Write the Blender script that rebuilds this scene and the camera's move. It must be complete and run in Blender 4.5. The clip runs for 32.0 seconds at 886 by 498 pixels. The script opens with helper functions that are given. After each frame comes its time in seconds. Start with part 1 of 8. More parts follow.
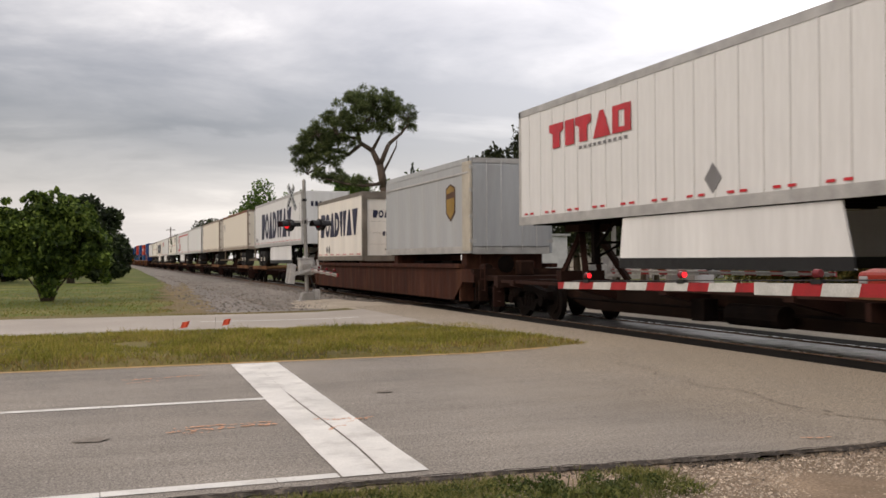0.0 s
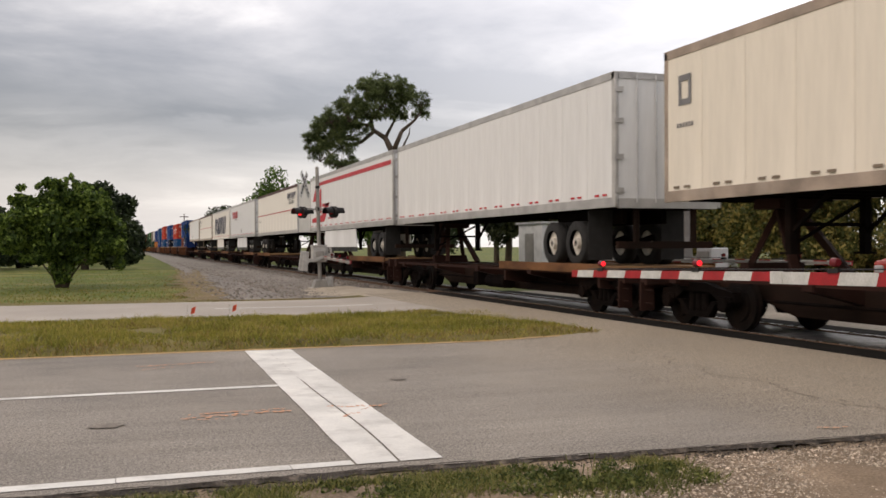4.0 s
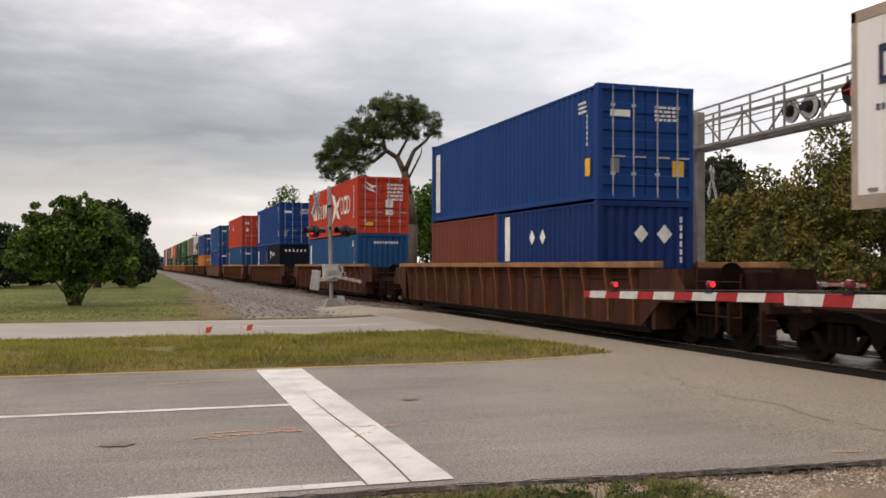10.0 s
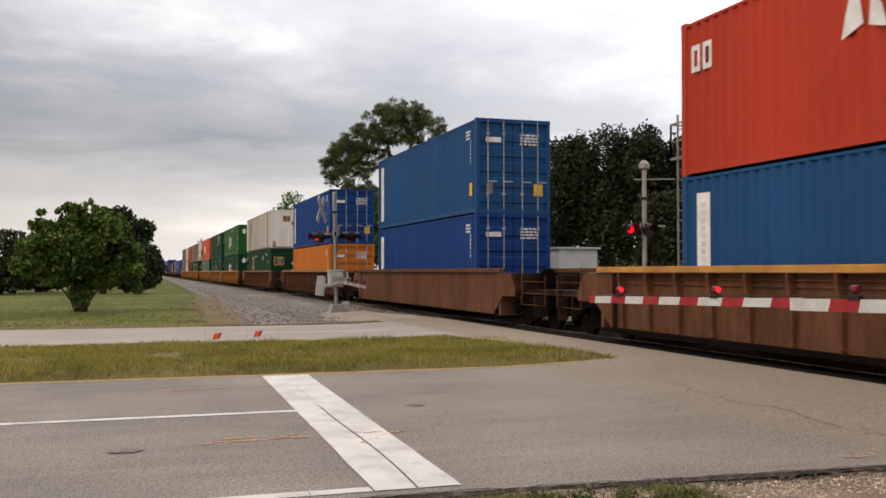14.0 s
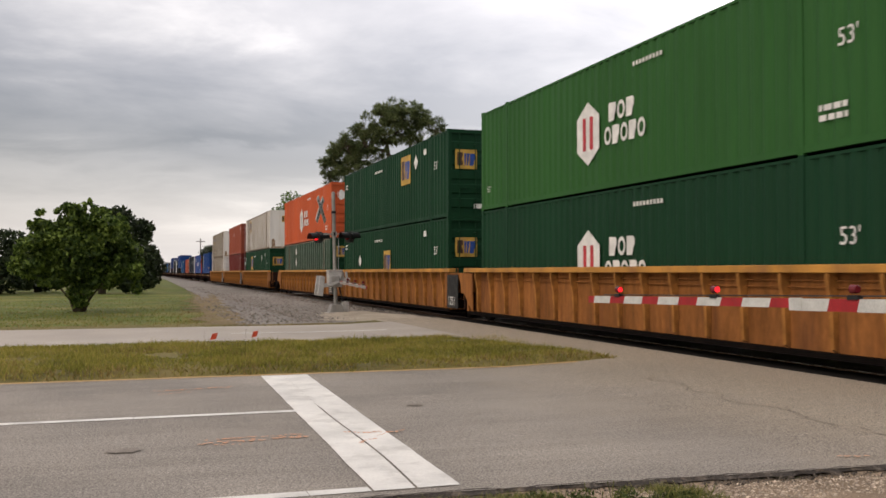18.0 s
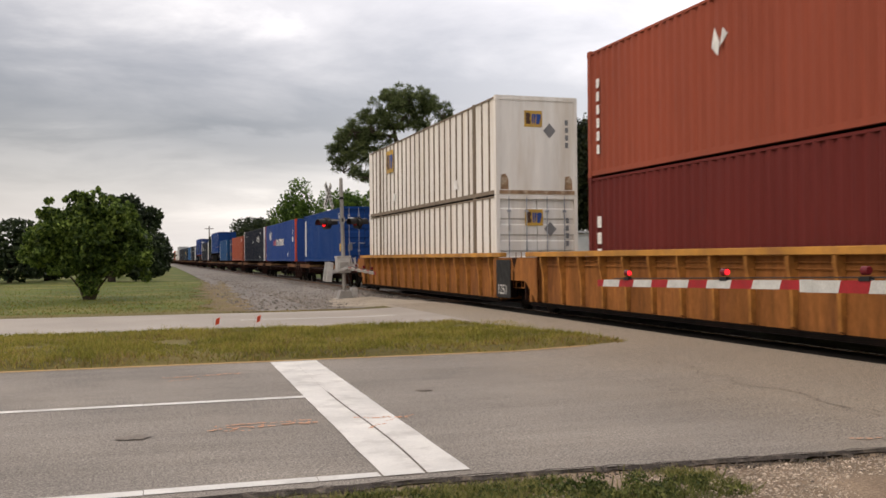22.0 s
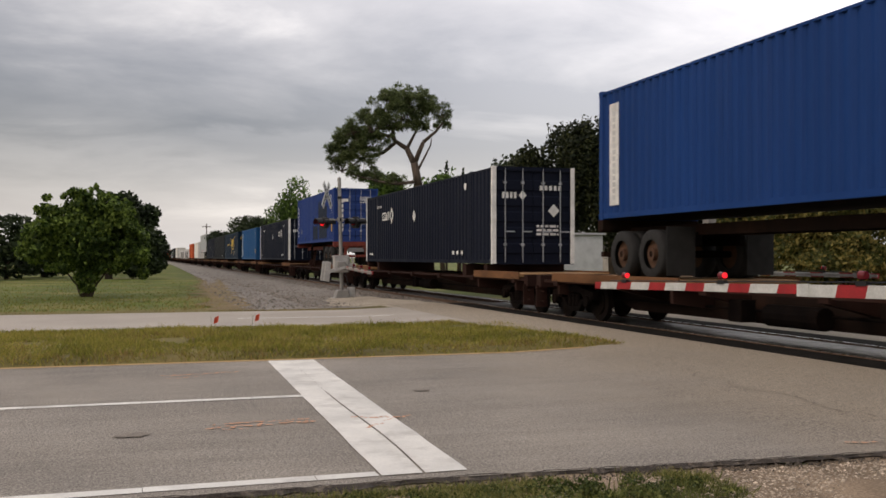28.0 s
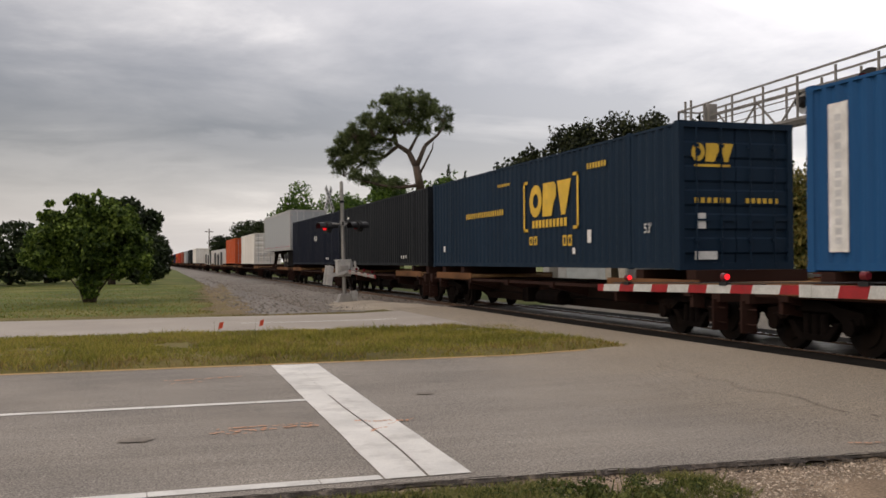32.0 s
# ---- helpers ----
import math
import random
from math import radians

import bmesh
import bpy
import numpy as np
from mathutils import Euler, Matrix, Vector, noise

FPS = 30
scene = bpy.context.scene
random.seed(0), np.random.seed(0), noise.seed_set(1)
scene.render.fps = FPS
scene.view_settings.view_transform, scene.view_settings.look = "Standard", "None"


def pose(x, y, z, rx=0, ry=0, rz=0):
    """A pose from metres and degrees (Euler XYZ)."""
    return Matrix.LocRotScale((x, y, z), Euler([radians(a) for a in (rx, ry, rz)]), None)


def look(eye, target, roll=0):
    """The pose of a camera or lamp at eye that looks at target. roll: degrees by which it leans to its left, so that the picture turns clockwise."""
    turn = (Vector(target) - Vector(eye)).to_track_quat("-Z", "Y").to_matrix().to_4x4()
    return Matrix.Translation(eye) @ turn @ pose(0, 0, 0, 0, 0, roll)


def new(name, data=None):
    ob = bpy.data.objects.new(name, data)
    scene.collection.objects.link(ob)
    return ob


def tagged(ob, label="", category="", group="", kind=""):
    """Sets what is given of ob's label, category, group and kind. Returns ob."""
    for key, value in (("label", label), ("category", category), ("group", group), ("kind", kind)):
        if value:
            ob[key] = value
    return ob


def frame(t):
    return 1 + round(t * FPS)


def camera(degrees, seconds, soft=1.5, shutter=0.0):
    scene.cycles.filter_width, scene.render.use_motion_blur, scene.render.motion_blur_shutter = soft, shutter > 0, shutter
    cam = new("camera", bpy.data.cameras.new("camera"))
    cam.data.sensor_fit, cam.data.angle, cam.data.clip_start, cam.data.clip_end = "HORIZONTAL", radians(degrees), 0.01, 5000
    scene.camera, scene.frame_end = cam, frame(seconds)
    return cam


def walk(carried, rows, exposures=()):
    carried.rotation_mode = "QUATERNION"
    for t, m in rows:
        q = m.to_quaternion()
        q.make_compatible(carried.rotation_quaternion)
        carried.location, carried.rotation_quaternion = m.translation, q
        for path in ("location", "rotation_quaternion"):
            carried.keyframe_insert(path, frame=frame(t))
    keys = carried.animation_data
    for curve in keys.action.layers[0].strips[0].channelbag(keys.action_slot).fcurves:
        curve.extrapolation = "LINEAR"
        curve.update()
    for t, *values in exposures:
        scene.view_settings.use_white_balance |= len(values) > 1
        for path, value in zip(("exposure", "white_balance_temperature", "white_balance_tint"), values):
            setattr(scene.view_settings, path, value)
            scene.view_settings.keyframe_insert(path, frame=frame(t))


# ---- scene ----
FOV, SECONDS = 50.0, 32.0
TRACK_X = 11.07        # centre line of the track
RAIL_Z = 0.12          # top of rail
SPEED = 21.5           # metres a second, towards -y

cam = camera(FOV, SECONDS, soft=1.6, shutter=0.08)
# seconds, yaw, pitch, roll, x, y, z
PATH = [
    (0.0, -19.667, 0.610, 0.317, 0.022, -0.038, 1.598),
    (0.5, -19.703, 0.576, 0.518, 0.018, -0.036, 1.599),
    (1.0, -19.784, 0.260, 0.566, 0.017, -0.032, 1.602),
    (1.5, -19.572, 0.140, 0.455, 0.023, -0.015, 1.599),
    (2.0, -19.437, 0.155, 0.399, 0.023, -0.009, 1.598),
    (2.5, -19.275, -0.065, 0.308, 0.015, -0.009, 1.601),
    (3.0, -19.060, -0.171, 0.297, 0.013, -0.010, 1.594),
    (3.5, -18.903, -0.185, 0.215, 0.014, -0.005, 1.597),
    (5.5, -19.243, 0.135, -0.175, 0.006, -0.028, 1.602),
    (6.0, -19.441, 0.155, -0.076, 0.007, -0.025, 1.604),
    (6.5, -19.416, 0.586, 0.121, 0.012, -0.002, 1.604),
    (7.0, -19.032, 0.460, 0.342, 0.008, 0.005, 1.597),
    (7.5, -18.551, 0.518, 0.389, 0.012, 0.017, 1.599),
    (8.0, -18.474, 0.491, 0.378, 0.005, 0.000, 1.603),
    (8.5, -18.599, 0.631, 0.168, -0.005, -0.008, 1.602),
    (9.0, -18.493, 0.822, -0.002, 0.001, -0.000, 1.600),
    (9.5, -18.382, 0.835, -0.183, -0.003, -0.004, 1.600),
    (10.0, -18.249, 1.054, -0.149, 0.004, 0.006, 1.600),
    (10.5, -18.262, 0.982, -0.145, 0.002, -0.001, 1.604),
    (11.0, -18.297, 0.981, -0.012, 0.004, -0.007, 1.608),
    (11.5, -18.300, 1.104, -0.126, -0.005, -0.002, 1.602),
    (12.0, -18.311, 1.019, -0.209, -0.004, 0.004, 1.606),
    (12.5, -18.174, 1.008, -0.181, 0.001, 0.011, 1.604),
    (13.0, -18.044, 1.099, -0.029, -0.005, -0.008, 1.606),
    (13.5, -18.058, 1.218, -0.031, -0.011, -0.004, 1.607),
    (14.0, -17.965, 1.368, 0.013, -0.014, -0.013, 1.608),
    (14.5, -17.878, 1.439, -0.054, -0.016, -0.014, 1.607),
    (16.5, -17.849, 1.470, 0.083, -0.008, -0.013, 1.608),
    (17.0, -17.951, 1.507, 0.103, -0.006, -0.009, 1.610),
    (17.5, -18.061, 1.574, 0.078, -0.005, -0.012, 1.608),
    (18.0, -18.010, 1.368, 0.027, -0.010, -0.012, 1.607),
    (18.5, -18.043, 1.102, -0.004, -0.002, 0.005, 1.603),
    (19.0, -17.821, 1.066, 0.003, 0.002, 0.010, 1.605),
    (19.5, -17.791, 0.863, 0.170, 0.007, 0.018, 1.605),
    (20.0, -17.719, 0.703, 0.182, 0.002, 0.019, 1.603),
    (20.5, -17.760, 0.512, 0.402, 0.002, 0.019, 1.600),
    (21.0, -17.591, 0.524, 0.378, -0.001, 0.012, 1.605),
    (21.5, -17.529, 0.619, 0.406, 0.007, 0.015, 1.601),
    (22.0, -17.498, 0.488, 0.494, 0.007, 0.029, 1.599),
    (22.5, -17.473, 0.402, 0.497, 0.007, 0.028, 1.605),
    (23.0, -17.553, 0.428, 0.506, 0.005, 0.029, 1.602),
    (23.5, -17.557, 0.393, 0.514, 0.003, 0.021, 1.600),
    (24.0, -17.601, 0.334, 0.457, 0.004, 0.013, 1.603),
    (24.5, -17.572, 0.322, 0.411, 0.009, 0.018, 1.599),
    (25.0, -17.484, 0.208, 0.419, 0.019, 0.033, 1.600),
    (25.5, -17.369, 0.240, 0.411, 0.005, 0.030, 1.605),
    (27.5, -18.032, 0.307, -0.203, -0.028, 0.001, 1.607),
    (28.0, -17.673, 0.506, -0.063, -0.022, 0.003, 1.605),
    (28.5, -17.426, 0.574, 0.086, -0.019, -0.005, 1.607),
    (29.0, -17.288, 0.432, 0.175, -0.010, 0.003, 1.608),
    (29.5, -17.376, 0.338, 0.092, -0.021, -0.006, 1.609),
    (30.0, -17.175, 0.560, 0.201, -0.013, 0.002, 1.605),
    (30.5, -17.067, 0.633, 0.266, -0.019, -0.004, 1.611),
    (31.0, -16.987, 0.742, 0.333, -0.027, -0.019, 1.605),
    (31.5, -17.033, 0.672, 0.339, -0.029, -0.035, 1.607),
    (32.0, -17.517, 0.706, 0.326, -0.025, -0.013, 1.605),
]
# stops and white balance: the clip's camera darkens a little towards the end
EXPOSURES = tuple((t, e, 7050, 15) for t, e in ((0, 0.14), (1, 0.04), (2, 0.16), (9, 0.16), (13, 0.24), (17, 0.16), (18.5, 0.22), (19.3, 0.28), (21, 0.23), (22, 0.24), (23, 0.27), (24, -0.06), (25, -0.08), (28, -0.04), (30, 0.0), (31, -0.08), (32, -0.12)))
walk(cam, [(t, pose(x, y, z, 90 + p, r, w)) for t, w, p, r, x, y, z in PATH], exposures=EXPOSURES)

# ---------------------------------------------------------------- light
SUN_EL, SUN_AZ = radians(42), radians(-105)      # elevation, clockwise from +y


def make_world():
    w = bpy.data.worlds.new("overcast_sky")
    scene.world = w
    w.use_nodes = True
    n, l = w.node_tree.nodes, w.node_tree.links
    n.clear()
    out, bg = n.new("ShaderNodeOutputWorld"), n.new("ShaderNodeBackground")
    sky = n.new("ShaderNodeTexSky")
    sky.sky_type, sky.sun_disc = "NISHITA", False
    sky.sun_elevation, sky.sun_rotation = SUN_EL, SUN_AZ
    sky.dust_density = 4
    co = n.new("ShaderNodeTexCoord")
    sep = n.new("ShaderNodeSeparateXYZ")
    l.new(co.outputs["Generated"], sep.inputs[0])
    zz = n.new("ShaderNodeMath"); zz.operation = "MAXIMUM"; zz.inputs[1].default_value = 0.0
    l.new(sep.outputs[2], zz.inputs[0])
    den = n.new("ShaderNodeMath"); den.operation = "ADD"; den.inputs[1].default_value = 0.16
    l.new(zz.outputs[0], den.inputs[0])
    comb = n.new("ShaderNodeCombineXYZ")
    for i in (0, 1):
        q = n.new("ShaderNodeMath"); q.operation = "DIVIDE"
        l.new(sep.outputs[i], q.inputs[0]); l.new(den.outputs[0], q.inputs[1])
        l.new(q.outputs[0], comb.inputs[i])

    def clouds(scale, detail, rough, shift, dist):
        m = n.new("ShaderNodeMapping"); m.inputs["Location"].default_value = shift
        m.inputs["Scale"].default_value = (0.8, 1.0, 1)
        l.new(comb.outputs[0], m.inputs[0])
        t = n.new("ShaderNodeTexNoise")
        t.inputs["Scale"].default_value, t.inputs["Detail"].default_value = scale, detail
        t.inputs["Roughness"].default_value, t.inputs["Distortion"].default_value = rough, dist
        l.new(m.outputs[0], t.inputs["Vector"])
        return t.outputs["Fac"]

    big = clouds(0.42, 3, 0.45, CLOUD_SHIFT, 0.4)
    fine = clouds(1.5, 8, 0.58, (3.1, 7.4, 0), 0.3)
    mix = n.new("ShaderNodeMath"); mix.operation = "MULTIPLY_ADD"
    l.new(fine, mix.inputs[0]); mix.inputs[1].default_value = 0.46; l.new(big, mix.inputs[2])
    ramp = n.new("ShaderNodeValToRGB")
    e = ramp.color_ramp.elements
    e[0].position, e[0].color = 0.55, (0.4, 0.41, 0.44, 1)
    e[1].position, e[1].color = 0.85, (1.36, 1.36, 1.34, 1)
    mid = ramp.color_ramp.elements.new(0.7); mid.color = (0.69, 0.695, 0.715, 1)
    l.new(mix.outputs[0], ramp.inputs[0])
    # the cloud is thinner and brighter towards one side
    sd = n.new("ShaderNodeVectorMath"); sd.operation = "DOT_PRODUCT"
    sd.inputs[1].default_value = (math.sin(THIN_AZ), math.cos(THIN_AZ), 0)
    l.new(co.outputs["Generated"], sd.inputs[0])
    glow = n.new("ShaderNodeMapRange")
    glow.inputs["From Min"].default_value, glow.inputs["From Max"].default_value = 0.3, 0.89
    glow.inputs["To Min"].default_value, glow.inputs["To Max"].default_value = 0.6, 1.66
    l.new(sd.outputs["Value"], glow.inputs[0])
    mul = n.new("ShaderNodeVectorMath"); mul.operation = "MULTIPLY"
    l.new(ramp.outputs[0], mul.inputs[0])
    # an overcast sky is darkest low down and brightens towards the zenith
    cie = n.new("ShaderNodeMapRange")
    cie.inputs["From Min"].default_value, cie.inputs["From Max"].default_value = 0.1, 0.85
    cie.inputs["To Min"].default_value, cie.inputs["To Max"].default_value = 0.7, 1.75
    l.new(zz.outputs[0], cie.inputs[0])
    both = n.new("ShaderNodeMath"); both.operation = "MULTIPLY"
    l.new(glow.outputs[0], both.inputs[0]); l.new(cie.outputs[0], both.inputs[1])
    l.new(both.outputs[0], mul.inputs[1])
    # a heavier bank of cloud over the far end of the line, its edges torn by the fine clouds
    torn = n.new("ShaderNodeMath"); torn.operation = "MULTIPLY_ADD"; torn.inputs[1].default_value = 0.16
    l.new(fine, torn.inputs[0]); l.new(zz.outputs[0], torn.inputs[2])

    def step(sock, a, c, lo, hi):
        q = n.new("ShaderNodeMapRange"); q.interpolation_type = "SMOOTHSTEP"
        for k, val in (("From Min", a), ("From Max", c), ("To Min", lo), ("To Max", hi)):
            q.inputs[k].default_value = val
        l.new(sock, q.inputs[0])
        return q.outputs[0]

    def times(a, c):
        q = n.new("ShaderNodeMath"); q.operation = "MULTIPLY"
        l.new(a, q.inputs[0]); l.new(c, q.inputs[1])
        return q.outputs[0]
    bank = times(times(step(torn.outputs[0], 0.185, 0.21, 0, 1), step(torn.outputs[0], 0.24, 0.36, 1, 0)), step(sd.outputs["Value"], 0.52, 0.78, 1, 0))
    rent = times(times(step(torn.outputs[0], 0.1, 0.15, 0, 1), step(torn.outputs[0], 0.27, 0.4, 1, 0)), step(sd.outputs["Value"], 0.66, 0.82, 0, 1))
    bm = n.new("ShaderNodeMix"); bm.data_type, bm.blend_type = "RGBA", "MULTIPLY"
    l.new(bank, bm.inputs[0]); l.new(mul.outputs[0], bm.inputs[6])
    bm.inputs[7].default_value = (0.66, 0.665, 0.68, 1)
    rm = n.new("ShaderNodeMix"); rm.data_type, rm.blend_type = "RGBA", "MULTIPLY"
    l.new(rent, rm.inputs[0]); l.new(bm.outputs[2], rm.inputs[6])
    rm.inputs[7].default_value = (1.06, 1.06, 1.055, 1)
    rm.clamp_factor = True
    # thin haze towards the horizon
    hz = n.new("ShaderNodeMapRange")
    hz.inputs["From Min"].default_value, hz.inputs["From Max"].default_value = 0.0, 0.115
    hz.inputs["To Min"].default_value, hz.inputs["To Max"].default_value = 0.85, 0.0
    l.new(zz.outputs[0], hz.inputs[0])
    hm = n.new("ShaderNodeMix"); hm.data_type = "RGBA"
    l.new(hz.outputs[0], hm.inputs[0]); l.new(rm.outputs[2], hm.inputs[6])
    hm.inputs[7].default_value = (0.82, 0.825, 0.83, 1)
    # a trace of the clear sky above the cloud
    sc = n.new("ShaderNodeVectorMath"); sc.operation = "SCALE"; sc.inputs["Scale"].default_value = 0.06
    l.new(sky.outputs[0], sc.inputs[0])
    add = n.new("ShaderNodeVectorMath"); add.operation = "ADD"
    l.new(hm.outputs[2], add.inputs[0]); l.new(sc.outputs[0], add.inputs[1])
    l.new(add.outputs[0], bg.inputs["Color"])
    bg.inputs["Strength"].default_value = SKY_STRENGTH
    l.new(bg.outputs[0], out.inputs[0])


THIN_AZ = radians(62)
CLOUD_SHIFT, SKY_STRENGTH = (1.7, 0.4, 0), 0.93
make_world()
sun = new("sun", bpy.data.lights.new("sun", "SUN"))
sun.data.energy, sun.data.angle, sun.data.color = 0.75, radians(40), (1.0, 0.91, 0.8)
sun.matrix_world = look((0, 0, 60), (-60 * math.sin(SUN_AZ) / math.tan(SUN_EL), -60 * math.cos(SUN_AZ) / math.tan(SUN_EL), 0))


# ---------------------------------------------------------------- materials
def lin(r, g, b):
    return tuple((c / 12.92 if c <= 0.04045 else ((c + 0.055) / 1.055) ** 2.4) for c in (r, g, b))


MATS = {}


def paint(name, color, rough=0.6, metal=0.0, dark=0.75, scale=3.0, stretch=(1, 1, 1), bump=0.1, bump_scale=40.0,
          stain=None, stain_amt=0.35, stain_scale=1.2, per_object=0.0, emit=0.0, fine=0.12, mid=0.0, mid_scale=14.0, island=0.0, spec=0.3, toward=None, streak=0.0):
    """A worn surface: base colour, broad mottling, fine grain, stains with a colour of their own, relief."""
    if name in MATS:
        return MATS[name]
    m = bpy.data.materials.new(name)
    m.use_nodes = True
    n, l = m.node_tree.nodes, m.node_tree.links
    b = n["Principled BSDF"]
    b.inputs["Roughness"].default_value, b.inputs["Metallic"].default_value = rough, metal
    b.inputs["Specular IOR Level"].default_value = spec
    co = n.new("ShaderNodeTexCoord")
    mp = n.new("ShaderNodeMapping"); mp.inputs["Scale"].default_value = stretch
    l.new(co.outputs["Object"], mp.inputs[0])

    def noise_at(s, d, r=0.55):
        t = n.new("ShaderNodeTexNoise")
        t.inputs["Scale"].default_value, t.inputs["Detail"].default_value, t.inputs["Roughness"].default_value = s, d, r
        l.new(mp.outputs[0], t.inputs["Vector"])
        return t.outputs["Fac"]

    def ranged(sock, a, c, lo, hi):
        r = n.new("ShaderNodeMapRange")
        for k, v in (("From Min", a), ("From Max", c), ("To Min", lo), ("To Max", hi)):
            r.inputs[k].default_value = v
        l.new(sock, r.inputs[0])
        return r.outputs[0]

    def blend(fac, a, c, kind="MIX"):
        x = n.new("ShaderNodeMix"); x.data_type, x.blend_type = "RGBA", kind
        for i, s in ((0, fac), (6, a), (7, c)):
            if hasattr(s, "links"):
                l.new(s, x.inputs[i])
            else:
                x.inputs[i].default_value = s if i == 0 else (*s, 1)
        return x.outputs[2]

    broad = ranged(noise_at(scale, 5), 0.3, 0.7, dark, 1.12)
    grain = ranged(noise_at(bump_scale, 3, 0.7), 0.25, 0.75, 1 - fine, 1 + fine)
    col = blend(1.0, color, broad, "MULTIPLY")
    col = blend(1.0, col, grain, "MULTIPLY")
    if mid:
        col = blend(1.0, col, ranged(noise_at(mid_scale, 4, 0.7), 0.3, 0.7, 1 - mid, 1 + mid), "MULTIPLY")
    if streak:
        # wear along the way of travel
        sm = n.new("ShaderNodeMapping"); sm.inputs["Scale"].default_value = (0.22, 1.9, 1)
        l.new(co.outputs["Object"], sm.inputs[0])
        st = n.new("ShaderNodeTexNoise")
        st.inputs["Scale"].default_value, st.inputs["Detail"].default_value, st.inputs["Roughness"].default_value = 1.6, 7, 0.68
        l.new(sm.outputs[0], st.inputs["Vector"])
        col = blend(1.0, col, ranged(st.outputs["Fac"], 0.3, 0.7, 1 - streak, 1 + streak * 0.7), "MULTIPLY")
    if stain:
        f = ranged(noise_at(stain_scale, 7, 0.65), 0.5, 0.72, 0.0, stain_amt)
        col = blend(f, col, stain)
    if toward:
        # worn and stained towards the rails, along x
        tint, x0, x1 = toward
        sx = n.new("ShaderNodeSeparateXYZ"); l.new(co.outputs["Object"], sx.inputs[0])
        wob = n.new("ShaderNodeMath"); wob.operation = "MULTIPLY_ADD"; wob.inputs[1].default_value = 3.5
        l.new(noise_at(0.5, 5, 0.65), wob.inputs[0]); l.new(sx.outputs[0], wob.inputs[2])
        col = blend(ranged(wob.outputs[0], x0 + 1.75, x1 + 1.75, 0.0, 1.0), col, blend(1.0, tint, grain, "MULTIPLY"))
    if per_object or island:
        if island:
            g = n.new("ShaderNodeNewGeometry"); src = g.outputs["Random Per Island"]; amt = island
        else:
            g = n.new("ShaderNodeObjectInfo"); src = g.outputs["Random"]; amt = per_object
        col = blend(1.0, col, ranged(src, 0, 1, 1 - amt, 1 + amt), "MULTIPLY")
    l.new(col, b.inputs["Base Color"])
    l.new(ranged(noise_at(scale * 2, 4), 0.3, 0.7, max(rough - 0.12, 0.05), min(rough + 0.12, 1)), b.inputs["Roughness"])
    if bump:
        bp = n.new("ShaderNodeBump")
        bp.inputs["Strength"].default_value, bp.inputs["Distance"].default_value = bump, 0.02
        l.new(noise_at(bump_scale, 4, 0.7), bp.inputs["Height"]); l.new(bp.outputs[0], b.inputs["Normal"])
    if emit:
        b.inputs["Emission Color"].default_value, b.inputs["Emission Strength"].default_value = (*color, 1), emit
    MATS[name] = m
    return m


def leafy(name, color, tip, trans=0.35):
    """Leaves: colour varies from leaf to leaf, some light passes through."""
    m = bpy.data.materials.new(name)
    m.use_nodes = True
    n, l = m.node_tree.nodes, m.node_tree.links
    b, out = n["Principled BSDF"], n["Material Output"]
    b.inputs["Roughness"].default_value = 0.6
    b.inputs["Specular IOR Level"].default_value = 0.25
    g = n.new("ShaderNodeNewGeometry")
    co = n.new("ShaderNodeTexCoord")
    t = n.new("ShaderNodeTexNoise"); t.inputs["Scale"].default_value, t.inputs["Detail"].default_value = 0.7, 3
    l.new(co.outputs["Object"], t.inputs["Vector"])
    a = n.new("ShaderNodeMath"); a.operation = "MULTIPLY_ADD"; a.inputs[1].default_value = 0.55
    l.new(g.outputs["Random Per Island"], a.inputs[0]); l.new(t.outputs["Fac"], a.inputs[2])
    r = n.new("ShaderNodeValToRGB")
    r.color_ramp.elements[0].position, r.color_ramp.elements[0].color = 0.35, (*[c * 0.45 for c in color], 1)
    r.color_ramp.elements[1].position, r.color_ramp.elements[1].color = 1.05, (*tip, 1)
    e = r.color_ramp.elements.new(0.7); e.color = (*color, 1)
    l.new(a.outputs[0], r.inputs[0]); l.new(r.outputs[0], b.inputs["Base Color"])
    tr, mx = n.new("ShaderNodeBsdfTranslucent"), n.new("ShaderNodeMixShader")
    mx.inputs[0].default_value = trans
    l.new(r.outputs[0], tr.inputs[0]); l.new(b.outputs[0], mx.inputs[1]); l.new(tr.outputs[0], mx.inputs[2])
    l.new(mx.outputs[0], out.inputs["Surface"])
    return m


ASPHALT = paint("old_asphalt", (0.268, 0.242, 0.21), 0.9, dark=0.72, scale=0.4, bump=0.5, bump_scale=55, stain=(0.32, 0.285, 0.24),
                stain_amt=0.7, stain_scale=0.3, fine=0.95, mid=0.28, mid_scale=22, streak=0.16, toward=((0.31, 0.262, 0.2), 4.5, 8.5))
APRON = paint("worn_apron", (0.33, 0.285, 0.225), 0.9, dark=0.75, scale=0.4, bump=0.5, bump_scale=60, stain=(0.2, 0.175, 0.145),
              stain_amt=0.5, stain_scale=0.45, fine=0.4, mid=0.2, mid_scale=12)
FAR_ASPHALT = paint("pale_asphalt", (0.36, 0.325, 0.282), 0.9, dark=0.82, scale=0.4, bump=0.3, bump_scale=45, fine=0.15)
WHITE_LINE = paint("road_paint_white", (0.68, 0.67, 0.63), 0.75, dark=0.8, scale=1.4, bump=0.25, bump_scale=60, stain=(0.3, 0.28, 0.26),
                   stain_amt=0.55, stain_scale=2.2, fine=0.1)
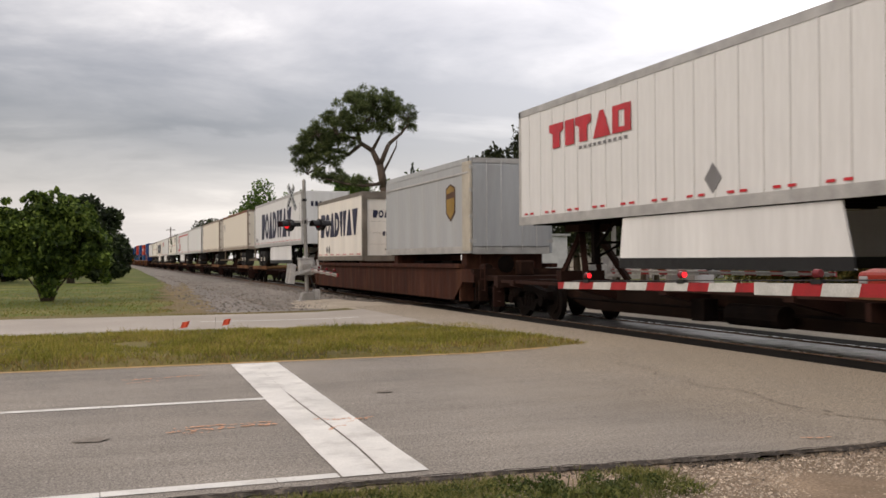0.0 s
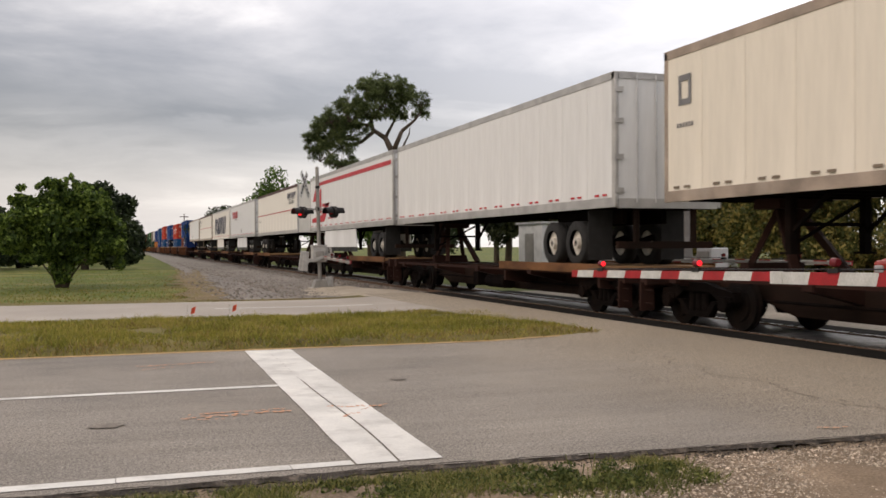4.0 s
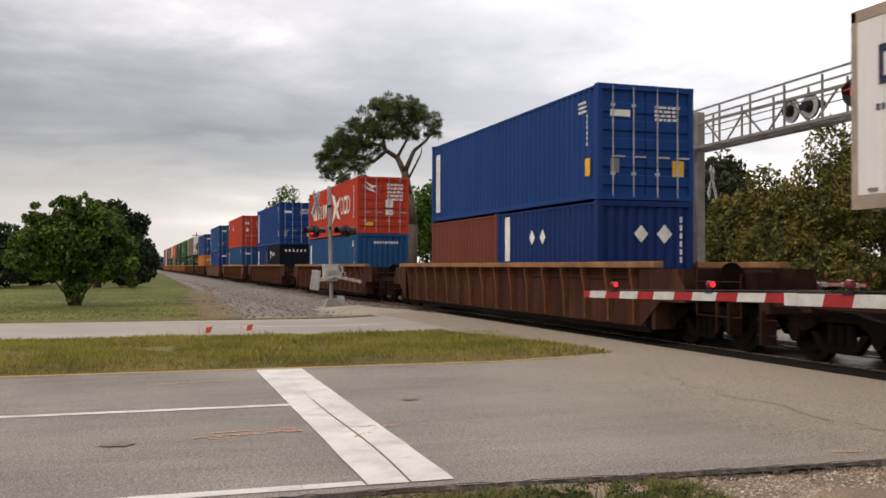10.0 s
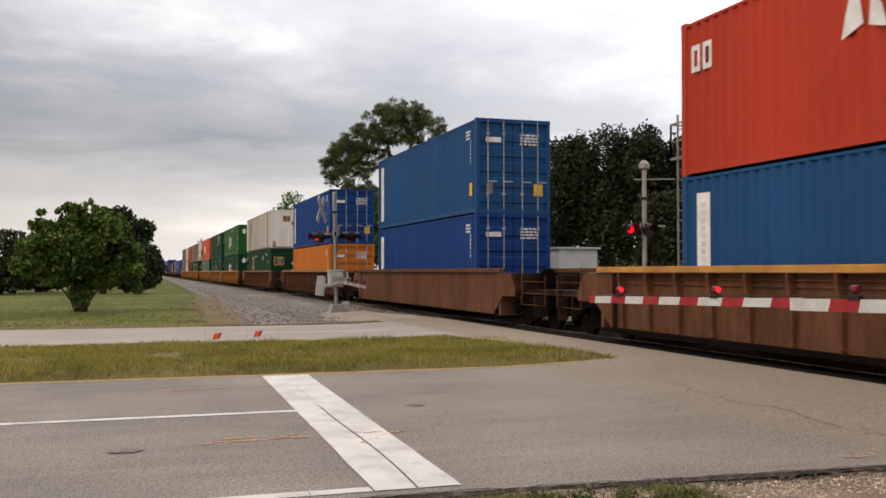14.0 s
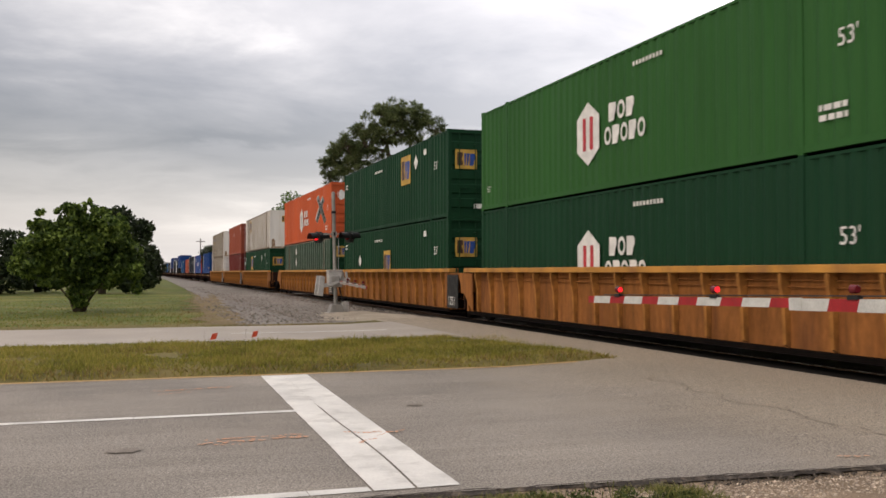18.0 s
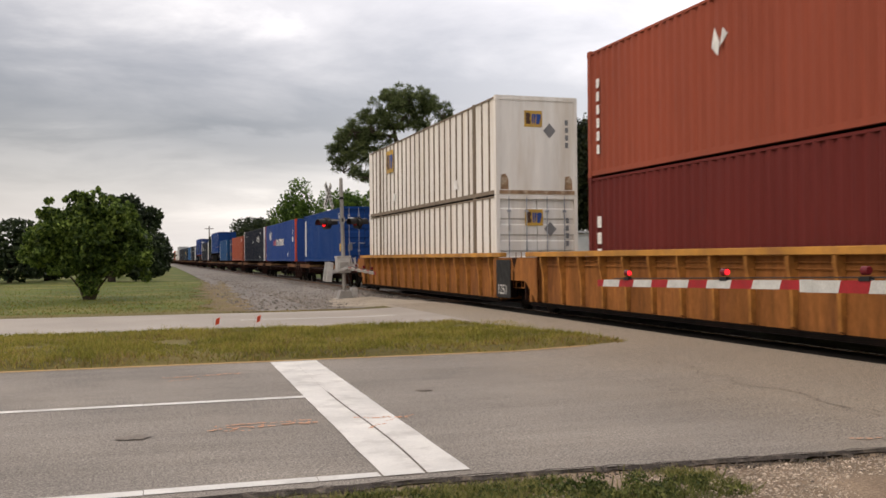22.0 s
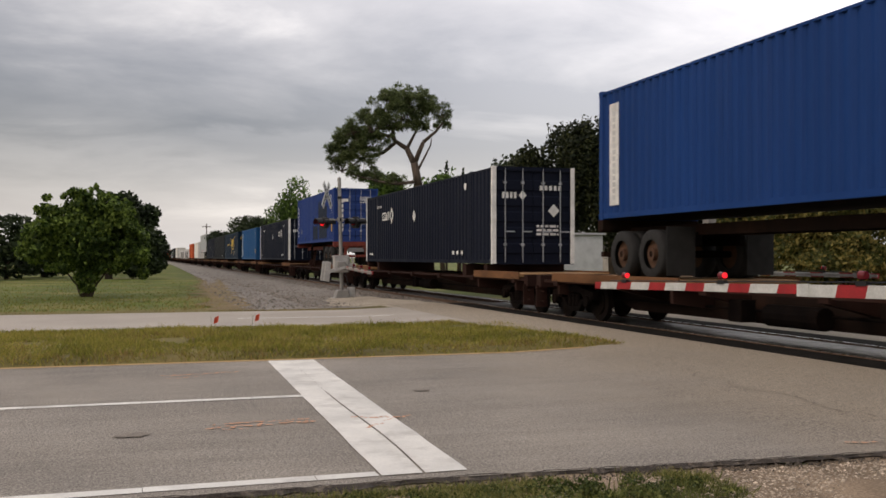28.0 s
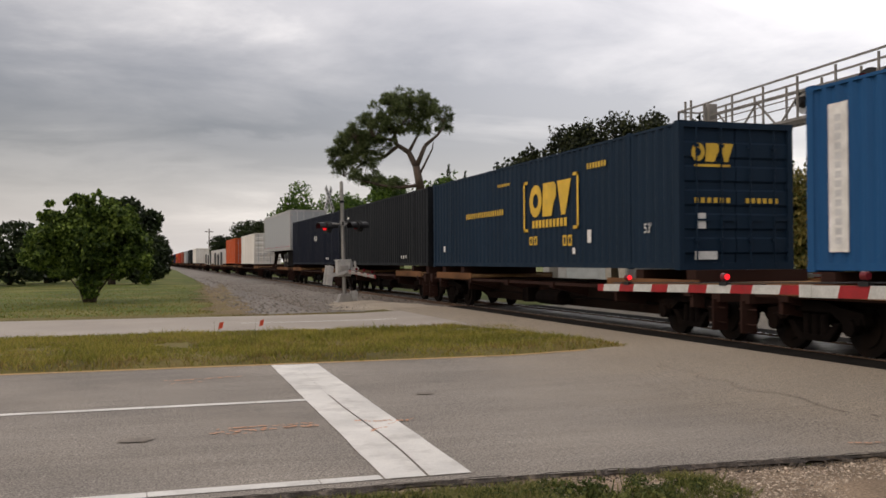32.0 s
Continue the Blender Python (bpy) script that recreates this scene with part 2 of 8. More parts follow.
YELLOW_LINE = paint("road_paint_yellow", (0.52, 0.34, 0.14), 0.8, dark=0.7, scale=2, stain=(0.3, 0.25, 0.18), stain_amt=0.8, stain_scale=2)
ORANGE_MARK = paint("utility_marking_orange", (0.62, 0.33, 0.2), 0.9, dark=0.85, scale=9, stain=(0.4, 0.26, 0.18), stain_amt=0.5, stain_scale=11, bump=0.5, bump_scale=75, fine=0.4)
SOIL = paint("grassy_soil", (0.098, 0.125, 0.019), 0.95, dark=0.55, scale=0.22, bump=0.6, bump_scale=9, stain=(0.25, 0.2, 0.07), stain_amt=0.8,
             stain_scale=0.2, fine=0.35)
MEDIAN_SOIL = paint("median_turf", (0.16, 0.135, 0.04), 0.95, dark=0.6, scale=0.5, bump=0.6, bump_scale=14, stain=(0.17, 0.125, 0.055),
                    stain_amt=0.8, stain_scale=0.5, fine=0.35)
GRAVEL = paint("track_gravel", (0.225, 0.205, 0.18), 0.95, dark=0.65, scale=0.3, bump=1.0, bump_scale=12, stain=(0.34, 0.32, 0.29), stain_amt=0.5,
               stain_scale=0.2, fine=0.45)
BALLAST = paint("ballast_stone", (0.155, 0.145, 0.135), 0.95, dark=0.6, scale=0.6, bump=1.0, bump_scale=16, stain=(0.09, 0.07, 0.055), stain_amt=0.6,
                stain_scale=0.8, fine=0.5)
SHELL = paint("crushed_shell", (0.3, 0.225, 0.155), 0.95, dark=0.6, scale=1.2, bump=1.0, bump_scale=40, stain=(0.17, 0.12, 0.075), stain_amt=0.7,
              stain_scale=1.1, fine=0.5)
CONCRETE = paint("concrete", (0.42, 0.4, 0.37), 0.9, dark=0.75, scale=2, stain=(0.22, 0.19, 0.16), stain_amt=0.5)
STEEL_RAIL = paint("polished_rail", (0.45, 0.45, 0.46), 0.28, 1.0, dark=0.9)
RUST_RAIL = paint("rusty_rail", (0.12, 0.075, 0.05), 0.85, dark=0.7)
TIE = paint("tie_wood", (0.06, 0.05, 0.042), 0.95, dark=0.6)
RUBBER = paint("rubber_panel", (0.02, 0.0185, 0.017), 0.95, dark=0.6, scale=2, spec=0.04)
GALV = paint("galvanised_steel", (0.5, 0.505, 0.51), 0.5, 0.55, dark=0.85, scale=3)
ALU = paint("aluminium_paint", (0.29, 0.28, 0.262), 0.5, 0.3, dark=0.8, scale=4)
PALE_CASE = paint("pale_silver_case", (0.44, 0.435, 0.42), 0.55, 0.2, dark=0.75, scale=5, stain=(0.24, 0.2, 0.16), stain_amt=0.5, stain_scale=4)
TRUSS = paint("weathered_truss_steel", (0.25, 0.24, 0.225), 0.7, 0.2, dark=0.7, scale=3, stain=(0.14, 0.11, 0.085), stain_amt=0.6)
BLACK = paint("black_enamel", (0.012, 0.012, 0.013), 0.45, dark=0.7)
# undergear and wheel steel, near black to stand in for shade beneath the cars
DARK_STEEL = paint("dark_shaded_steel", (0.0065, 0.005, 0.0045), 0.9, dark=0.6, scale=5, stain=(0.018, 0.01, 0.007), stain_amt=0.5, spec=0.03)
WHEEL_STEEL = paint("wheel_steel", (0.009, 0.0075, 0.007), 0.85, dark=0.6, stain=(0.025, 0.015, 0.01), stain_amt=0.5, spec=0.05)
TREAD = paint("bright_tread", (0.5, 0.5, 0.5), 0.35, 1.0)
TYRE = paint("tyre_rubber", (0.02, 0.02, 0.02), 0.85, dark=0.7, scale=6)
RIM = paint("pale_rim", (0.7, 0.67, 0.6), 0.6, 0.1, dark=0.6, scale=6, stain=(0.25, 0.17, 0.1), stain_amt=0.5, stain_scale=4)
RED_REFLECT = paint("red_reflector", (0.5, 0.02, 0.03), 0.35)
GATE_WHITE = paint("gate_white", (0.5, 0.51, 0.49), 0.5, dark=0.8, scale=5, stain=(0.33, 0.33, 0.3), stain_amt=0.4, stain_scale=3)
GATE_RED = paint("gate_red", (0.31, 0.018, 0.022), 0.5, dark=0.75, scale=5)
LAMP_RED = paint("lit_red_lens", (1.0, 0.012, 0.02), 0.3, emit=0.75, bump=0)
GATE_LAMP = paint("gate_lamp_lens", (1.0, 0.02, 0.03), 0.25, emit=1.3, bump=0)
LAMP_DIM = paint("unlit_red_lens", (0.13, 0.012, 0.016), 0.15, bump=0)
LAMP_WHITE = paint("lit_white_lens", (1.0, 0.95, 0.85), 0.3, emit=3.0, bump=0)
BARK = paint("bark", (0.1, 0.075, 0.058), 0.95, dark=0.5, scale=4, stretch=(1, 1, 0.3), bump=0.8, bump_scale=14)
LEAF_BUSH = leafy("leaf_bright", (0.04, 0.075, 0.013), (0.185, 0.26, 0.05), 0.28)
LEAF_DARK = leafy("leaf_dark", (0.014, 0.026, 0.009), (0.04, 0.06, 0.018), 0.2)
LEAF_WOOD = leafy("leaf_wood", (0.011, 0.018, 0.007), (0.05, 0.058, 0.02), 0.2)
LEAF_PINE = leafy("pine_needles", (0.072, 0.1, 0.038), (0.19, 0.23, 0.095), 0.42)
LEAF_MID = leafy("leaf_mid", (0.045, 0.09, 0.018), (0.12, 0.2, 0.03))
LEAF_VINE = leafy("leaf_vine", (0.06, 0.072, 0.016), (0.25, 0.2, 0.055))
GRASS = leafy("grass_blades", (0.2, 0.205, 0.03), (0.37, 0.31, 0.075), 0.35)
GRASS_FAR = leafy("grass_green", (0.14, 0.165, 0.027), (0.19, 0.2, 0.04), 0.4)
GRASS_DRY = leafy("grass_straw", (0.2, 0.15, 0.05), (0.34, 0.24, 0.09), 0.3)


# ---------------------------------------------------------------- mesh helpers
class Shape:
    """Collects boxes, tubes and plates into one mesh."""

    def __init__(self):
        self.v, self.f = [], []

    def add(self, verts, faces):
        o = len(self.v)
        self.v += [tuple(p) for p in verts]
        self.f += [tuple(i + o for i in q) for q in faces]
        return self

    def box(self, x0, x1, y0, y1, z0, z1):
        c = [(x, y, z) for x in (x0, x1) for y in (y0, y1) for z in (z0, z1)]
        return self.add(c, [(0, 1, 3, 2), (4, 6, 7, 5), (0, 4, 5, 1), (2, 3, 7, 6), (0, 2, 6, 4), (1, 5, 7, 3)])

    def tube(self, p, q, r0, r1=None, n=8, caps=True):
        r1 = r0 if r1 is None else r1
        p, q = Vector(p), Vector(q)
        d = (q - p).normalized()
        a = d.orthogonal().normalized()
        b = d.cross(a)
        ring = [(a * math.cos(2 * math.pi * i / n) + b * math.sin(2 * math.pi * i / n)) for i in range(n)]
        vs = [p + k * r0 for k in ring] + [q + k * r1 for k in ring]
        fs = [(i, (i + 1) % n, n + (i + 1) % n, n + i) for i in range(n)]
        if caps:
            fs += [tuple(reversed(range(n))), tuple(range(n, 2 * n))]
        return self.add(vs, fs)

    def bar(self, p, q, w, h):
        """A square bar from p to q, w wide and h deep."""
        p, q = Vector(p), Vector(q)
        d = (q - p).normalized()
        up = Vector((0, 0, 1)) if abs(d.z) < 0.9 else Vector((1, 0, 0))
        a = d.cross(up).normalized() * w / 2
        b = a.cross(d).normalized() * h / 2
        vs = [e + s * a + u * b for e in (p, q) for s, u in ((-1, -1), (1, -1), (1, 1), (-1, 1))]
        return self.add(vs, [(0, 1, 5, 4), (1, 2, 6, 5), (2, 3, 7, 6), (3, 0, 4, 7), (3, 2, 1, 0), (4, 5, 6, 7)])

    def prism(self, pts, axis, lo, hi):
        """Extrudes a polygon, given in the two other axes, along axis (0, 1 or 2)."""
        def at(p, h):
            c = list(p)
            c.insert(axis, h)
            return tuple(c)
        n = len(pts)
        area = sum(pts[i][0] * pts[(i + 1) % n][1] - pts[(i + 1) % n][0] * pts[i][1] for i in range(n))
        if (area < 0) != (axis == 1):
            pts = list(reversed(pts))
        vs = [at(p, lo) for p in pts] + [at(p, hi) for p in pts]
        fs = [tuple(reversed(range(n))), tuple(range(n, 2 * n))]
        fs += [(i, (i + 1) % n, n + (i + 1) % n, n + i) for i in range(n)]
        return self.add(vs, fs)

    def disc(self, c, axis, r, depth, n=20):
        p = Vector(c)
        d = Vector([1 if i == axis else 0 for i in range(3)]) * depth / 2
        return self.tube(p - d, p + d, r, r, n)

    def mesh(self, name, mat=None, smooth=False):
        me = bpy.data.meshes.new(name)
        me.from_pydata(self.v, [], self.f)
        if mat:
            me.materials.append(mat)
        if smooth:
            me.polygons.foreach_set("use_smooth", [True] * len(me.polygons))
        me.update()
        return me


def part(name, shape, mat, parent=None, label="", at=None, smooth=False):
    me = shape if isinstance(shape, bpy.types.Mesh) else shape.mesh(name, mat, smooth)
    ob = new(name, me)
    if parent is not None:
        ob.parent = parent
    if at is not None:
        ob.location = at
    if label:
        tagged(ob, label)
    return ob


def structure(name, shape, mat, label, category):
    return tagged(part(name, shape, mat), label, category, kind="structure")


def softened(shape, w=0.01):
    """The same mesh with its edges bevelled."""
    bm = bmesh.new()
    bm.from_mesh(shape.mesh("tmp"))
    bmesh.ops.remove_doubles(bm, verts=bm.verts, dist=1e-5)
    bmesh.ops.bevel(bm, geom=list(bm.edges), offset=w, segments=1, affect="EDGES", clamp_overlap=True)
    out = Shape()
    bm.verts.index_update()
    out.add([v.co[:] for v in bm.verts], [[v.index for v in f.verts] for f in bm.faces])
    bm.free()
    return out


def lettering(text, size):
    cu = bpy.data.curves.new("text", "FONT")
    cu.body, cu.size = text, size
    ob = bpy.data.objects.new("text", cu)
    scene.collection.objects.link(ob)
    me = bpy.data.meshes.new_from_object(ob.evaluated_get(bpy.context.evaluated_depsgraph_get()))
    bpy.data.objects.remove(ob)
    s = Shape()
    s.add([v.co[:] for v in me.vertices], [list(p.vertices) for p in me.polygons])
    bpy.data.meshes.remove(me)
    return s


def crown(name, clumps, leaf, n, mat, parent, seed, flat=0.0, soft=False):
    """Leaves in clumps: each clump is x, y, z, rx, ry, rz; most leaves sit towards its skin."""
    rng = np.random.default_rng(seed)
    c = np.array(clumps, float)
    vol = (c[:, 3] * c[:, 4] * c[:, 5]) ** 0.66
    pick = rng.choice(len(c), n, p=vol / vol.sum())
    d = rng.normal(0, 1, (n, 3))
    d /= np.linalg.norm(d, axis=1, keepdims=True)
    # lumpy skin
    lump = 1 + 0.28 * np.sin(d[:, 0] * 5 + pick * 1.7) * np.sin(d[:, 1] * 6 + pick) * np.cos(d[:, 2] * 5.5 + pick * 0.6)
    r = rng.uniform(0.25, 1, n) ** 0.45 * lump
    if soft:
        r = np.abs(rng.normal(0, 0.62, n)) * lump
    pos = c[pick, :3] + d * r[:, None] * c[pick, 3:]
    a = rng.normal(0, 1, (n, 3)); a /= np.linalg.norm(a, axis=1, keepdims=True)
    if flat:
        a[:, 2] *= flat
    b = np.cross(a, rng.normal(0, 1, (n, 3))); b /= np.linalg.norm(b, axis=1, keepdims=True)
    s = leaf * rng.uniform(0.55, 1.3, n)[:, None]
    v = np.stack([pos - a * s * 0.5, pos + b * s * 0.28, pos + a * s * 0.5, pos - b * s * 0.28], 1)
    me = bpy.data.meshes.new(name)
    me.from_pydata(v.reshape(-1, 3).tolist(), [], np.arange(n * 4).reshape(-1, 4).tolist())
    me.materials.append(mat)
    ob = new(name, me)
    ob.parent = parent
    return ob


# ---------------------------------------------------------------- ground, roads, track
def rise(x):
    """The road's gentle climb to the rails."""
    k = min(max((x - 5.5) / 3.5, 0), 1)
    return 0.095 * k * k * (3 - 2 * k)


def sheet(x0, x1, y0, y1, dx, dy, height):
    s = Shape()
    nx, ny = max(int((x1 - x0) / dx), 1), max(int((y1 - y0) / dy), 1)
    vs = [(x0 + (x1 - x0) * i / nx, y0 + (y1 - y0) * j / ny) for j in range(ny + 1) for i in range(nx + 1)]
    s.add([(x, y, height(x, y)) for x, y in vs],
          [(j * (nx + 1) + i, j * (nx + 1) + i + 1, (j + 1) * (nx + 1) + i + 1, (j + 1) * (nx + 1) + i) for j in range(ny) for i in range(nx)])
    return s


def slab(outline, top, depth=0.2):
    """A flat piece of road with sides."""
    s = Shape()
    n = len(outline)
    s.add([(x, y, top(x, y)) for x, y in outline] + [(x, y, top(x, y) - depth) for x, y in outline],
          [tuple(range(n))] + [(i, n + i, n + (i + 1) % n, (i + 1) % n) for i in range(n)])
    return s


def roads():
    g = Shape()
    # one sheet to the horizon, finer in the middle
    xs = [-2500, -600, -200, -80, -40, -20, -10, -5, 0, 5, 9, 13, 18, 25, 40, 80, 200, 600, 2500]
    ys = [-2500, -600, -100, -30, 0, 6, 15, 21, 29, 36, 45, 60, 80, 110, 200, 600, 2500]
    def gz(x, y):
        if y < 30 or x > 13:
            return -0.05 if x < 13 else 0.0
        return -0.05
    g.add([(x, y, gz(x, y)) for y in ys for x in xs],
          [(j * len(xs) + i, j * len(xs) + i + 1, (j + 1) * len(xs) + i + 1, (j + 1) * len(xs) + i)
           for j in range(len(ys) - 1) for i in range(len(xs) - 1)])
    structure("ground", g, SOIL, "flat grassy ground with brown dry patches beside the railway", "ground")
    edge = 7.6
    near = sheet(-60, edge, 0.0, 1.0, 0.5, 0.12, lambda x, y: rise(x))
    near.v = [(x, (1 - k) * (6.62 - 0.06 * max(x - 2, 0)) + k * 15.05, z) for x, k, z in near.v]
    structure("road_near", near, ASPHALT, "weathered grey asphalt carriageway with worn white markings", "road")
    far = sheet(-60, edge, 21.2, 28.6, 1.5, 1.2, lambda x, y: rise(x) + 0.0)
    structure("road_far", far, FAR_ASPHALT, "pale worn asphalt of the far carriageway", "road")
    ap = sheet(edge, 9.62, 5.9, 29.9, 0.5, 1.2, lambda x, y: rise(x))
    structure("crossing_apron", ap, ASPHALT, "tan stained asphalt apron in front of the rails", "road")
    gap = sheet(6.4, edge, 15.05, 21.2, 0.3, 1.2, lambda x, y: rise(x))
    structure("median_nose_pavement", gap, ASPHALT, "tan stained asphalt at the end of the grass median", "road")
    other = sheet(12.6, 60, 6.5, 29.5, 2, 2, lambda x, y: 0.1)
    structure("road_beyond", other, APRON, "asphalt road beyond the rails", "road")

    def line(name, y, w, x0, x1, mat, lab, piece=1.2):
        s = Shape()
        x = x0
        while x < x1:
            e = min(x + piece, x1)
            for a, b in ((x, e - 0.006),):
                h0, h1 = rise(a) + 0.006, rise(b) + 0.006
                jit = [random.uniform(-0.006, 0.006) for _ in range(4)]
                s.add([(a, y - w / 2 + jit[0], h0), (b, y - w / 2 + jit[1], h1), (b, y + w / 2 + jit[2], h1), (a, y + w / 2 + jit[3], h0)], [(0, 1, 2, 3)])
            x = e
        return structure(name, s, mat, lab, "road marking")
    line("lane_line", 10.97, 0.145, -60, 1.79, WHITE_LINE, "worn white solid lane line painted on the asphalt")
    line("edge_line", 6.86, 0.15, -60, 1.66, WHITE_LINE, "worn white edge line with cracks")
    line("median_edge_line", 14.93, 0.15, -60, 7.3, YELLOW_LINE, "faded yellow edge line beside the grass median")
    line("far_lane_line", 25.25, 0.1, 2.4, 6.6, WHITE_LINE, "thin white line on the far carriageway")
    # stop bar in two strips with a crack between them
    def bar_x(y, side):
        k = (y - 6.9) / 7.8
        bend = 0.035 * math.sin(k * 9) * (1 - k)
        return {0: 1.67 + 0.18 * k, 1: 1.99 + 0.19 * k + bend, 2: 1.99 + (0.02 if k < 0.57 else 0.002) + 0.19 * k + bend, 3: 2.34 + 0.22 * k}[side]
    for name, a, b in (("stop_bar", 0, 1), ("stop_bar", 2, 3)):
        s = Shape()
        n = 26
        vs = []
        for i in range(n + 1):
            y = 6.78 + (14.78 - 6.78) * i / n
            wob = random.uniform(-0.005, 0.005)
            vs += [(bar_x(y, a) + (wob if a == 0 else 0), y, rise(2) + 0.008), (bar_x(y, b) + (wob if b == 3 else 0), y, rise(2) + 0.008)]
        s.add(vs, [(2 * i, 2 * i + 1, 2 * i + 3, 2 * i + 2) for i in range(n)])
        structure(name, s, WHITE_LINE, "wide worn white stop bar with a crack along its middle", "road marking")
    # utility paint
    dash = random.Random(21)
    for x0, y0, x1, y1, w in ((0.6, 9.13, 1.6, 9.24, 0.07), (0.75, 9.3, 1.62, 9.38, 0.05), (0.6, 9.05, 0.66, 9.3, 0.06), (1.98, 9.35, 2.5, 9.18, 0.06), (5.75, 6.75, 6.1, 6.7, 0.05), (0.7, 9.02, 1.05, 8.98, 0.03), (2.0, 8.7, 2.2, 8.9, 0.04),
                              (0.2, 13.3, 1.3, 13.5, 0.06), (2.25, 9.05, 2.6, 9.3, 0.03), (0.3, 12.95, 0.7, 13.1, 0.05)):
        s = Shape()
        p, q = Vector((x0, y0, 0)), Vector((x1, y1, 0))
        d = (q - p).normalized().cross(Vector((0, 0, 1))) * w / 2
        z = Vector((0, 0, 0.01 + rise(x1)))
        n = int((q - p).length / 0.045)
        for i in range(n):
            if dash.random() < 0.12:
                continue
            c = p + (q - p) * ((i + dash.random() * 0.5) / n) + d * dash.uniform(-1.3, 1.3) + z
            e = (q - p) * (dash.uniform(0.5, 1.3) / n)
            k = dash.uniform(0.4, 1.1)
            s.add([c - d * k, c + e * 0.5 - d * k * 1.3, c + e - d * k * 0.3, c + e + d * k * 0.5, c + e * 0.4 + d * k, c + d * k * 0.4], [(0, 1, 2, 3, 4, 5)])
        structure("utility_mark", s, ORANGE_MARK, "faint orange spray-paint utility mark on asphalt", "road marking")
    # dark tar stains and patches
    STAIN = paint("tar_stain", (0.222, 0.194, 0.165), 0.9, dark=0.8, scale=9, stain=(0.25, 0.22, 0.19), stain_amt=0.95, stain_scale=12, fine=0.5, bump=0.5, bump_scale=75)
    for x, y, w, h in ((-0.09, 8.99, 0.17, 0.16), (3.2, 11.0, 0.13, 0.12), (-1.9, 8.0, 0.15, 0.14)):
        s = Shape()
        s.add([(x + w * math.cos(a) * random.uniform(0.6, 1), y + h * math.sin(a) * random.uniform(0.6, 1), rise(x) + 0.011) for a in [i * math.pi / 6 for i in range(12)]],
              [tuple(range(12))])
        structure("tar_stain", s, STAIN, "dark oil stain on the asphalt", "stain")
    # long ragged crack where the tan apron meets the grey asphalt, and two short ones
    CRACK = paint("crack_fill", (0.225, 0.19, 0.15), 0.95, dark=0.6, scale=6, stain=(0.27, 0.23, 0.185), stain_amt=1.0, stain_scale=4)
    crk = random.Random(31)
    for pts, w in ((((7.27, 12.8), (7.1, 11.25), (6.98, 9.92), (6.91, 7.63), (6.95, 6.45)), 0.022),
                   (((3.0, 13.0), (3.9, 12.7), (5.2, 12.9)), 0.012)):
        s, vs = Shape(), []
        for (xa, ya), (xb, yb) in zip(pts, pts[1:]):
            n = int(math.hypot(xb - xa, yb - ya) / 0.07)
            for i in range(n):
                k = i / n
                x, y = xa + (xb - xa) * k + crk.uniform(-0.06, 0.06) + 0.1 * math.sin(ya * 3 + k * 9), ya + (yb - ya) * k + crk.uniform(-0.03, 0.03)
                h = w * crk.uniform(0.1, 1.0)
                z = rise(x) + 0.005
                a = math.atan2(yb - ya, xb - xa) + math.pi / 2
                vs += [(x - h * math.cos(a), y - h * math.sin(a), z), (x + h * math.cos(a), y + h * math.sin(a), z)]
        s.add(vs, [(2 * i, 2 * i + 1, 2 * i + 3, 2 * i + 2) for i in range(len(vs) // 2 - 1)])
        structure("crack", s, CRACK, "dark ragged crack in the worn asphalt", "crack")
    # jagged bitumen edge towards the verge
    s = Shape()
    vs = []
    for i in range(281):
        x = -20 + i * 0.1
        y0 = 6.62 - 0.06 * max(x - 2, 0)
        vs += [(x, y0 + 0.015 + random.uniform(-0.03, 0.03), rise(x) + 0.004), (x, y0 - 0.015 - random.uniform(0, 0.075), rise(x) - 0.022)]
    s.add(vs, [(2 * i, 2 * i + 1, 2 * i + 3, 2 * i + 2) for i in range(280)])
    structure("road_edge", s, paint("broken_bitumen", (0.06, 0.05, 0.042), 0.95, dark=0.5, scale=6, stain=(0.26, 0.215, 0.17), stain_amt=0.9, stain_scale=9, bump=1.0, bump_scale=45, fine=0.5),
              "ragged broken black bitumen edge of the asphalt", "road edge")
    # verge in front, crushed shell towards the rails
    v = sheet(-20, 12, -6, 6.66, 0.25, 0.25, lambda x, y: rise(x) - 0.035 + 0.025 * noise.noise((x * 0.9, y * 0.9, 0)))
    structure("verge", v, SHELL, "crushed shell and sandy dirt verge beside the road", "ground")
    # median
    def mz(x, y):
        k = min(max(min(y - 15.0, 21.2 - y) / 0.35, 0), 1) * min(max((8.3 - (y - 14.9) * 0.19 - x) / 0.6, 0), 1)
        return rise(x) - 0.015 + 0.11 * k + 0.03 * noise.noise((x * 0.5, y * 0.7, 2)) * k
    md = sheet(-60, 8.3, 15.0, 21.25, 0.25, 0.25, mz)
    structure("median", md, MEDIAN_SOIL, "strip of patchy mown grass between the carriageways", "grass median")
    # gravel strip beside the track and pale pad at the mast
    gr = Shape()
    gr.add([(2.3, 29.6, -0.03), (9.0, 29.6, 0.03), (9.0, 420, 0.1), (7.4, 420, 0.0), (6.2, 196, -0.02), (4.2, 65, -0.02), (2.6, 36, -0.03)], [(0, 1, 2, 3, 4, 5, 6)])
    structure("gravel_strip", gr, GRAVEL, "grey gravel service strip alongside the track", "gravel")
    # bare brown dirt where the grass gives way to the gravel, and along the far kerbless edge
    pad, ragged = Shape(), random.Random(12)
    dirt, vs = Shape(), []
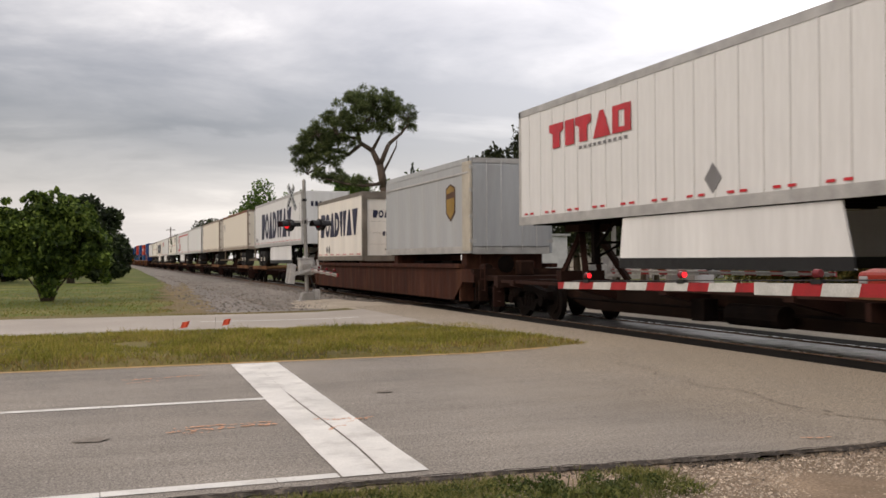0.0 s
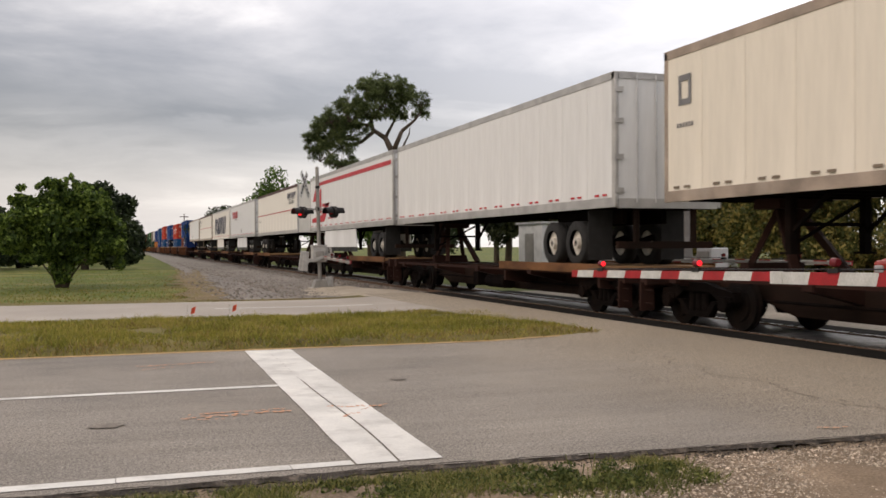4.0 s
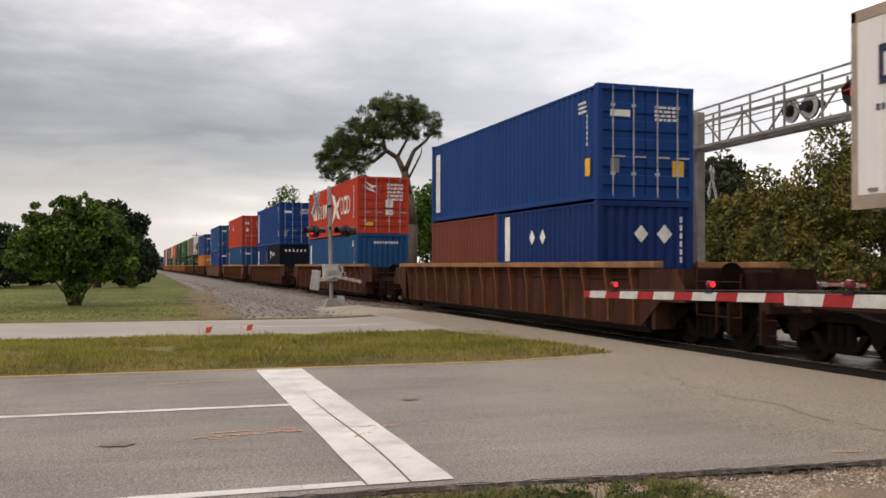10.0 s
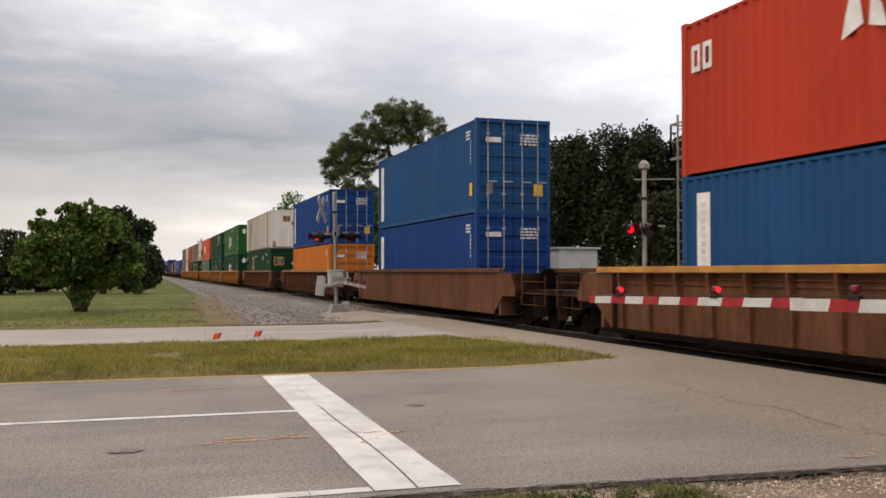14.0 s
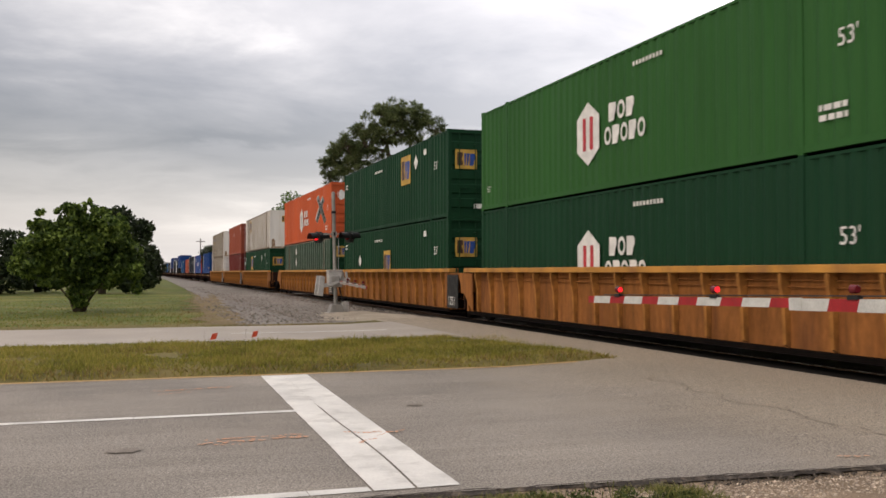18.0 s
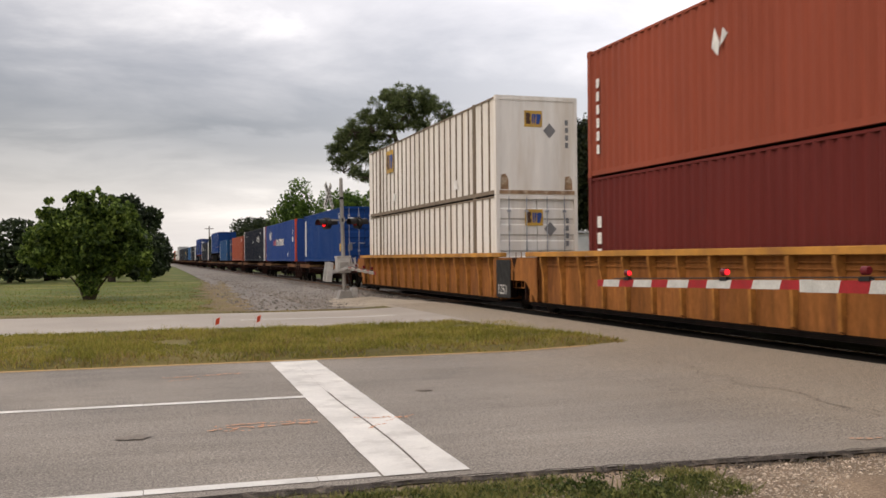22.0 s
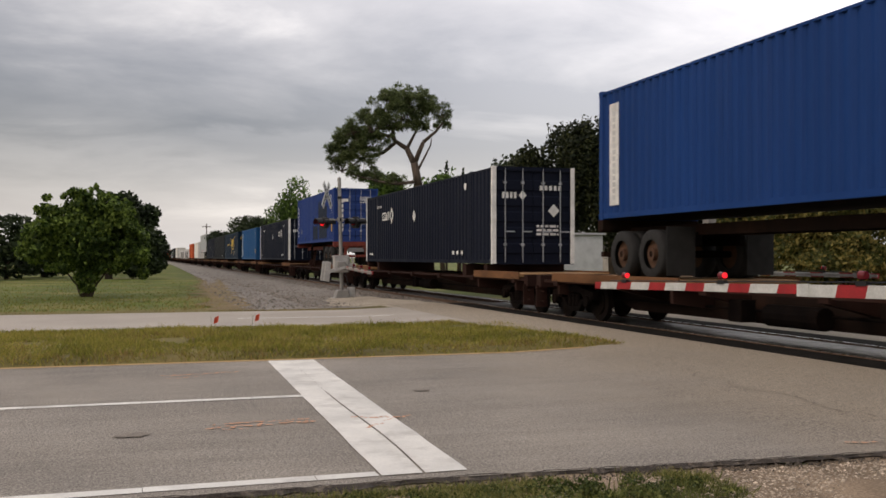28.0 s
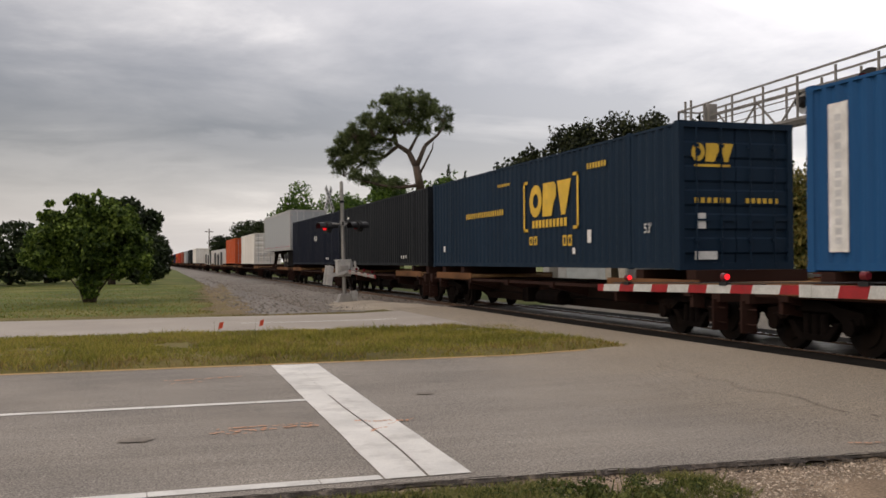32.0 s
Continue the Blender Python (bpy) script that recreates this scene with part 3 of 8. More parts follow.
    for i in range(120):
        y = 29.8 + 1.0 * i + 0.01 * i * i * 0.2
        c = 2.75 + (y - 30) * 0.052
        vs += [(c - 0.5 - ragged.uniform(0, 1.0), y, -0.03), (c + 0.25 + ragged.uniform(0, 0.6), y, -0.008)]
    dirt.add(vs, [(2 * i, 2 * i + 1, 2 * i + 3, 2 * i + 2) for i in range(119)])
    structure("dirt_border", dirt, paint("bare_dirt", (0.2, 0.145, 0.075), 0.95, dark=0.6, scale=0.6, bump=0.8, bump_scale=14, stain=(0.15, 0.15, 0.04), stain_amt=0.9, stain_scale=0.7, fine=0.4),
              "brown bare dirt with dead grass beside the gravel", "dirt")
    ring_pts = []
    outline = ((4.6, 31.3), (5.3, 30.4), (7.2, 30.0), (7.6, 28.7), (9.3, 28.7), (9.3, 32.5), (8.4, 36.4), (7.1, 36.9), (5.9, 33.6), (5.0, 32.2))
    for (xa, ya), (xb, yb) in zip(outline, outline[1:] + outline[:1]):
        for i in range(6):
            k = i / 6
            ring_pts.append((xa + (xb - xa) * k + ragged.uniform(-0.14, 0.14), ya + (yb - ya) * k + ragged.uniform(-0.3, 0.3)))
    pad.add([(x, y, -0.012 + rise(x)) for x, y in ring_pts], [tuple(range(len(ring_pts)))])
    structure("sand_pad", pad, paint("pale_sand", (0.38, 0.33, 0.26), 0.95, dark=0.75, scale=1, bump=0.8, bump_scale=20, fine=0.3),
              "pale sandy gravel pad at the signal mast", "gravel")
    st = sheet(-60, 7.4, 28.6, 30.6, 0.5, 0.5, lambda x, y: rise(x) - 0.02 + 0.02 * noise.noise((x, y, 0)))
    structure("roadside_strip", st, MEDIAN_SOIL, "narrow strip of dry grass beside the far carriageway", "grass")
    # ballast bed north and south of the crossing
    for name, y0, y1 in (("ballast_bed", 29.9, 900), ("ballast_bed", -80, 5.8)):
        b = Shape()
        b.prism([(8.3, -0.05), (9.3, RAIL_Z - 0.1), (12.9, RAIL_Z - 0.1), (14.2, -0.1)], 1, y0, y1)
        structure(name, b, BALLAST, "bed of dark grey crushed ballast under the rails", "ballast")
    # track
    tr = tagged(new("railway_track"), "single railway track with polished rails on wooden ties", "railway track", kind="structure")
    for sgn in (-1, 1):
        s = Shape()
        x = TRACK_X + sgn * 0.7525
        s.prism([(x - 0.07, RAIL_Z - 0.17), (x + 0.07, RAIL_Z - 0.17), (x + 0.012, RAIL_Z - 0.14), (x + 0.012, RAIL_Z - 0.05), (x + 0.036, RAIL_Z - 0.035),
                 (x + 0.036, RAIL_Z - 0.003), (x - 0.036, RAIL_Z - 0.003), (x - 0.036, RAIL_Z - 0.035), (x - 0.012, RAIL_Z - 0.05), (x - 0.012, RAIL_Z - 0.14)], 1, -80, 900)
        r = part("rail", s, RUST_RAIL, tr)
        t = Shape().box(x - 0.03, x + 0.03, -80, 900, RAIL_Z - 0.003, RAIL_Z)
        part("rail_head", t, STEEL_RAIL, r, "polished running surface")
    tie = Shape().box(-1.3, 1.3, -0.11, 0.11, -0.18, 0).mesh("tie", TIE)
    for i in range(120):
        part("tie", tie, None, tr, at=(TRACK_X, 30.2 + i * 0.5, RAIL_Z - 0.11))
    pan = Shape()
    pan.box(9.55, TRACK_X - 0.80, 5.8, 29.9, -0.05, RAIL_Z - 0.018)
    structure("crossing_panel", pan, RUBBER, "dark rubber crossing panel along the rail", "crossing panel")
    pan = Shape().box(TRACK_X - 0.66, TRACK_X + 0.66, 5.8, 29.9, -0.05, RAIL_Z - 0.03)
    structure("crossing_panel", pan, paint("wet_panel", (0.07, 0.07, 0.072), 0.4, dark=0.6, scale=1.5), "dark worn crossing panel between the rails", "crossing panel")
    pan = Shape().box(TRACK_X + 0.80, 12.7, 5.8, 29.9, -0.05, RAIL_Z - 0.018)
    structure("crossing_panel", pan, RUBBER, "dark rubber crossing panel along the rail", "crossing panel")


roads()


def blades(name, spots, mat, label, seed, lean=0.5):
    """Grass as one mesh: spots gives x, y, z, height, width of each blade."""
    rng = np.random.default_rng(seed)
    n = len(spots)
    p = np.asarray(spots)
    a = rng.uniform(0, 2 * np.pi, n)
    d = np.stack([np.cos(a), np.sin(a)], 1) * p[:, 4:5] / 2
    b = rng.normal(0, lean, (n, 2)) * p[:, 3:4]
    v = np.zeros((n, 3, 3))
    v[:, 0, :2], v[:, 1, :2], v[:, 2, :2] = p[:, :2] - d, p[:, :2] + d, p[:, :2] + b
    v[:, 0, 2] = v[:, 1, 2] = p[:, 2]
    v[:, 2, 2] = p[:, 2] + p[:, 3]
    me = bpy.data.meshes.new(name)
    me.from_pydata(v.reshape(-1, 3).tolist(), [], np.arange(n * 3).reshape(-1, 3).tolist())
    me.materials.append(mat)
    return tagged(new(name, me), label, "grass", kind="stuff")


def grasses():
    rng = np.random.default_rng(5)
    # median, in tufts
    sp, straw = [], []
    for _ in range(12500):
        x, y = rng.uniform(-7, 8.2), rng.uniform(15.02, 21.2)
        k = min(max(min(y - 15.0, 21.2 - y) / 0.35, 0), 1) * min(max((8.3 - (y - 14.9) * 0.19 - x) / 0.6, 0), 1)
        f = noise.noise((x * 0.8, y * 0.8, 5))
        if f < -0.55 or rng.random() > 0.25 + k:
            continue
        pale = rng.random() < 0.07 + 0.4 * max(noise.noise((x * 0.35, y * 0.5, 8)), 0) + (0.35 if y < 15.5 else 0)
        tall = 1.7 if rng.random() < 0.05 else 1.0
        for _ in range(6):
            (straw if pale else sp).append((x + rng.normal(0, 0.07), y + rng.normal(0, 0.05), rise(x) - 0.02 + 0.11 * k, tall * rng.uniform(0.04, 0.12) * (0.6 + 0.7 * max(f + 0.3, 0)), 0.018))
    blades("dry_grass", straw, GRASS_DRY, "straw-coloured dry grass among the green of the median", 6)
    blades("grass", sp, GRASS, "short patchy green and straw-coloured grass on the median", 1)
    # verge near the camera: short grass in patches, broad-leaved weeds
    sp = []
    for _ in range(5200):
        x = rng.uniform(-1.5, 4.4)
        c = 6.42 - 0.05 * max(x - 2, 0) - abs(rng.normal(0, 0.45))
        if noise.noise((x * 1.7, c * 1.7, 9)) < (-0.12 if x < 3.5 else 0.22):
            continue
        for _ in range(5):
            sp.append((x + rng.normal(0, 0.04), c + rng.normal(0, 0.03), -0.04, rng.uniform(0.02, 0.075), 0.012))
    blades("verge_grass", sp, leafy("weedy_grass", (0.11, 0.13, 0.035), (0.26, 0.24, 0.08)), "weedy tufts of short grass at the road edge", 2, 0.7)
    weeds = leafy("weed_leaves", (0.055, 0.08, 0.02), (0.19, 0.2, 0.06))
    for cx, cy, r, h, n in ((3.2, 6.02, 0.2, 0.1, 900), (3.0, 5.85, 0.28, 0.08, 900), (2.5, 6.05, 0.3, 0.05, 800), (3.45, 5.75, 0.2, 0.08, 600), (2.0, 6.1, 0.3, 0.05, 1000), (1.5, 6.15, 0.3, 0.04, 700), (3.6, 6.0, 0.15, 0.06, 500)):
        w = tagged(new("weed_clump"), "low green broad-leaved weeds at the road edge", "weed", kind="stuff")
        w.location = (cx, cy, rise(cx) - 0.04)
        me = crown("leaves", [(rng.normal(0, r), rng.normal(0, r * 0.5), h * rng.uniform(0.2, 0.6), r * 0.45, r * 0.3, h * 0.5) for _ in range(9)], 0.035, n, weeds, w, int(cx * 100))
        st = Shape()
        for _ in range(5):
            x, y = rng.normal(0, r * 0.6), rng.normal(0, r * 0.3)
            st.tube((x, y, 0), (x + rng.normal(0, 0.03), y, h * rng.uniform(1.0, 2.0)), 0.003, n=4)
        part("stem", st, weeds, w)
    # far side beyond the far carriageway
    sp = []
    dry = []
    for _ in range(20000):
        y = 28.65 + rng.exponential(15)
        x = rng.uniform(-14, 2.6 + (y - 29) * 0.05 + rng.normal(0, 0.25))
        if rng.random() < 0.12:
            x, y = rng.uniform(2, 7.3), 28.65 + abs(rng.normal(0, 0.5))
        if y > 75:
            continue
        (dry if rng.random() < (0.85 if x > 1.2 + (y - 29) * 0.045 or y < 29.8 else 0.5 if y < 32.5 else 0.2) else sp).append((x, y, -0.06, rng.uniform(0.03, 0.09), 0.035))
    blades("roadside_grass", sp, GRASS_FAR, "green roadside grass with dry patches", 3)
    blades("dry_grass", dry, GRASS_DRY, "straw-brown dry grass along the gravel and the road edge", 4)


grasses()


def pebbles():
    """Loose stones of the shell verge, joined."""
    rng = np.random.default_rng(8)
    s = Shape()
    for _ in range(17000):
        x, y = rng.uniform(2.6, 6.6), rng.uniform(4.2, 6.4)
        if y > 6.45 - 0.06 * max(x - 2, 0):
            continue
        r = rng.uniform(0.004, 0.011) if rng.random() < 0.95 else rng.uniform(0.011, 0.019)
        c = Vector((x, y, rise(x) - 0.03))
        pts = [c + Vector((r * math.cos(a) * rng.uniform(0.7, 1.2), r * math.sin(a) * rng.uniform(0.7, 1.2), 0)) for a in (0, 1.26, 2.5, 3.8, 5.0)]
        s.add(pts + [c + Vector((rng.normal(0, r * 0.3), 0, r * rng.uniform(0.4, 0.9)))], [(i, (i + 1) % 5, 5) for i in range(5)])
    ob = part("gravel", s, paint("shell_stones", (0.41, 0.34, 0.265), 0.9, dark=0.7, island=0.7, scale=5))
    tagged(ob, "loose tan crushed shell stones on the verge", "gravel", kind="stuff")
    s = Shape()
    crumbs = Shape()
    for _ in range(1300):
        x = rng.uniform(-1.0, 7.4)
        y = 6.56 - 0.06 * max(x - 2, 0) - abs(rng.normal(0.06, 0.06))
        r = rng.uniform(0.006, 0.018)
        c = Vector((x, y, rise(x) - 0.03))
        pts = [c + Vector((r * math.cos(a) * rng.uniform(0.7, 1.2), r * math.sin(a) * rng.uniform(0.7, 1.2), 0)) for a in (0, 1.5, 3.1, 4.6)]
        crumbs.add(pts + [c + Vector((0, 0, r * rng.uniform(0.6, 1.3)))], [(i, (i + 1) % 4, 4) for i in range(4)])
    ob = part("asphalt_crumbs", crumbs, paint("dark_crumbs", (0.09, 0.075, 0.06), 0.95, dark=0.6, island=0.6, scale=5))
    tagged(ob, "dark crumbs of broken asphalt along the road edge", "gravel", kind="stuff")
    for _ in range(9000):
        y = 29.9 + rng.exponential(22)
        x = rng.uniform(5.2, 10.1) if rng.random() < 0.75 else rng.uniform(3.0, 9.5)
        if y > 110 or x < 2.8 + (y - 36) * 0.03:
            continue
        r = rng.uniform(0.03, 0.07)
        top = 0.0 if x < 8.5 else 0.03
        c = Vector((x, y, top - 0.02))
        pts = [c + Vector((r * math.cos(a) * rng.uniform(0.7, 1.2), r * math.sin(a) * rng.uniform(0.7, 1.2), 0)) for a in (0, 1.5, 3.1, 4.6)]
        s.add(pts + [c + Vector((0, 0, r * rng.uniform(0.5, 1.2)))], [(i, (i + 1) % 4, 4) for i in range(4)])
    ob = part("ballast_stones", s, paint("grey_stones", (0.2, 0.175, 0.15), 0.9, dark=0.7, island=0.5, scale=5))
    tagged(ob, "loose grey ballast stones beside the track", "ballast", kind="stuff")


pebbles()


# ---------------------------------------------------------------- train: markings
def ring(u, v, w, h, t=0.28, slant=0.0):
    """A plain hollow block, as four bars."""
    k = slant
    q = lambda a, b: (u + a + k * b, v + b)
    tw, th = w * t, h * 0.2
    return [[q(0, 0), q(tw, 0), q(tw, h), q(0, h)], [q(w - tw, 0), q(w, 0), q(w, h), q(w - tw, h)],
            [q(tw, h - th), q(w - tw, h - th), q(w - tw, h), q(tw, h)], [q(tw, 0), q(w - tw, 0), q(w - tw, th), q(tw, th)]]


def word(n, u, v, w, h, slant=0.0, t=0.28, gap=0.22):
    """n plain solid blocks in a row in place of letters, w wide in all."""
    step = w / n
    wide = step * (1 - gap) * (1.0 if t > 0.9 else 0.78 if t > 0.25 else 0.6)
    return [[(u + i * step, v), (u + i * step + wide, v), (u + i * step + wide + slant * h, v + h), (u + i * step + slant * h, v + h)] for i in range(n)]


def oval(u, v, w, h, t=0.3, slant=0.0, half=False):
    """A plain oval ring, or its right half closed by a bar."""
    a0, a1, n = (-math.pi / 2, math.pi / 2, 9) if half else (0, 2 * math.pi, 18)
    def at(a, k):
        if half:
            x, y = w * (t + (1 - t) * math.cos(a) * k) if k < 1 else w * (t + (1 - t) * math.cos(a)), h * (0.5 + 0.5 * math.sin(a) * k)
        else:
            x, y = w * (0.5 + 0.5 * math.cos(a) * k), h * (0.5 + 0.5 * math.sin(a) * k)
        return (u + x + slant * y, v + y)
    ang = [a0 + (a1 - a0) * i / n for i in range(n + 1)]
    k = 1 - 1.7 * t
    out = [[at(p, 1), at(q, 1), at(q, k), at(p, k)] for p, q in zip(ang, ang[1:])]
    if half:
        out += rect(u, v, w * t, h, slant)
    return out


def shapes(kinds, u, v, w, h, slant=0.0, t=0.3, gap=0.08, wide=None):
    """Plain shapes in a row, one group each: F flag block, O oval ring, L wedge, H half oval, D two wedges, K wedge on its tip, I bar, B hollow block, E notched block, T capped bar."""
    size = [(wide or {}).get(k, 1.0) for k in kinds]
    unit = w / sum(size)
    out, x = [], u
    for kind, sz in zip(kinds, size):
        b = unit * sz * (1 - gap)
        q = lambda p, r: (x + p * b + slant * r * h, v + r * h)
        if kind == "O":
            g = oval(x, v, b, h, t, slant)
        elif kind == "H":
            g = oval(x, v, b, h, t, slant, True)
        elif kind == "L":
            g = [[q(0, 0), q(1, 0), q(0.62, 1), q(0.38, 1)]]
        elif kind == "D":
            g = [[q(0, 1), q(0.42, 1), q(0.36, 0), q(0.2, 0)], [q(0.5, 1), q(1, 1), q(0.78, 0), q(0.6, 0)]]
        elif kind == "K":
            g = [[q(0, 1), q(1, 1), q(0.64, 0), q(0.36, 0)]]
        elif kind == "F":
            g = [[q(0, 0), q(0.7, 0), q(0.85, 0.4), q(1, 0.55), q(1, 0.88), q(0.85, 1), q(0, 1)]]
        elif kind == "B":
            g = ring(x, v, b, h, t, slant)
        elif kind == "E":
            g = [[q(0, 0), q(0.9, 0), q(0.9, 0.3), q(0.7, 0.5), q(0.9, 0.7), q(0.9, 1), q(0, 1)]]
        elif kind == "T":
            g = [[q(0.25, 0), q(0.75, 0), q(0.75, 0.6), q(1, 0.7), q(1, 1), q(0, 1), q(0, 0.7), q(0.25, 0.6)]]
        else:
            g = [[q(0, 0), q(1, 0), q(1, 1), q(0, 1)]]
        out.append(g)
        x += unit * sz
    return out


def rect(u, v, w, h, slant=0.0):
    return [[(u, v), (u + w, v), (u + w + slant * h, v + h), (u + slant * h, v + h)]]


def diamond(u, v, r):
    return [[(u, v - r), (u + r * 0.9, v), (u, v + r), (u - r * 0.9, v)]]


def column(n, u, v, w, h):
    """Small upright row of blocks, as a code painted downwards."""
    step = h / n
    out = []
    for i in range(n):
        out += rect(u, v + i * step, w, step * 0.7)
    return out


def scribble(n, u, v, w, h, seed=0):
    """Rows of short bars for writing too small to read."""
    rng = random.Random(seed)
    out = []
    for i in range(n):
        x = u
        while x < u + w:
            d = rng.uniform(0.1, 0.3) * w
            out += rect(x, v - i * h * 1.7, min(d, u + w - x), h)
            x += d + 0.06 * w
    return out


def decal(parent, name, polys, mat, L, W, zb, face="side", lift=0.006, label=""):
    """Paint on a wall of a load. Side: u from the trailing end, seen from the road; end: u across the leading end."""
    if name in ("logo", "end_logo", "placard", "emblem_block", "hexagon_bar", "lower_stripe", "end_placard", "vent", "plate", "end_plate") and len(polys) > 1:
        # blocks big enough to pick apart are marks of their own
        obs = [decal(parent, "logo_block" if "logo" in name else name, [pts], mat, L, W, zb, face, lift, label) for pts in polys]
        return obs[0]
    s = Shape()
    for pts in polys:
        if face == "side":
            s.add([(-W / 2 - lift, L / 2 - u, zb + v) for u, v in pts], [tuple(range(len(pts)))])
        else:
            s.add([(-W / 2 + u, -L / 2 - lift, zb + v) for u, v in pts], [tuple(range(len(pts)))])
    ob = part(name, s, mat, parent, label)
    return tagged(ob, kind="stuff") if len(polys) > 3 else ob


def blazon(parent, groups, mat, L, W, zb, face="side", lift=0.007, label=""):
    """Emblem shapes, each one a mark of its own."""
    for g in groups:
        decal(parent, "logo_shape", g, mat, L, W, zb, face, lift, label)


def number_on(parent, text, size, mat, L, W, zb, u, v, face="side", lift=0.008):
    s = lettering(text, size)
    if face == "side":
        s.v = [(-W / 2 - lift, L / 2 - u - x, zb + v + y) for x, y, z in s.v]
    else:
        s.v = [(-W / 2 + u + x, -L / 2 - lift, zb + v + y) for x, y, z in s.v]
    return part("number", s, mat, parent)


WHITE_MARK = paint("white_marking", (0.66, 0.66, 0.64), 0.6, dark=0.8, scale=4, stain=(0.3, 0.3, 0.3), stain_amt=0.4)
YELLOW_MARK = paint("yellow_sticker", (0.62, 0.36, 0.03), 0.6, dark=0.8)
NAVY_MARK = paint("navy_marking", (0.018, 0.02, 0.05), 0.55, dark=0.8)
RED_MARK = paint("red_marking", (0.42, 0.03, 0.04), 0.55, dark=0.8)
GREY_MARK = paint("grey_marking", (0.16, 0.16, 0.165), 0.6, dark=0.8)
BLUE_MARK = paint("blue_marking", (0.02, 0.06, 0.25), 0.55)
FADED_PRINT = paint("faded_print", (0.5, 0.51, 0.52), 0.6, dark=0.8)
GOLD_MARK = paint("gold_marking", (0.62, 0.4, 0.05), 0.6, dark=0.8)
BROWN_MARK = paint("brown_marking", (0.07, 0.035, 0.02), 0.6)
ROD = paint("weathered_rod", (0.34, 0.36, 0.39), 0.6, 0.2, dark=0.6, scale=5)


def body_paint(name, c, stain=None, amt=0.3, rough=0.6):
    return paint(name, c, rough, dark=0.9, scale=0.8, stretch=(1, 1, 0.12), bump=0.05, bump_scale=7, stain=stain or tuple(k * 0.55 for k in c), stain_amt=amt * 0.6, stain_scale=1.7, fine=0.04, spec=0.12, mid=0.05, mid_scale=5)


BLUE = body_paint("container_blue", (0.0068, 0.038, 0.155))
BLUE_DEEP = body_paint("container_deep_blue", (0.0064, 0.0240, 0.1080))
BLUE_PALE = body_paint("container_faded_blue", (0.0110, 0.0580, 0.1550))
BLUE_SKY = body_paint("container_sky_blue", (0.013, 0.074, 0.19))
NAVY = body_paint("container_navy", (0.0038, 0.006, 0.015))
BLACKISH = body_paint("container_charcoal", (0.0096, 0.0115, 0.0144))
DULL_NAVY = body_paint("container_dull_navy", (0.0072, 0.0192, 0.0372))
RED = body_paint("container_red", (0.38, 0.04, 0.02))
RED_DARK = body_paint("container_maroon", (0.115, 0.02, 0.017))
BROWN = body_paint("container_red_brown", (0.13, 0.038, 0.024))
BRICK = body_paint("container_brick", (0.25, 0.062, 0.036))
ORANGE = body_paint("container_orange", (0.44, 0.085, 0.03))
ORANGE_YEL = body_paint("container_yellow_orange", (0.42, 0.13, 0.02))
GREEN = body_paint("container_green", (0.0050, 0.0347, 0.0149))
GREEN_LIGHT = body_paint("container_mid_green", (0.022, 0.088, 0.022))
DIRTY_WHITE = body_paint("container_dirty_white", (0.655, 0.638, 0.605), (0.44, 0.34, 0.23), 0.7)
GREY_BODY = body_paint("trailer_grey", (0.33, 0.35, 0.365), (0.25, 0.22, 0.18), 0.4)
TRAILER_WHITE = body_paint("trailer_white", (0.61, 0.622, 0.625), (0.48, 0.47, 0.44), 0.3)
TRAILER_CREAM = body_paint("trailer_cream", (0.65, 0.61, 0.53), (0.5, 0.43, 0.33), 0.4)
TRAILER_IVORY = body_paint("trailer_ivory", (0.67, 0.65, 0.6), (0.5, 0.45, 0.37), 0.4)
# dark backing behind panel gaps, its colour draws their thin shadow lines
JOINT = paint("panel_joint_shade", (0.2, 0.19, 0.17), 0.85, dark=0.7)
STEEL_TRIM = paint("trailer_trim", (0.42, 0.415, 0.405), 0.5, 0.4, dark=0.75, scale=3)
RUSTY_TRIM = paint("rusty_trim", (0.33, 0.27, 0.22), 0.7, 0.1, dark=0.6, scale=2, stain=(0.4, 0.35, 0.3), stain_amt=0.5)
SLOT = paint("dirty_brown_post", (0.19, 0.15, 0.112), 0.7, dark=0.7, scale=3)
CAR_BROWN = paint("railcar_brown", (0.05, 0.019, 0.0125), 0.8, dark=0.55, scale=1.1, stretch=(1, 1.5, 0.25), stain=(0.12, 0.055, 0.03), stain_amt=0.5, stain_scale=1.4, spec=0.1, mid=0.3, mid_scale=4)
CAR_TAN = paint("railcar_weathered_tan", (0.12, 0.052, 0.027), 0.8, dark=0.55, scale=0.9, stretch=(1, 1.5, 0.3), stain=(0.06, 0.034, 0.025), stain_amt=0.7, stain_scale=1.1, spec=0.1, mid=0.3, mid_scale=4)
CAR_YELLOW = paint("railcar_yellow", (0.25, 0.1, 0.03), 0.8, dark=0.6, scale=1.1, stretch=(1, 1.3, 0.3), stain=(0.1, 0.04, 0.02), stain_amt=0.95, stain_scale=1.3, spec=0.1, mid=0.3, mid_scale=5)
CHORD_YELLOW = paint("chord_yellow", (0.46, 0.22, 0.045), 0.75, dark=0.6, scale=1.5, stain=(0.2, 0.09, 0.04), stain_amt=0.8, stain_scale=1.2)
CHORD_RUST = paint("chord_rust", (0.26, 0.13, 0.055), 0.8, dark=0.6, scale=1.5, stain=(0.11, 0.06, 0.04), stain_amt=0.7, stain_scale=1.2)
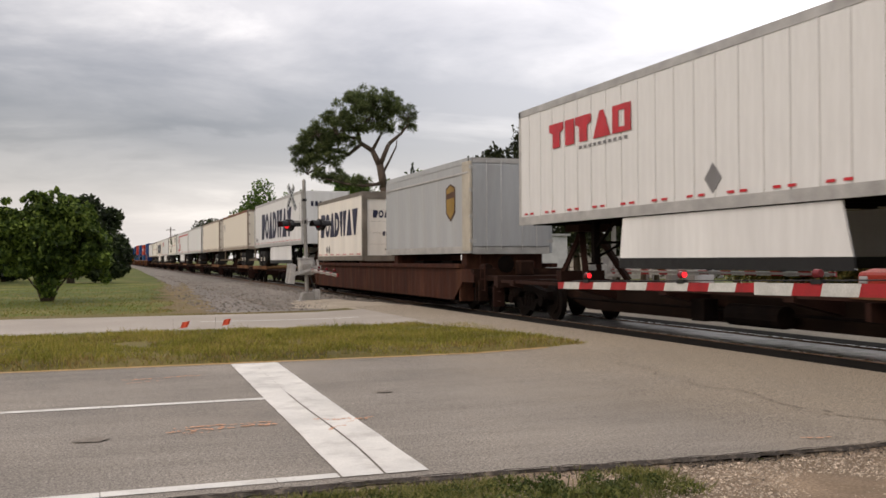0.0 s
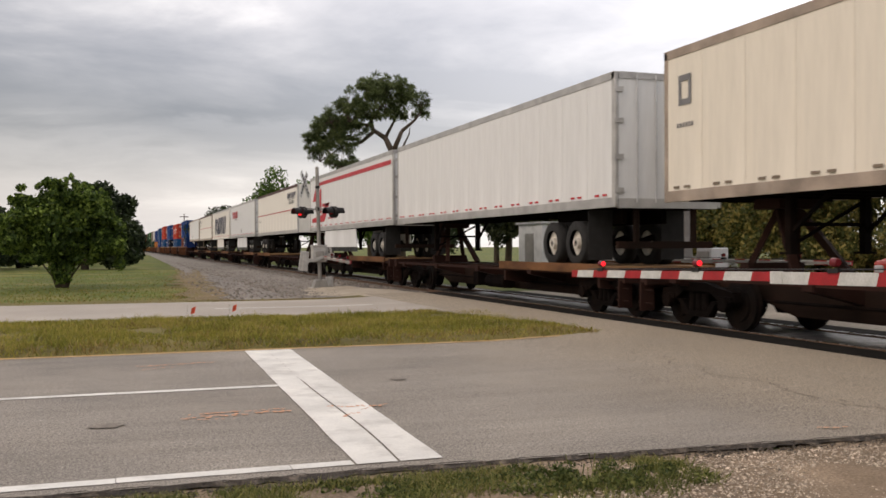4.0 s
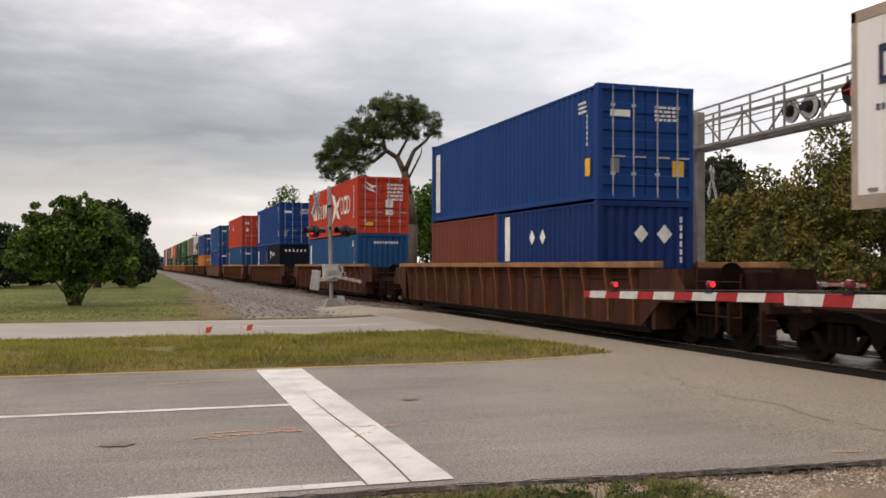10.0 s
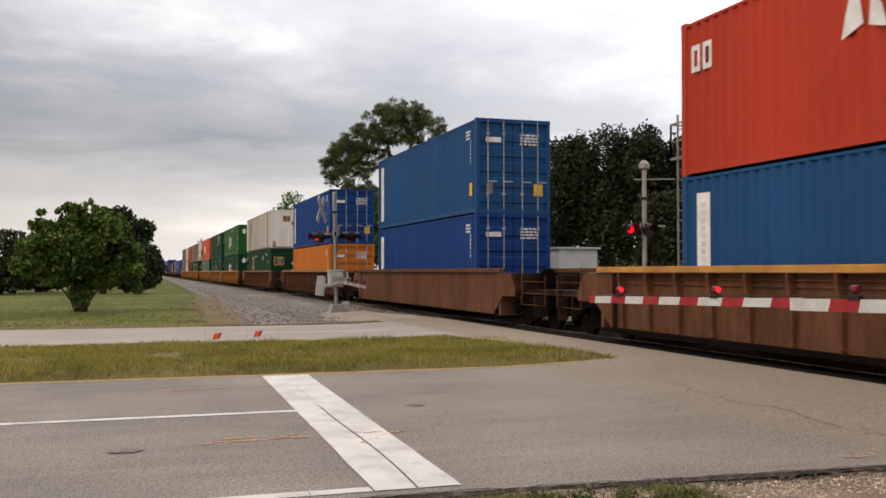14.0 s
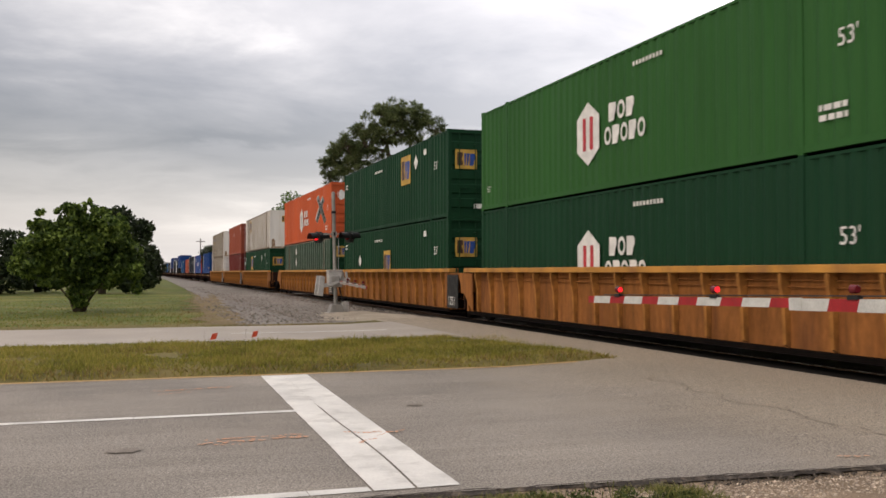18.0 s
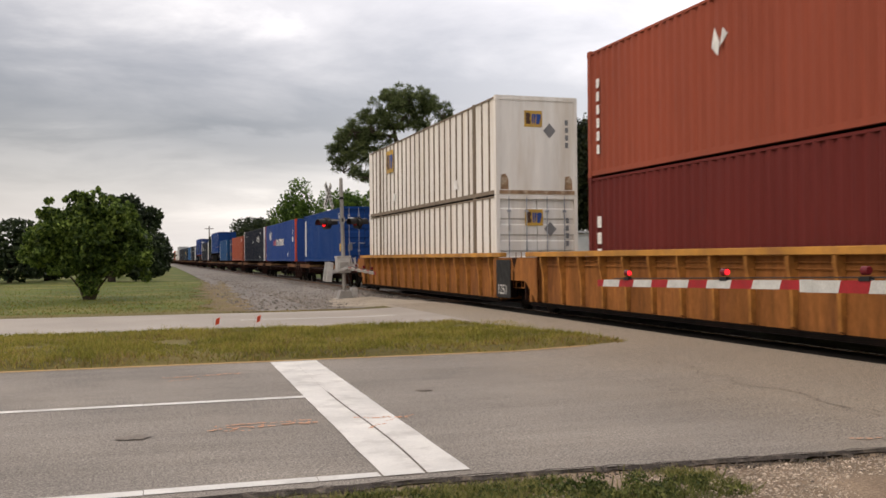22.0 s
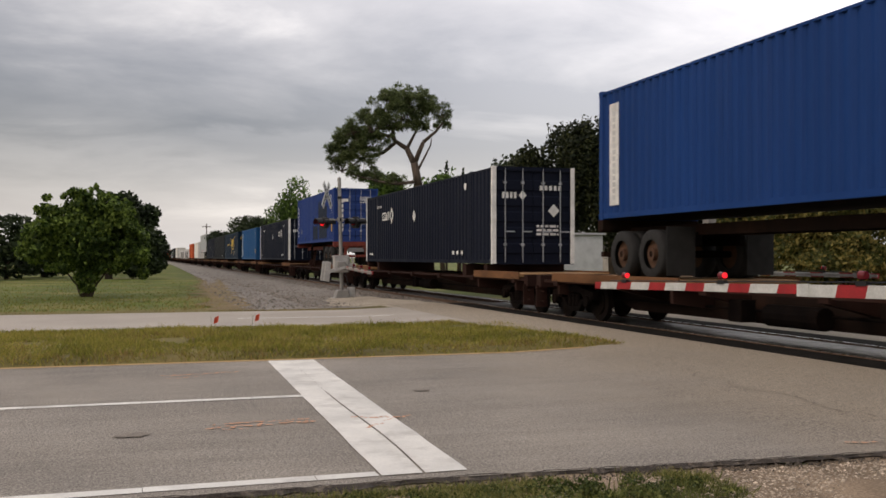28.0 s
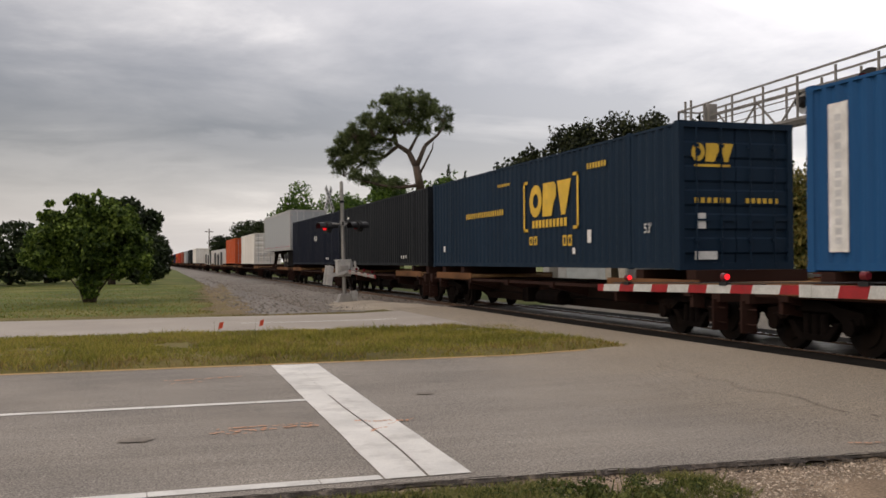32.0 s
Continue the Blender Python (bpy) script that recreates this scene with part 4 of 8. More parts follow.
# near-black steel: the shade under decks and loads is put into its colour
SHADED_STEEL = paint("shaded_sill", (0.017, 0.0105, 0.008), 0.9, dark=0.5, scale=1.2, stain=(0.05, 0.022, 0.014), stain_amt=0.5, stain_scale=0.7, spec=0.06)
SPINE_BROWN = paint("spine_dark_brown", (0.03, 0.0125, 0.009), 0.85, dark=0.55, scale=0.9, stain=(0.025, 0.018, 0.015), stain_amt=0.6, stain_scale=0.9, spec=0.12)
RIB_RUST = paint("rib_rust", (0.12, 0.05, 0.026), 0.85, dark=0.5, scale=2.5, stain=(0.26, 0.11, 0.048), stain_amt=0.6, stain_scale=2, spec=0.1)
RIB_YELLOW = paint("rib_yellow", (0.34, 0.15, 0.04), 0.85, dark=0.5, scale=2.5, stain=(0.14, 0.055, 0.025), stain_amt=0.8, stain_scale=2, spec=0.1)
# rust-stained end platforms, base darkened for the shade about the car ends
END_SHADE = paint("shaded_end_platform", (0.022, 0.011, 0.008), 0.9, dark=0.5, scale=2, stain=(0.1, 0.045, 0.025), stain_amt=0.5, stain_scale=1.5, spec=0.08)
DECK_WOOD = paint("deck_planks", (0.3, 0.17, 0.075), 0.85, dark=0.55, scale=2, stretch=(1, 0.2, 1), stain=(0.12, 0.07, 0.045), stain_amt=0.7)
EDGE_TAN = paint("worn_deck_edge", (0.17, 0.085, 0.042), 0.85, dark=0.5, scale=2, stretch=(1, 0.4, 1), stain=(0.06, 0.03, 0.02), stain_amt=0.8, stain_scale=1.5, spec=0.08)
CHASSIS_RED = paint("chassis_red", (0.154, 0.028, 0.017), 0.7, dark=0.6, stain=(0.1, 0.05, 0.04), stain_amt=0.5)


# ---------------------------------------------------------------- train: running gear
def wheel_mesh():
    s = Shape()
    s.disc((0, 0, 0), 0, 0.455, 0.09, 24)
    s.disc((-0.035, 0, 0), 0, 0.30, 0.11, 20)
    s.disc((0.05, 0, 0), 0, 0.485, 0.03, 24)
    s.tube((-0.2, 0, 0), (0.05, 0, 0), 0.09, 0.09, 10)
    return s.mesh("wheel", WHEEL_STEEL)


def frame_mesh():
    """Cast side frame of a truck: bowed beam with pedestals, springs and bearing caps."""
    s = Shape()
    s.prism([(-1.15, 0.50), (-1.1, 0.68), (-0.62, 0.74), (-0.3, 0.82), (0.3, 0.82), (0.62, 0.74), (1.1, 0.68), (1.15, 0.50), (0.68, 0.5), (0.4, 0.66), (-0.4, 0.66), (-0.68, 0.5)], 0, -0.08, 0.08)
    s.prism([(-0.62, 0.5), (-0.35, 0.2), (0.35, 0.2), (0.62, 0.5), (0.46, 0.5), (0.28, 0.3), (-0.28, 0.3), (-0.46, 0.5)], 0, -0.07, 0.07)
    for y in (-0.88, 0.88):
        s.disc((-0.1, y, 0.455), 0, 0.13, 0.12, 12)
        s.box(-0.11, 0.08, y - 0.2, y + 0.2, 0.5, 0.6)
    for y in (-0.2, 0, 0.2):
        s.tube((0, y, 0.3), (0, y, 0.62), 0.075, 0.075, 8)
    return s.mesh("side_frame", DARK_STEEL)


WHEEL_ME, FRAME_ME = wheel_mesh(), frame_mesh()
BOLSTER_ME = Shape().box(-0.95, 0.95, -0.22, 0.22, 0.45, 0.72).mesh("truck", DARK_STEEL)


def truck(parent, y):
    t = part("truck", BOLSTER_ME, None, parent, at=(0, y, RAIL_Z))
    for x in (-1.02, 1.02):
        part("side_frame", FRAME_ME, None, t, at=(x, 0, 0))
    for x, turn in ((-0.76, 0), (0.76, math.pi)):
        for wy in (-0.88, 0.88):
            w = part("wheel", WHEEL_ME, None, t, at=(x, wy, 0.455))
            w.rotation_euler = (0, 0, turn)
    return t


def coupler(parent, y, sgn):
    s = Shape().box(-0.1, 0.1, min(y, y + sgn * 0.75), max(y, y + sgn * 0.75), RAIL_Z + 0.75, RAIL_Z + 0.95)
    s.box(-0.16, 0.16, min(y + sgn * 0.5, y + sgn * 0.8), max(y + sgn * 0.5, y + sgn * 0.8), RAIL_Z + 0.7, RAIL_Z + 1.0)
    part("coupler", s, DARK_STEEL, parent)


def well_car(s0, well, length, body, chord, label, trucks, ribbed=True, number="", top=1.71):
    """A well car: s0 its middle, well the length of the side, length its unit's whole length, trucks the places of its trucks."""
    root = tagged(new("well_car"), label, "well car", "cars of the freight train")
    h = well / 2
    W = 1.5
    for sg in (-1, 1):
        x = sg * W
        s = Shape()
        s.box(*sorted((x - sg * 0.14, x - sg * 0.165) if ribbed else (x - sg * 0.04, x - sg * 0.07)), -h + 0.4, h - 0.4, 0.36, top - 0.127)
        side = part("side_sheet", s, body, root)
        c = Shape().box(*sorted((x + sg * 0.06, x - sg * (0.17 if ribbed else 0.13))), -h - 0.2, h + 0.2, top - 0.125, top)
        part("top_chord", softened(c, 0.012), chord, root)
        # on ribbed cars the chord's colour carries the shadow below the sheet
        c = Shape().box(*sorted((x - sg * 0.17, x - sg * (0.142 if ribbed else 0.0))), -h + 0.3, h - 0.3, 0.33, 0.41)
        part("bottom_chord", c, SHADED_STEEL if ribbed else body, root)
        if ribbed:
            for z in (1.37, 1.47):
                part("pipe", Shape().tube((x - sg * 0.1, -h + 0.5, z), (x - sg * 0.1, h - 0.5, z), 0.012, n=6), body, side)
            # straight posts stand proud of the sheet and flare out under the chord
            prof = [(x - sg * 0.139, 0.43), (x - sg * 0.05, 0.47), (x - sg * 0.03, 1.1), (x + sg * 0.04, 1.45), (x + sg * 0.04, top - 0.126), (x - sg * 0.139, top - 0.126)]
            n = int(well / 1.05)
            at = [-h + 0.75 + (well - 1.5) * i / (n - 1) for i in range(n)]
            post = RIB_YELLOW if body is CAR_YELLOW else RIB_RUST
            if sg < 0:
                rib = Shape().prism(prof, 1, -0.04, 0.04).mesh("rib", post)
                for y in at:
                    part("rib", rib, None, side, at=(0, y, 0))
            else:
                far = Shape()
                for y in at:
                    far.prism(prof, 1, y - 0.04, y + 0.04)
                tagged(part("ribs", far, post, side), kind="stuff")
        for e in (-1, 1):
            g = Shape()
            y0 = e * (h - 0.42)
            g.prism([(y0, 0.4), (y0, top - 0.14), (e * (h + 0.9), top - 0.14), (e * (h + 1.2), 1.15), (e * (h + 1.2), 0.95), (e * (h + 0.35), 0.95)], 0, min(x, x - sg * 0.035), max(x, x - sg * 0.035))
            part("end_gusset", g, body, root)
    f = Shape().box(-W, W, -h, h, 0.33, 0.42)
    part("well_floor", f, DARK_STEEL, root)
    for e in (-1, 1):
        b = Shape().box(-W + 0.03, W - 0.03, min(e * h, e * (h + 0.12)), max(e * h, e * (h + 0.12)), 0.4, top - 0.21)
        part("bulkhead", b, body, root)
        hl = length / 2
        p = Shape().box(-1.1, 1.1, min(e * h, e * hl), max(e * h, e * hl), 1.0, 1.14)
        p.box(-0.4, 0.4, min(e * h, e * hl), max(e * h, e * hl), 0.72, 1.0)
        p.box(-1.45, 1.45, min(e * (h + 0.9), e * (h + 1.1)), max(e * (h + 0.9), e * (h + 1.1)), 0.95, top - 0.14)
        part("end_platform", p, END_SHADE, root)
        for x in (-1.35, 1.35):
            rail = Shape()
            rail.tube((x, e * (h + 1.35), 0.75), (x, e * (h + 1.35), 1.72), 0.013, n=6)
            rail.tube((x, e * (hl - 0.25), 0.75), (x, e * (hl - 0.25), 1.5), 0.013, n=6)
            for z in (0.75, 1.05, 1.35):
                rail.tube((x, e * (h + 1.35), z), (x, e * (hl - 0.25), z), 0.009, n=6)
            part("handrail", rail, body, root)
        # steps, brake rigging and hoses at the platform's edge
        part("step_iron", Shape().bar((-1.3, e * (hl - 0.5), 0.45), (-1.3, e * (hl - 0.5), 1.0), 0.05, 0.26), END_SHADE, root)
        part("step_iron", Shape().bar((-1.3, e * (hl - 1.0), 0.45), (-1.3, e * (hl - 1.0), 1.0), 0.05, 0.05), END_SHADE, root)
        part("brake_cylinder", Shape().tube((-0.95, e * (h + 0.55), 1.34), (-0.95, e * (h + 0.95), 1.34), 0.13, n=10), END_SHADE, root)
        part("air_valve", softened(Shape().box(-0.25, 0.2, *sorted((e * (h + 1.15), e * (h + 1.5))), 1.14, 1.55), 0.04), END_SHADE, root)
        part("air_hose", Shape().tube((-0.2, e * (hl - 0.2), 1.0), (-0.25, e * (hl + 0.1), 0.62), 0.03, n=6), BLACK, root)
        wheel = Shape().disc((-0.55, e * (h + 1.25), 1.45), 1, 0.24, 0.05, 14)
        part("brake_wheel", wheel, DARK_STEEL, root)
        coupler(root, e * (hl - 0.3), e)
    for y in trucks:
        truck(root, y)
    if number:
        s = lettering(number, 0.38)
        s.v = [(-W - 0.03, -h + 0.02 - x, 0.56 + y) for x, y, z in s.v]
        pl = Shape().box(-W - 0.024, -W - 0.004, -h - 0.95, -h + 0.12, 0.46, top - 0.2)
        plate = part("number_plate_panel", pl, BLACK, root)
        part("number", s, WHITE_MARK, plate)
    MOVING.append((root, s0))
    return root


def flat_car(s0, length, body, label, trucks, decks, hitch=None, sill=0.42):
    """A spine car: centre sill, end bolsters, planked decks at the given spans, hitch at y."""
    root = tagged(new("spine_car"), label, "spine car", "cars of the freight train")
    hl = length / 2
    z1 = 1.06
    s = Shape()
    s.prism([(-hl + 0.2, z1), (hl - 0.2, z1), (hl - 0.2, 0.8), (hl - 2.4, 0.74), (hl - 3.6, sill), (-hl + 3.6, sill), (-hl + 2.4, 0.74), (-hl + 0.2, 0.8)], 0, -0.42, 0.42)
    # sill coloured as if in the shadow of the deck above
    part("centre_sill", s, SHADED_STEEL, root)
    arm = Shape().prism([(-1.38, 1.06), (-1.38, 0.92), (-0.42, 0.7), (0.42, 0.7), (1.38, 0.92), (1.38, 1.06)], 1, -0.12, 0.12).mesh("cross_bearer", body)
    n = max(int(length / 3.0), 4)
    for i in range(n):
        part("cross_bearer", arm, None, root, at=(0, -hl + 1.4 + (length - 2.8) * i / (n - 1), 0))
    for y0, y1 in decks:
        d = Shape().box(-1.36, 1.36, y0, y1, 1.07, 1.17)
        deck = part("deck", softened(d, 0.015), DECK_WOOD, root)
        for sg in (-1, 1):
            part("deck_edge", Shape().box(sg * 1.36 - 0.02, sg * 1.36 + 0.02, y0, y1, 1.02, 1.22), EDGE_TAN, deck)
        for yy in (y0 + 0.3, y1 - 0.3):
            part("gusset", Shape().prism([(-1.34, 0.97), (-1.34, 0.72), (-0.42, 0.6), (-0.42, 0.97)], 1, yy - 0.05, yy + 0.05), body, deck)
    for x in (-1.3, 1.3):
        part("side_rail", Shape().box(x - 0.03, x + 0.03, -hl + 0.6, hl - 0.6, 0.98, 1.05), body, root)
    pipe = Shape().tube((-0.6, -hl + 1, 0.66), (-0.6, hl - 1, 0.66), 0.03, n=6)
    part("air_pipe", pipe, DARK_STEEL, root)
    tank = Shape().tube((-0.75, -0.9, 0.62), (-0.75, 0.5, 0.62), 0.19, n=12)
    tank.box(-0.9, -0.6, 1.1, 1.5, 0.45, 0.85)
    part("air_tank", tank, DARK_STEEL, root)
    if hitch is not None:
        st = part("hitch_plate", Shape().box(-0.45, 0.45, hitch - 0.35, hitch + 0.35, 2.24, 2.42), body, root)
        for x in (-0.55, 0.55):
            part("hitch_leg", Shape().bar((x, hitch - 0.9, 1.08), (x * 0.35, hitch, 2.25), 0.14, 0.12), body, st)
            part("hitch_brace", Shape().bar((x, hitch + 0.45, 1.08), (x * 0.35, hitch, 2.25), 0.12, 0.1), body, st)
        part("hitch_foot", Shape().box(-0.6, 0.6, hitch + 0.3, hitch + 0.55, 1.06, 1.3), body, st)
    for e in (-1, 1):
        b = Shape().box(-1.4, 1.4, min(e * (hl - 0.55), e * (hl - 0.3)), max(e * (hl - 0.55), e * (hl - 0.3)), 0.85, 1.15)
        for x in (-1.32, 1.32):
            b.bar((x, e * (hl - 0.42), 0.35), (x, e * (hl - 0.42), 0.9), 0.05, 0.3)
        part("end_sill", b, body, root)
        coupler(root, e * (hl - 0.35), e)
        lad = Shape()
        for x in (-1.36,):
            for z in (0.5, 0.75):
                lad.tube((x, e * (hl - 0.7), z), (x, e * (hl - 0.2), z), 0.014, n=6)
        part("grab_iron", lad, body, root)
    for y in trucks:
        truck(root, y)
    MOVING.append((root, s0))
    return root


# ---------------------------------------------------------------- train: containers
def wavy_side(L, z0, z1, x, out, pitch, depth, ends=0.16):
    """A corrugated wall along y at x; out is -1 or +1, the way it faces."""
    s = Shape()
    span = L - 2 * ends
    n = max(int(round(span / pitch)), 1)
    p = span / n
    ys = []
    for i in range(n):
        a = -span / 2 + i * p
        ys += [(a, 0), (a + p * 0.28, 0), (a + p * 0.5, 1), (a + p * 0.78, 1)]
    ys.append((span / 2, 0))
    vs = []
    for y, d in ys:
        xx = x - out * d * depth
        vs += [(xx, y, z0), (xx, y, z1)]
    fs = [(2 * i, 2 * i + 2, 2 * i + 3, 2 * i + 1) if out > 0 else (2 * i, 2 * i + 1, 2 * i + 3, 2 * i + 2) for i in range(len(ys) - 1)]
    s.add(vs, fs)
    s.box(*sorted((x - out * (depth + 0.02), x - out * (depth + 0.05))), -span / 2, span / 2, z0, z1)
    return s


def painted_patch(parent, u0, u1, v0, v1, mat, L, W, zb, seed, pitch=0.28, depth=0.052):
    """Overpaint that follows the corrugation of the wall on the road's side, with brushed uneven ends."""
    rng = random.Random(seed)
    span = L - 0.3
    n = max(int(round(span / pitch)), 1)
    p = span / n
    s = Shape()
    for i in range(n):
        a = -span / 2 + i * p
        fold = ((a, 0), (a + p * 0.28, 0), (a + p * 0.5, 1), (a + p * 0.78, 1), (a + p, 0))
        lo, hi = v0 + rng.uniform(-0.03, 0.05), v1 + rng.uniform(-0.09, 0.06)
        for (ya, da), (yb, db) in zip(fold, fold[1:]):
            if L / 2 - yb < u0 or L / 2 - ya > u1:
                continue
            x0, x1 = -W / 2 + 0.006 + da * depth, -W / 2 + 0.006 + db * depth
            s.add([(x0, ya, zb + lo), (x0, ya, zb + hi), (x1, yb, zb + hi + rng.uniform(-0.02, 0.02)), (x1, yb, zb + lo)], [(0, 1, 2, 3)])
    return part("patch", s, mat, parent, "dull dark overpainted patch")


def end_wall(root, W, H, zb, y, out, mat, kind, rods=None):
    """kind: doors, wavy or plain. y: the plane of the end, out: -1 or +1."""
    hw = W / 2 - 0.1
    if kind == "doors":
        for k, sg in enumerate((-1, 1)):
            s = Shape()
            x0, x1 = (-hw, -0.012) if sg < 0 else (0.012, hw)
            yy = y - out * 0.07
            n = 5
            prof = [(yy - out * 0.05, zb + H - 0.12), (yy - out * 0.05, zb + 0.14), (yy, zb + 0.14)]
            for i in range(n):
                za, zc = zb + 0.28 + (H - 0.55) * i / n, zb + 0.28 + (H - 0.55) * (i + 1) / n
                prof += [(yy, za + 0.02), (yy + out * 0.034, za + 0.06), (yy + out * 0.034, zc - 0.15), (yy, zc - 0.11)]
            prof.append((yy, zb + H - 0.12))
            s.prism(prof, 0, x0, x1)
            d = part("door", s, mat, root)
            for fx in (0.25, 0.72):
                r = Shape()
                x = x0 + (x1 - x0) * fx
                r.tube((x, yy + out * 0.062, zb + 0.06), (x, yy + out * 0.062, zb + H - 0.05), 0.016, n=6)
                r.box(x - 0.05, x + 0.05, *sorted((yy + out * 0.03, yy + out * 0.08)), zb + 0.55, zb + 0.62)
                r.box(x - 0.05, x + 0.05, *sorted((yy + out * 0.03, yy + out * 0.08)), zb + H - 0.5, zb + H - 0.44)
                r.box(x - 0.02, x + 0.3, *sorted((yy + out * 0.05, yy + out * 0.075)), zb + 0.95, zb + 0.99)
                part("lock_rod", r, rods or ROD, d, "" if rods else "galvanised door rod")
            hg = Shape()
            xe = x0 if sg < 0 else x1
            for z in (0.35, 0.95, 1.6, 2.2):
                if z < H - 0.2:
                    hg.box(xe - 0.05, xe + 0.05, *sorted((yy, yy + out * 0.06)), zb + z, zb + z + 0.1)
            part("hinge", hg, mat, d)
    elif kind == "wavy":
        s = Shape()
        n = 9
        p = 2 * hw / n
        xs = []
        for i in range(n):
            a = -hw + i * p
            xs += [(a, 0), (a + p * 0.3, 0), (a + p * 0.5, 1), (a + p * 0.8, 1)]
        xs.append((hw, 0))
        vs = []
        for x, d in xs:
            yy = y - out * (0.03 + d * 0.045)
            vs += [(x, yy, zb + 0.14), (x, yy, zb + H - 0.1)]
        s.add(vs, [(2 * i, 2 * i + 2, 2 * i + 3, 2 * i + 1) if out < 0 else (2 * i, 2 * i + 1, 2 * i + 3, 2 * i + 2) for i in range(len(xs) - 1)])
        s.box(-hw, hw, *sorted((y - out * 0.1, y - out * 0.13)), zb + 0.14, zb + H - 0.1)
        part("end_wall", s, mat, root)
    else:
        s = Shape().box(-hw, hw, *sorted((y - out * 0.02, y - out * 0.08)), zb + 0.1, zb + H - 0.1)
        part("end_wall", s, mat, root)
    part("end_sill", Shape().box(-hw, hw, *sorted((y, y - out * 0.1)), zb, zb + 0.14), mat, root)
    part("end_header", Shape().box(-hw, hw, *sorted((y, y - out * 0.1)), zb + H - 0.12, zb + H), mat, root)


def container(s0, L, zb, H, mat, label, style="iso", lead="doors", W=2.44, post_mat=None, castings=True):
    root = tagged(new("shipping_container"), label, "container", "containers on the train")
    hl, hw = L / 2, W / 2
    pitch, depth = {"iso": (0.28, 0.052), "dom": (0.33, 0.034), "post": (0.61, 0.03)}[style]
    for out in (-1, 1):
        x = out * (hw - 0.006)
        if style == "post":
            s = Shape().box(*sorted((x - out * 0.035, x - out * 0.07)), -hl + 0.1, hl - 0.1, zb + 0.12, zb + H - 0.08)
            w = part("side_wall", s, mat, root)
            me = Shape().box(-0.02 if out > 0 else -0.018, 0.018 if out > 0 else 0.02, -0.03, 0.03, zb + 0.12, zb + H - 0.08).mesh("side_post", post_mat or SLOT)
            n = int(L / pitch)
            for i in range(1, n):
                part("side_post", me, None, w, at=(x - out * 0.018, -hl + L * i / n, 0))
        else:
            part("side_wall", wavy_side(L, zb + 0.13, zb + H - 0.07, x - out * 0.004, out, pitch, depth, 0.15), mat, root)
        r = Shape().box(*sorted((x, x - out * 0.1)), -hl + 0.1, hl - 0.1, zb + 0.025, zb + 0.14)
        part("bottom_rail", r, mat if style != "post" else SLOT, root)
        r = Shape().box(*sorted((x, x - out * 0.07)), -hl + 0.1, hl - 0.1, zb + H - 0.08, zb + H - 0.03)
        part("top_rail", r, mat if style != "post" else SLOT, root)
        for y in (-hl, hl):
            p = Shape().box(*sorted((x + out * 0.006, x - out * 0.11)), *sorted((y, y - math.copysign(0.16, y))), zb, zb + H)
            part("corner_post", p, post_mat if (post_mat and style == "dom") else mat, root)
            if castings:
                for z in (zb, zb + H - 0.118):
                    c = Shape().box(*sorted((x + out * 0.012, x - out * 0.15)), *sorted((y + math.copysign(0.004, y), y - math.copysign(0.178, y))), z - 0.002, z + 0.12)
                    part("corner_casting", c, mat if not post_mat or style != "dom" else post_mat, root)
            if style != "iso" and L > 13:
                yy = math.copysign(hl - 1.98, y)
                p = Shape().box(*sorted((x + out * 0.008, x - out * 0.08)), yy - 0.07, yy + 0.07, zb, zb + H)
                part("lifting_post", p, mat if style == "dom" else SLOT, root)
    roof = Shape()
    n = int(L / 0.5)
    vs = []
    for i in range(n + 1):
        y = -hl + 0.02 + (L - 0.04) * i / n
        z = zb + H - 0.045 + (0.012 if i % 2 else 0)
        vs += [(-hw + 0.05, y, z), (hw - 0.05, y, z)]
    roof.add(vs, [(2 * i, 2 * i + 1, 2 * i + 3, 2 * i + 2) for i in range(n)])
    part("roof", roof, mat, root)
    part("floor", Shape().box(-hw + 0.1, hw - 0.1, -hl + 0.1, hl - 0.1, zb + 0.02, zb + 0.12), DARK_STEEL, root)
    end_wall(root, W, H, zb, -hl, -1, mat, lead, mat if style == "dom" and mat != NAVY else None)
    end_wall(root, W, H, zb, hl, 1, mat, "wavy" if lead == "doors" else "doors")
    MOVING.append((root, s0))
    return root


def iso_marks(c, L, W, zb, H, seed=1, stripe=True, end=True, tab=True, su=0.5, sw=0.42):
    """Usual small markings of a sea container."""
    if stripe:
        decal(c, "name_strip", rect(su, 0.3, sw, H - 0.65), WHITE_MARK, L, W, zb, label="white vertical strip with unreadable lettering")
        decal(c, "strip_print", column(14, su + sw * 0.34, 0.42, sw * 0.32, H - 0.9), FADED_PRINT, L, W, zb, lift=0.01)
    decal(c, "code_stencil", scribble(3, L - 0.95, H - 0.38, 0.4, 0.06, seed) + column(6, L - 0.55, H - 1.35, 0.05, 0.75), WHITE_MARK, L, W, zb)
    if tab:
        decal(c, "sticker", rect(L - 0.62, 0.55, 0.24, 0.4), YELLOW_MARK, L, W, zb, label="yellow sticker")
    if end:
        decal(c, "end_stencil", scribble(4, 1.45, H - 0.5, 0.6, 0.055, seed + 5) + rect(0.32, H - 0.72, 0.5, 0.15), WHITE_MARK, L, W, zb, "end", lift=-0.03)
        decal(c, "end_sticker", rect(1.9, 0.55, 0.3, 0.36), YELLOW_MARK, L, W, zb, "end", lift=-0.025)
        decal(c, "end_plate", rect(0.32, 0.6, 0.22, 0.32), GREY_MARK, L, W, zb, "end", lift=-0.025)


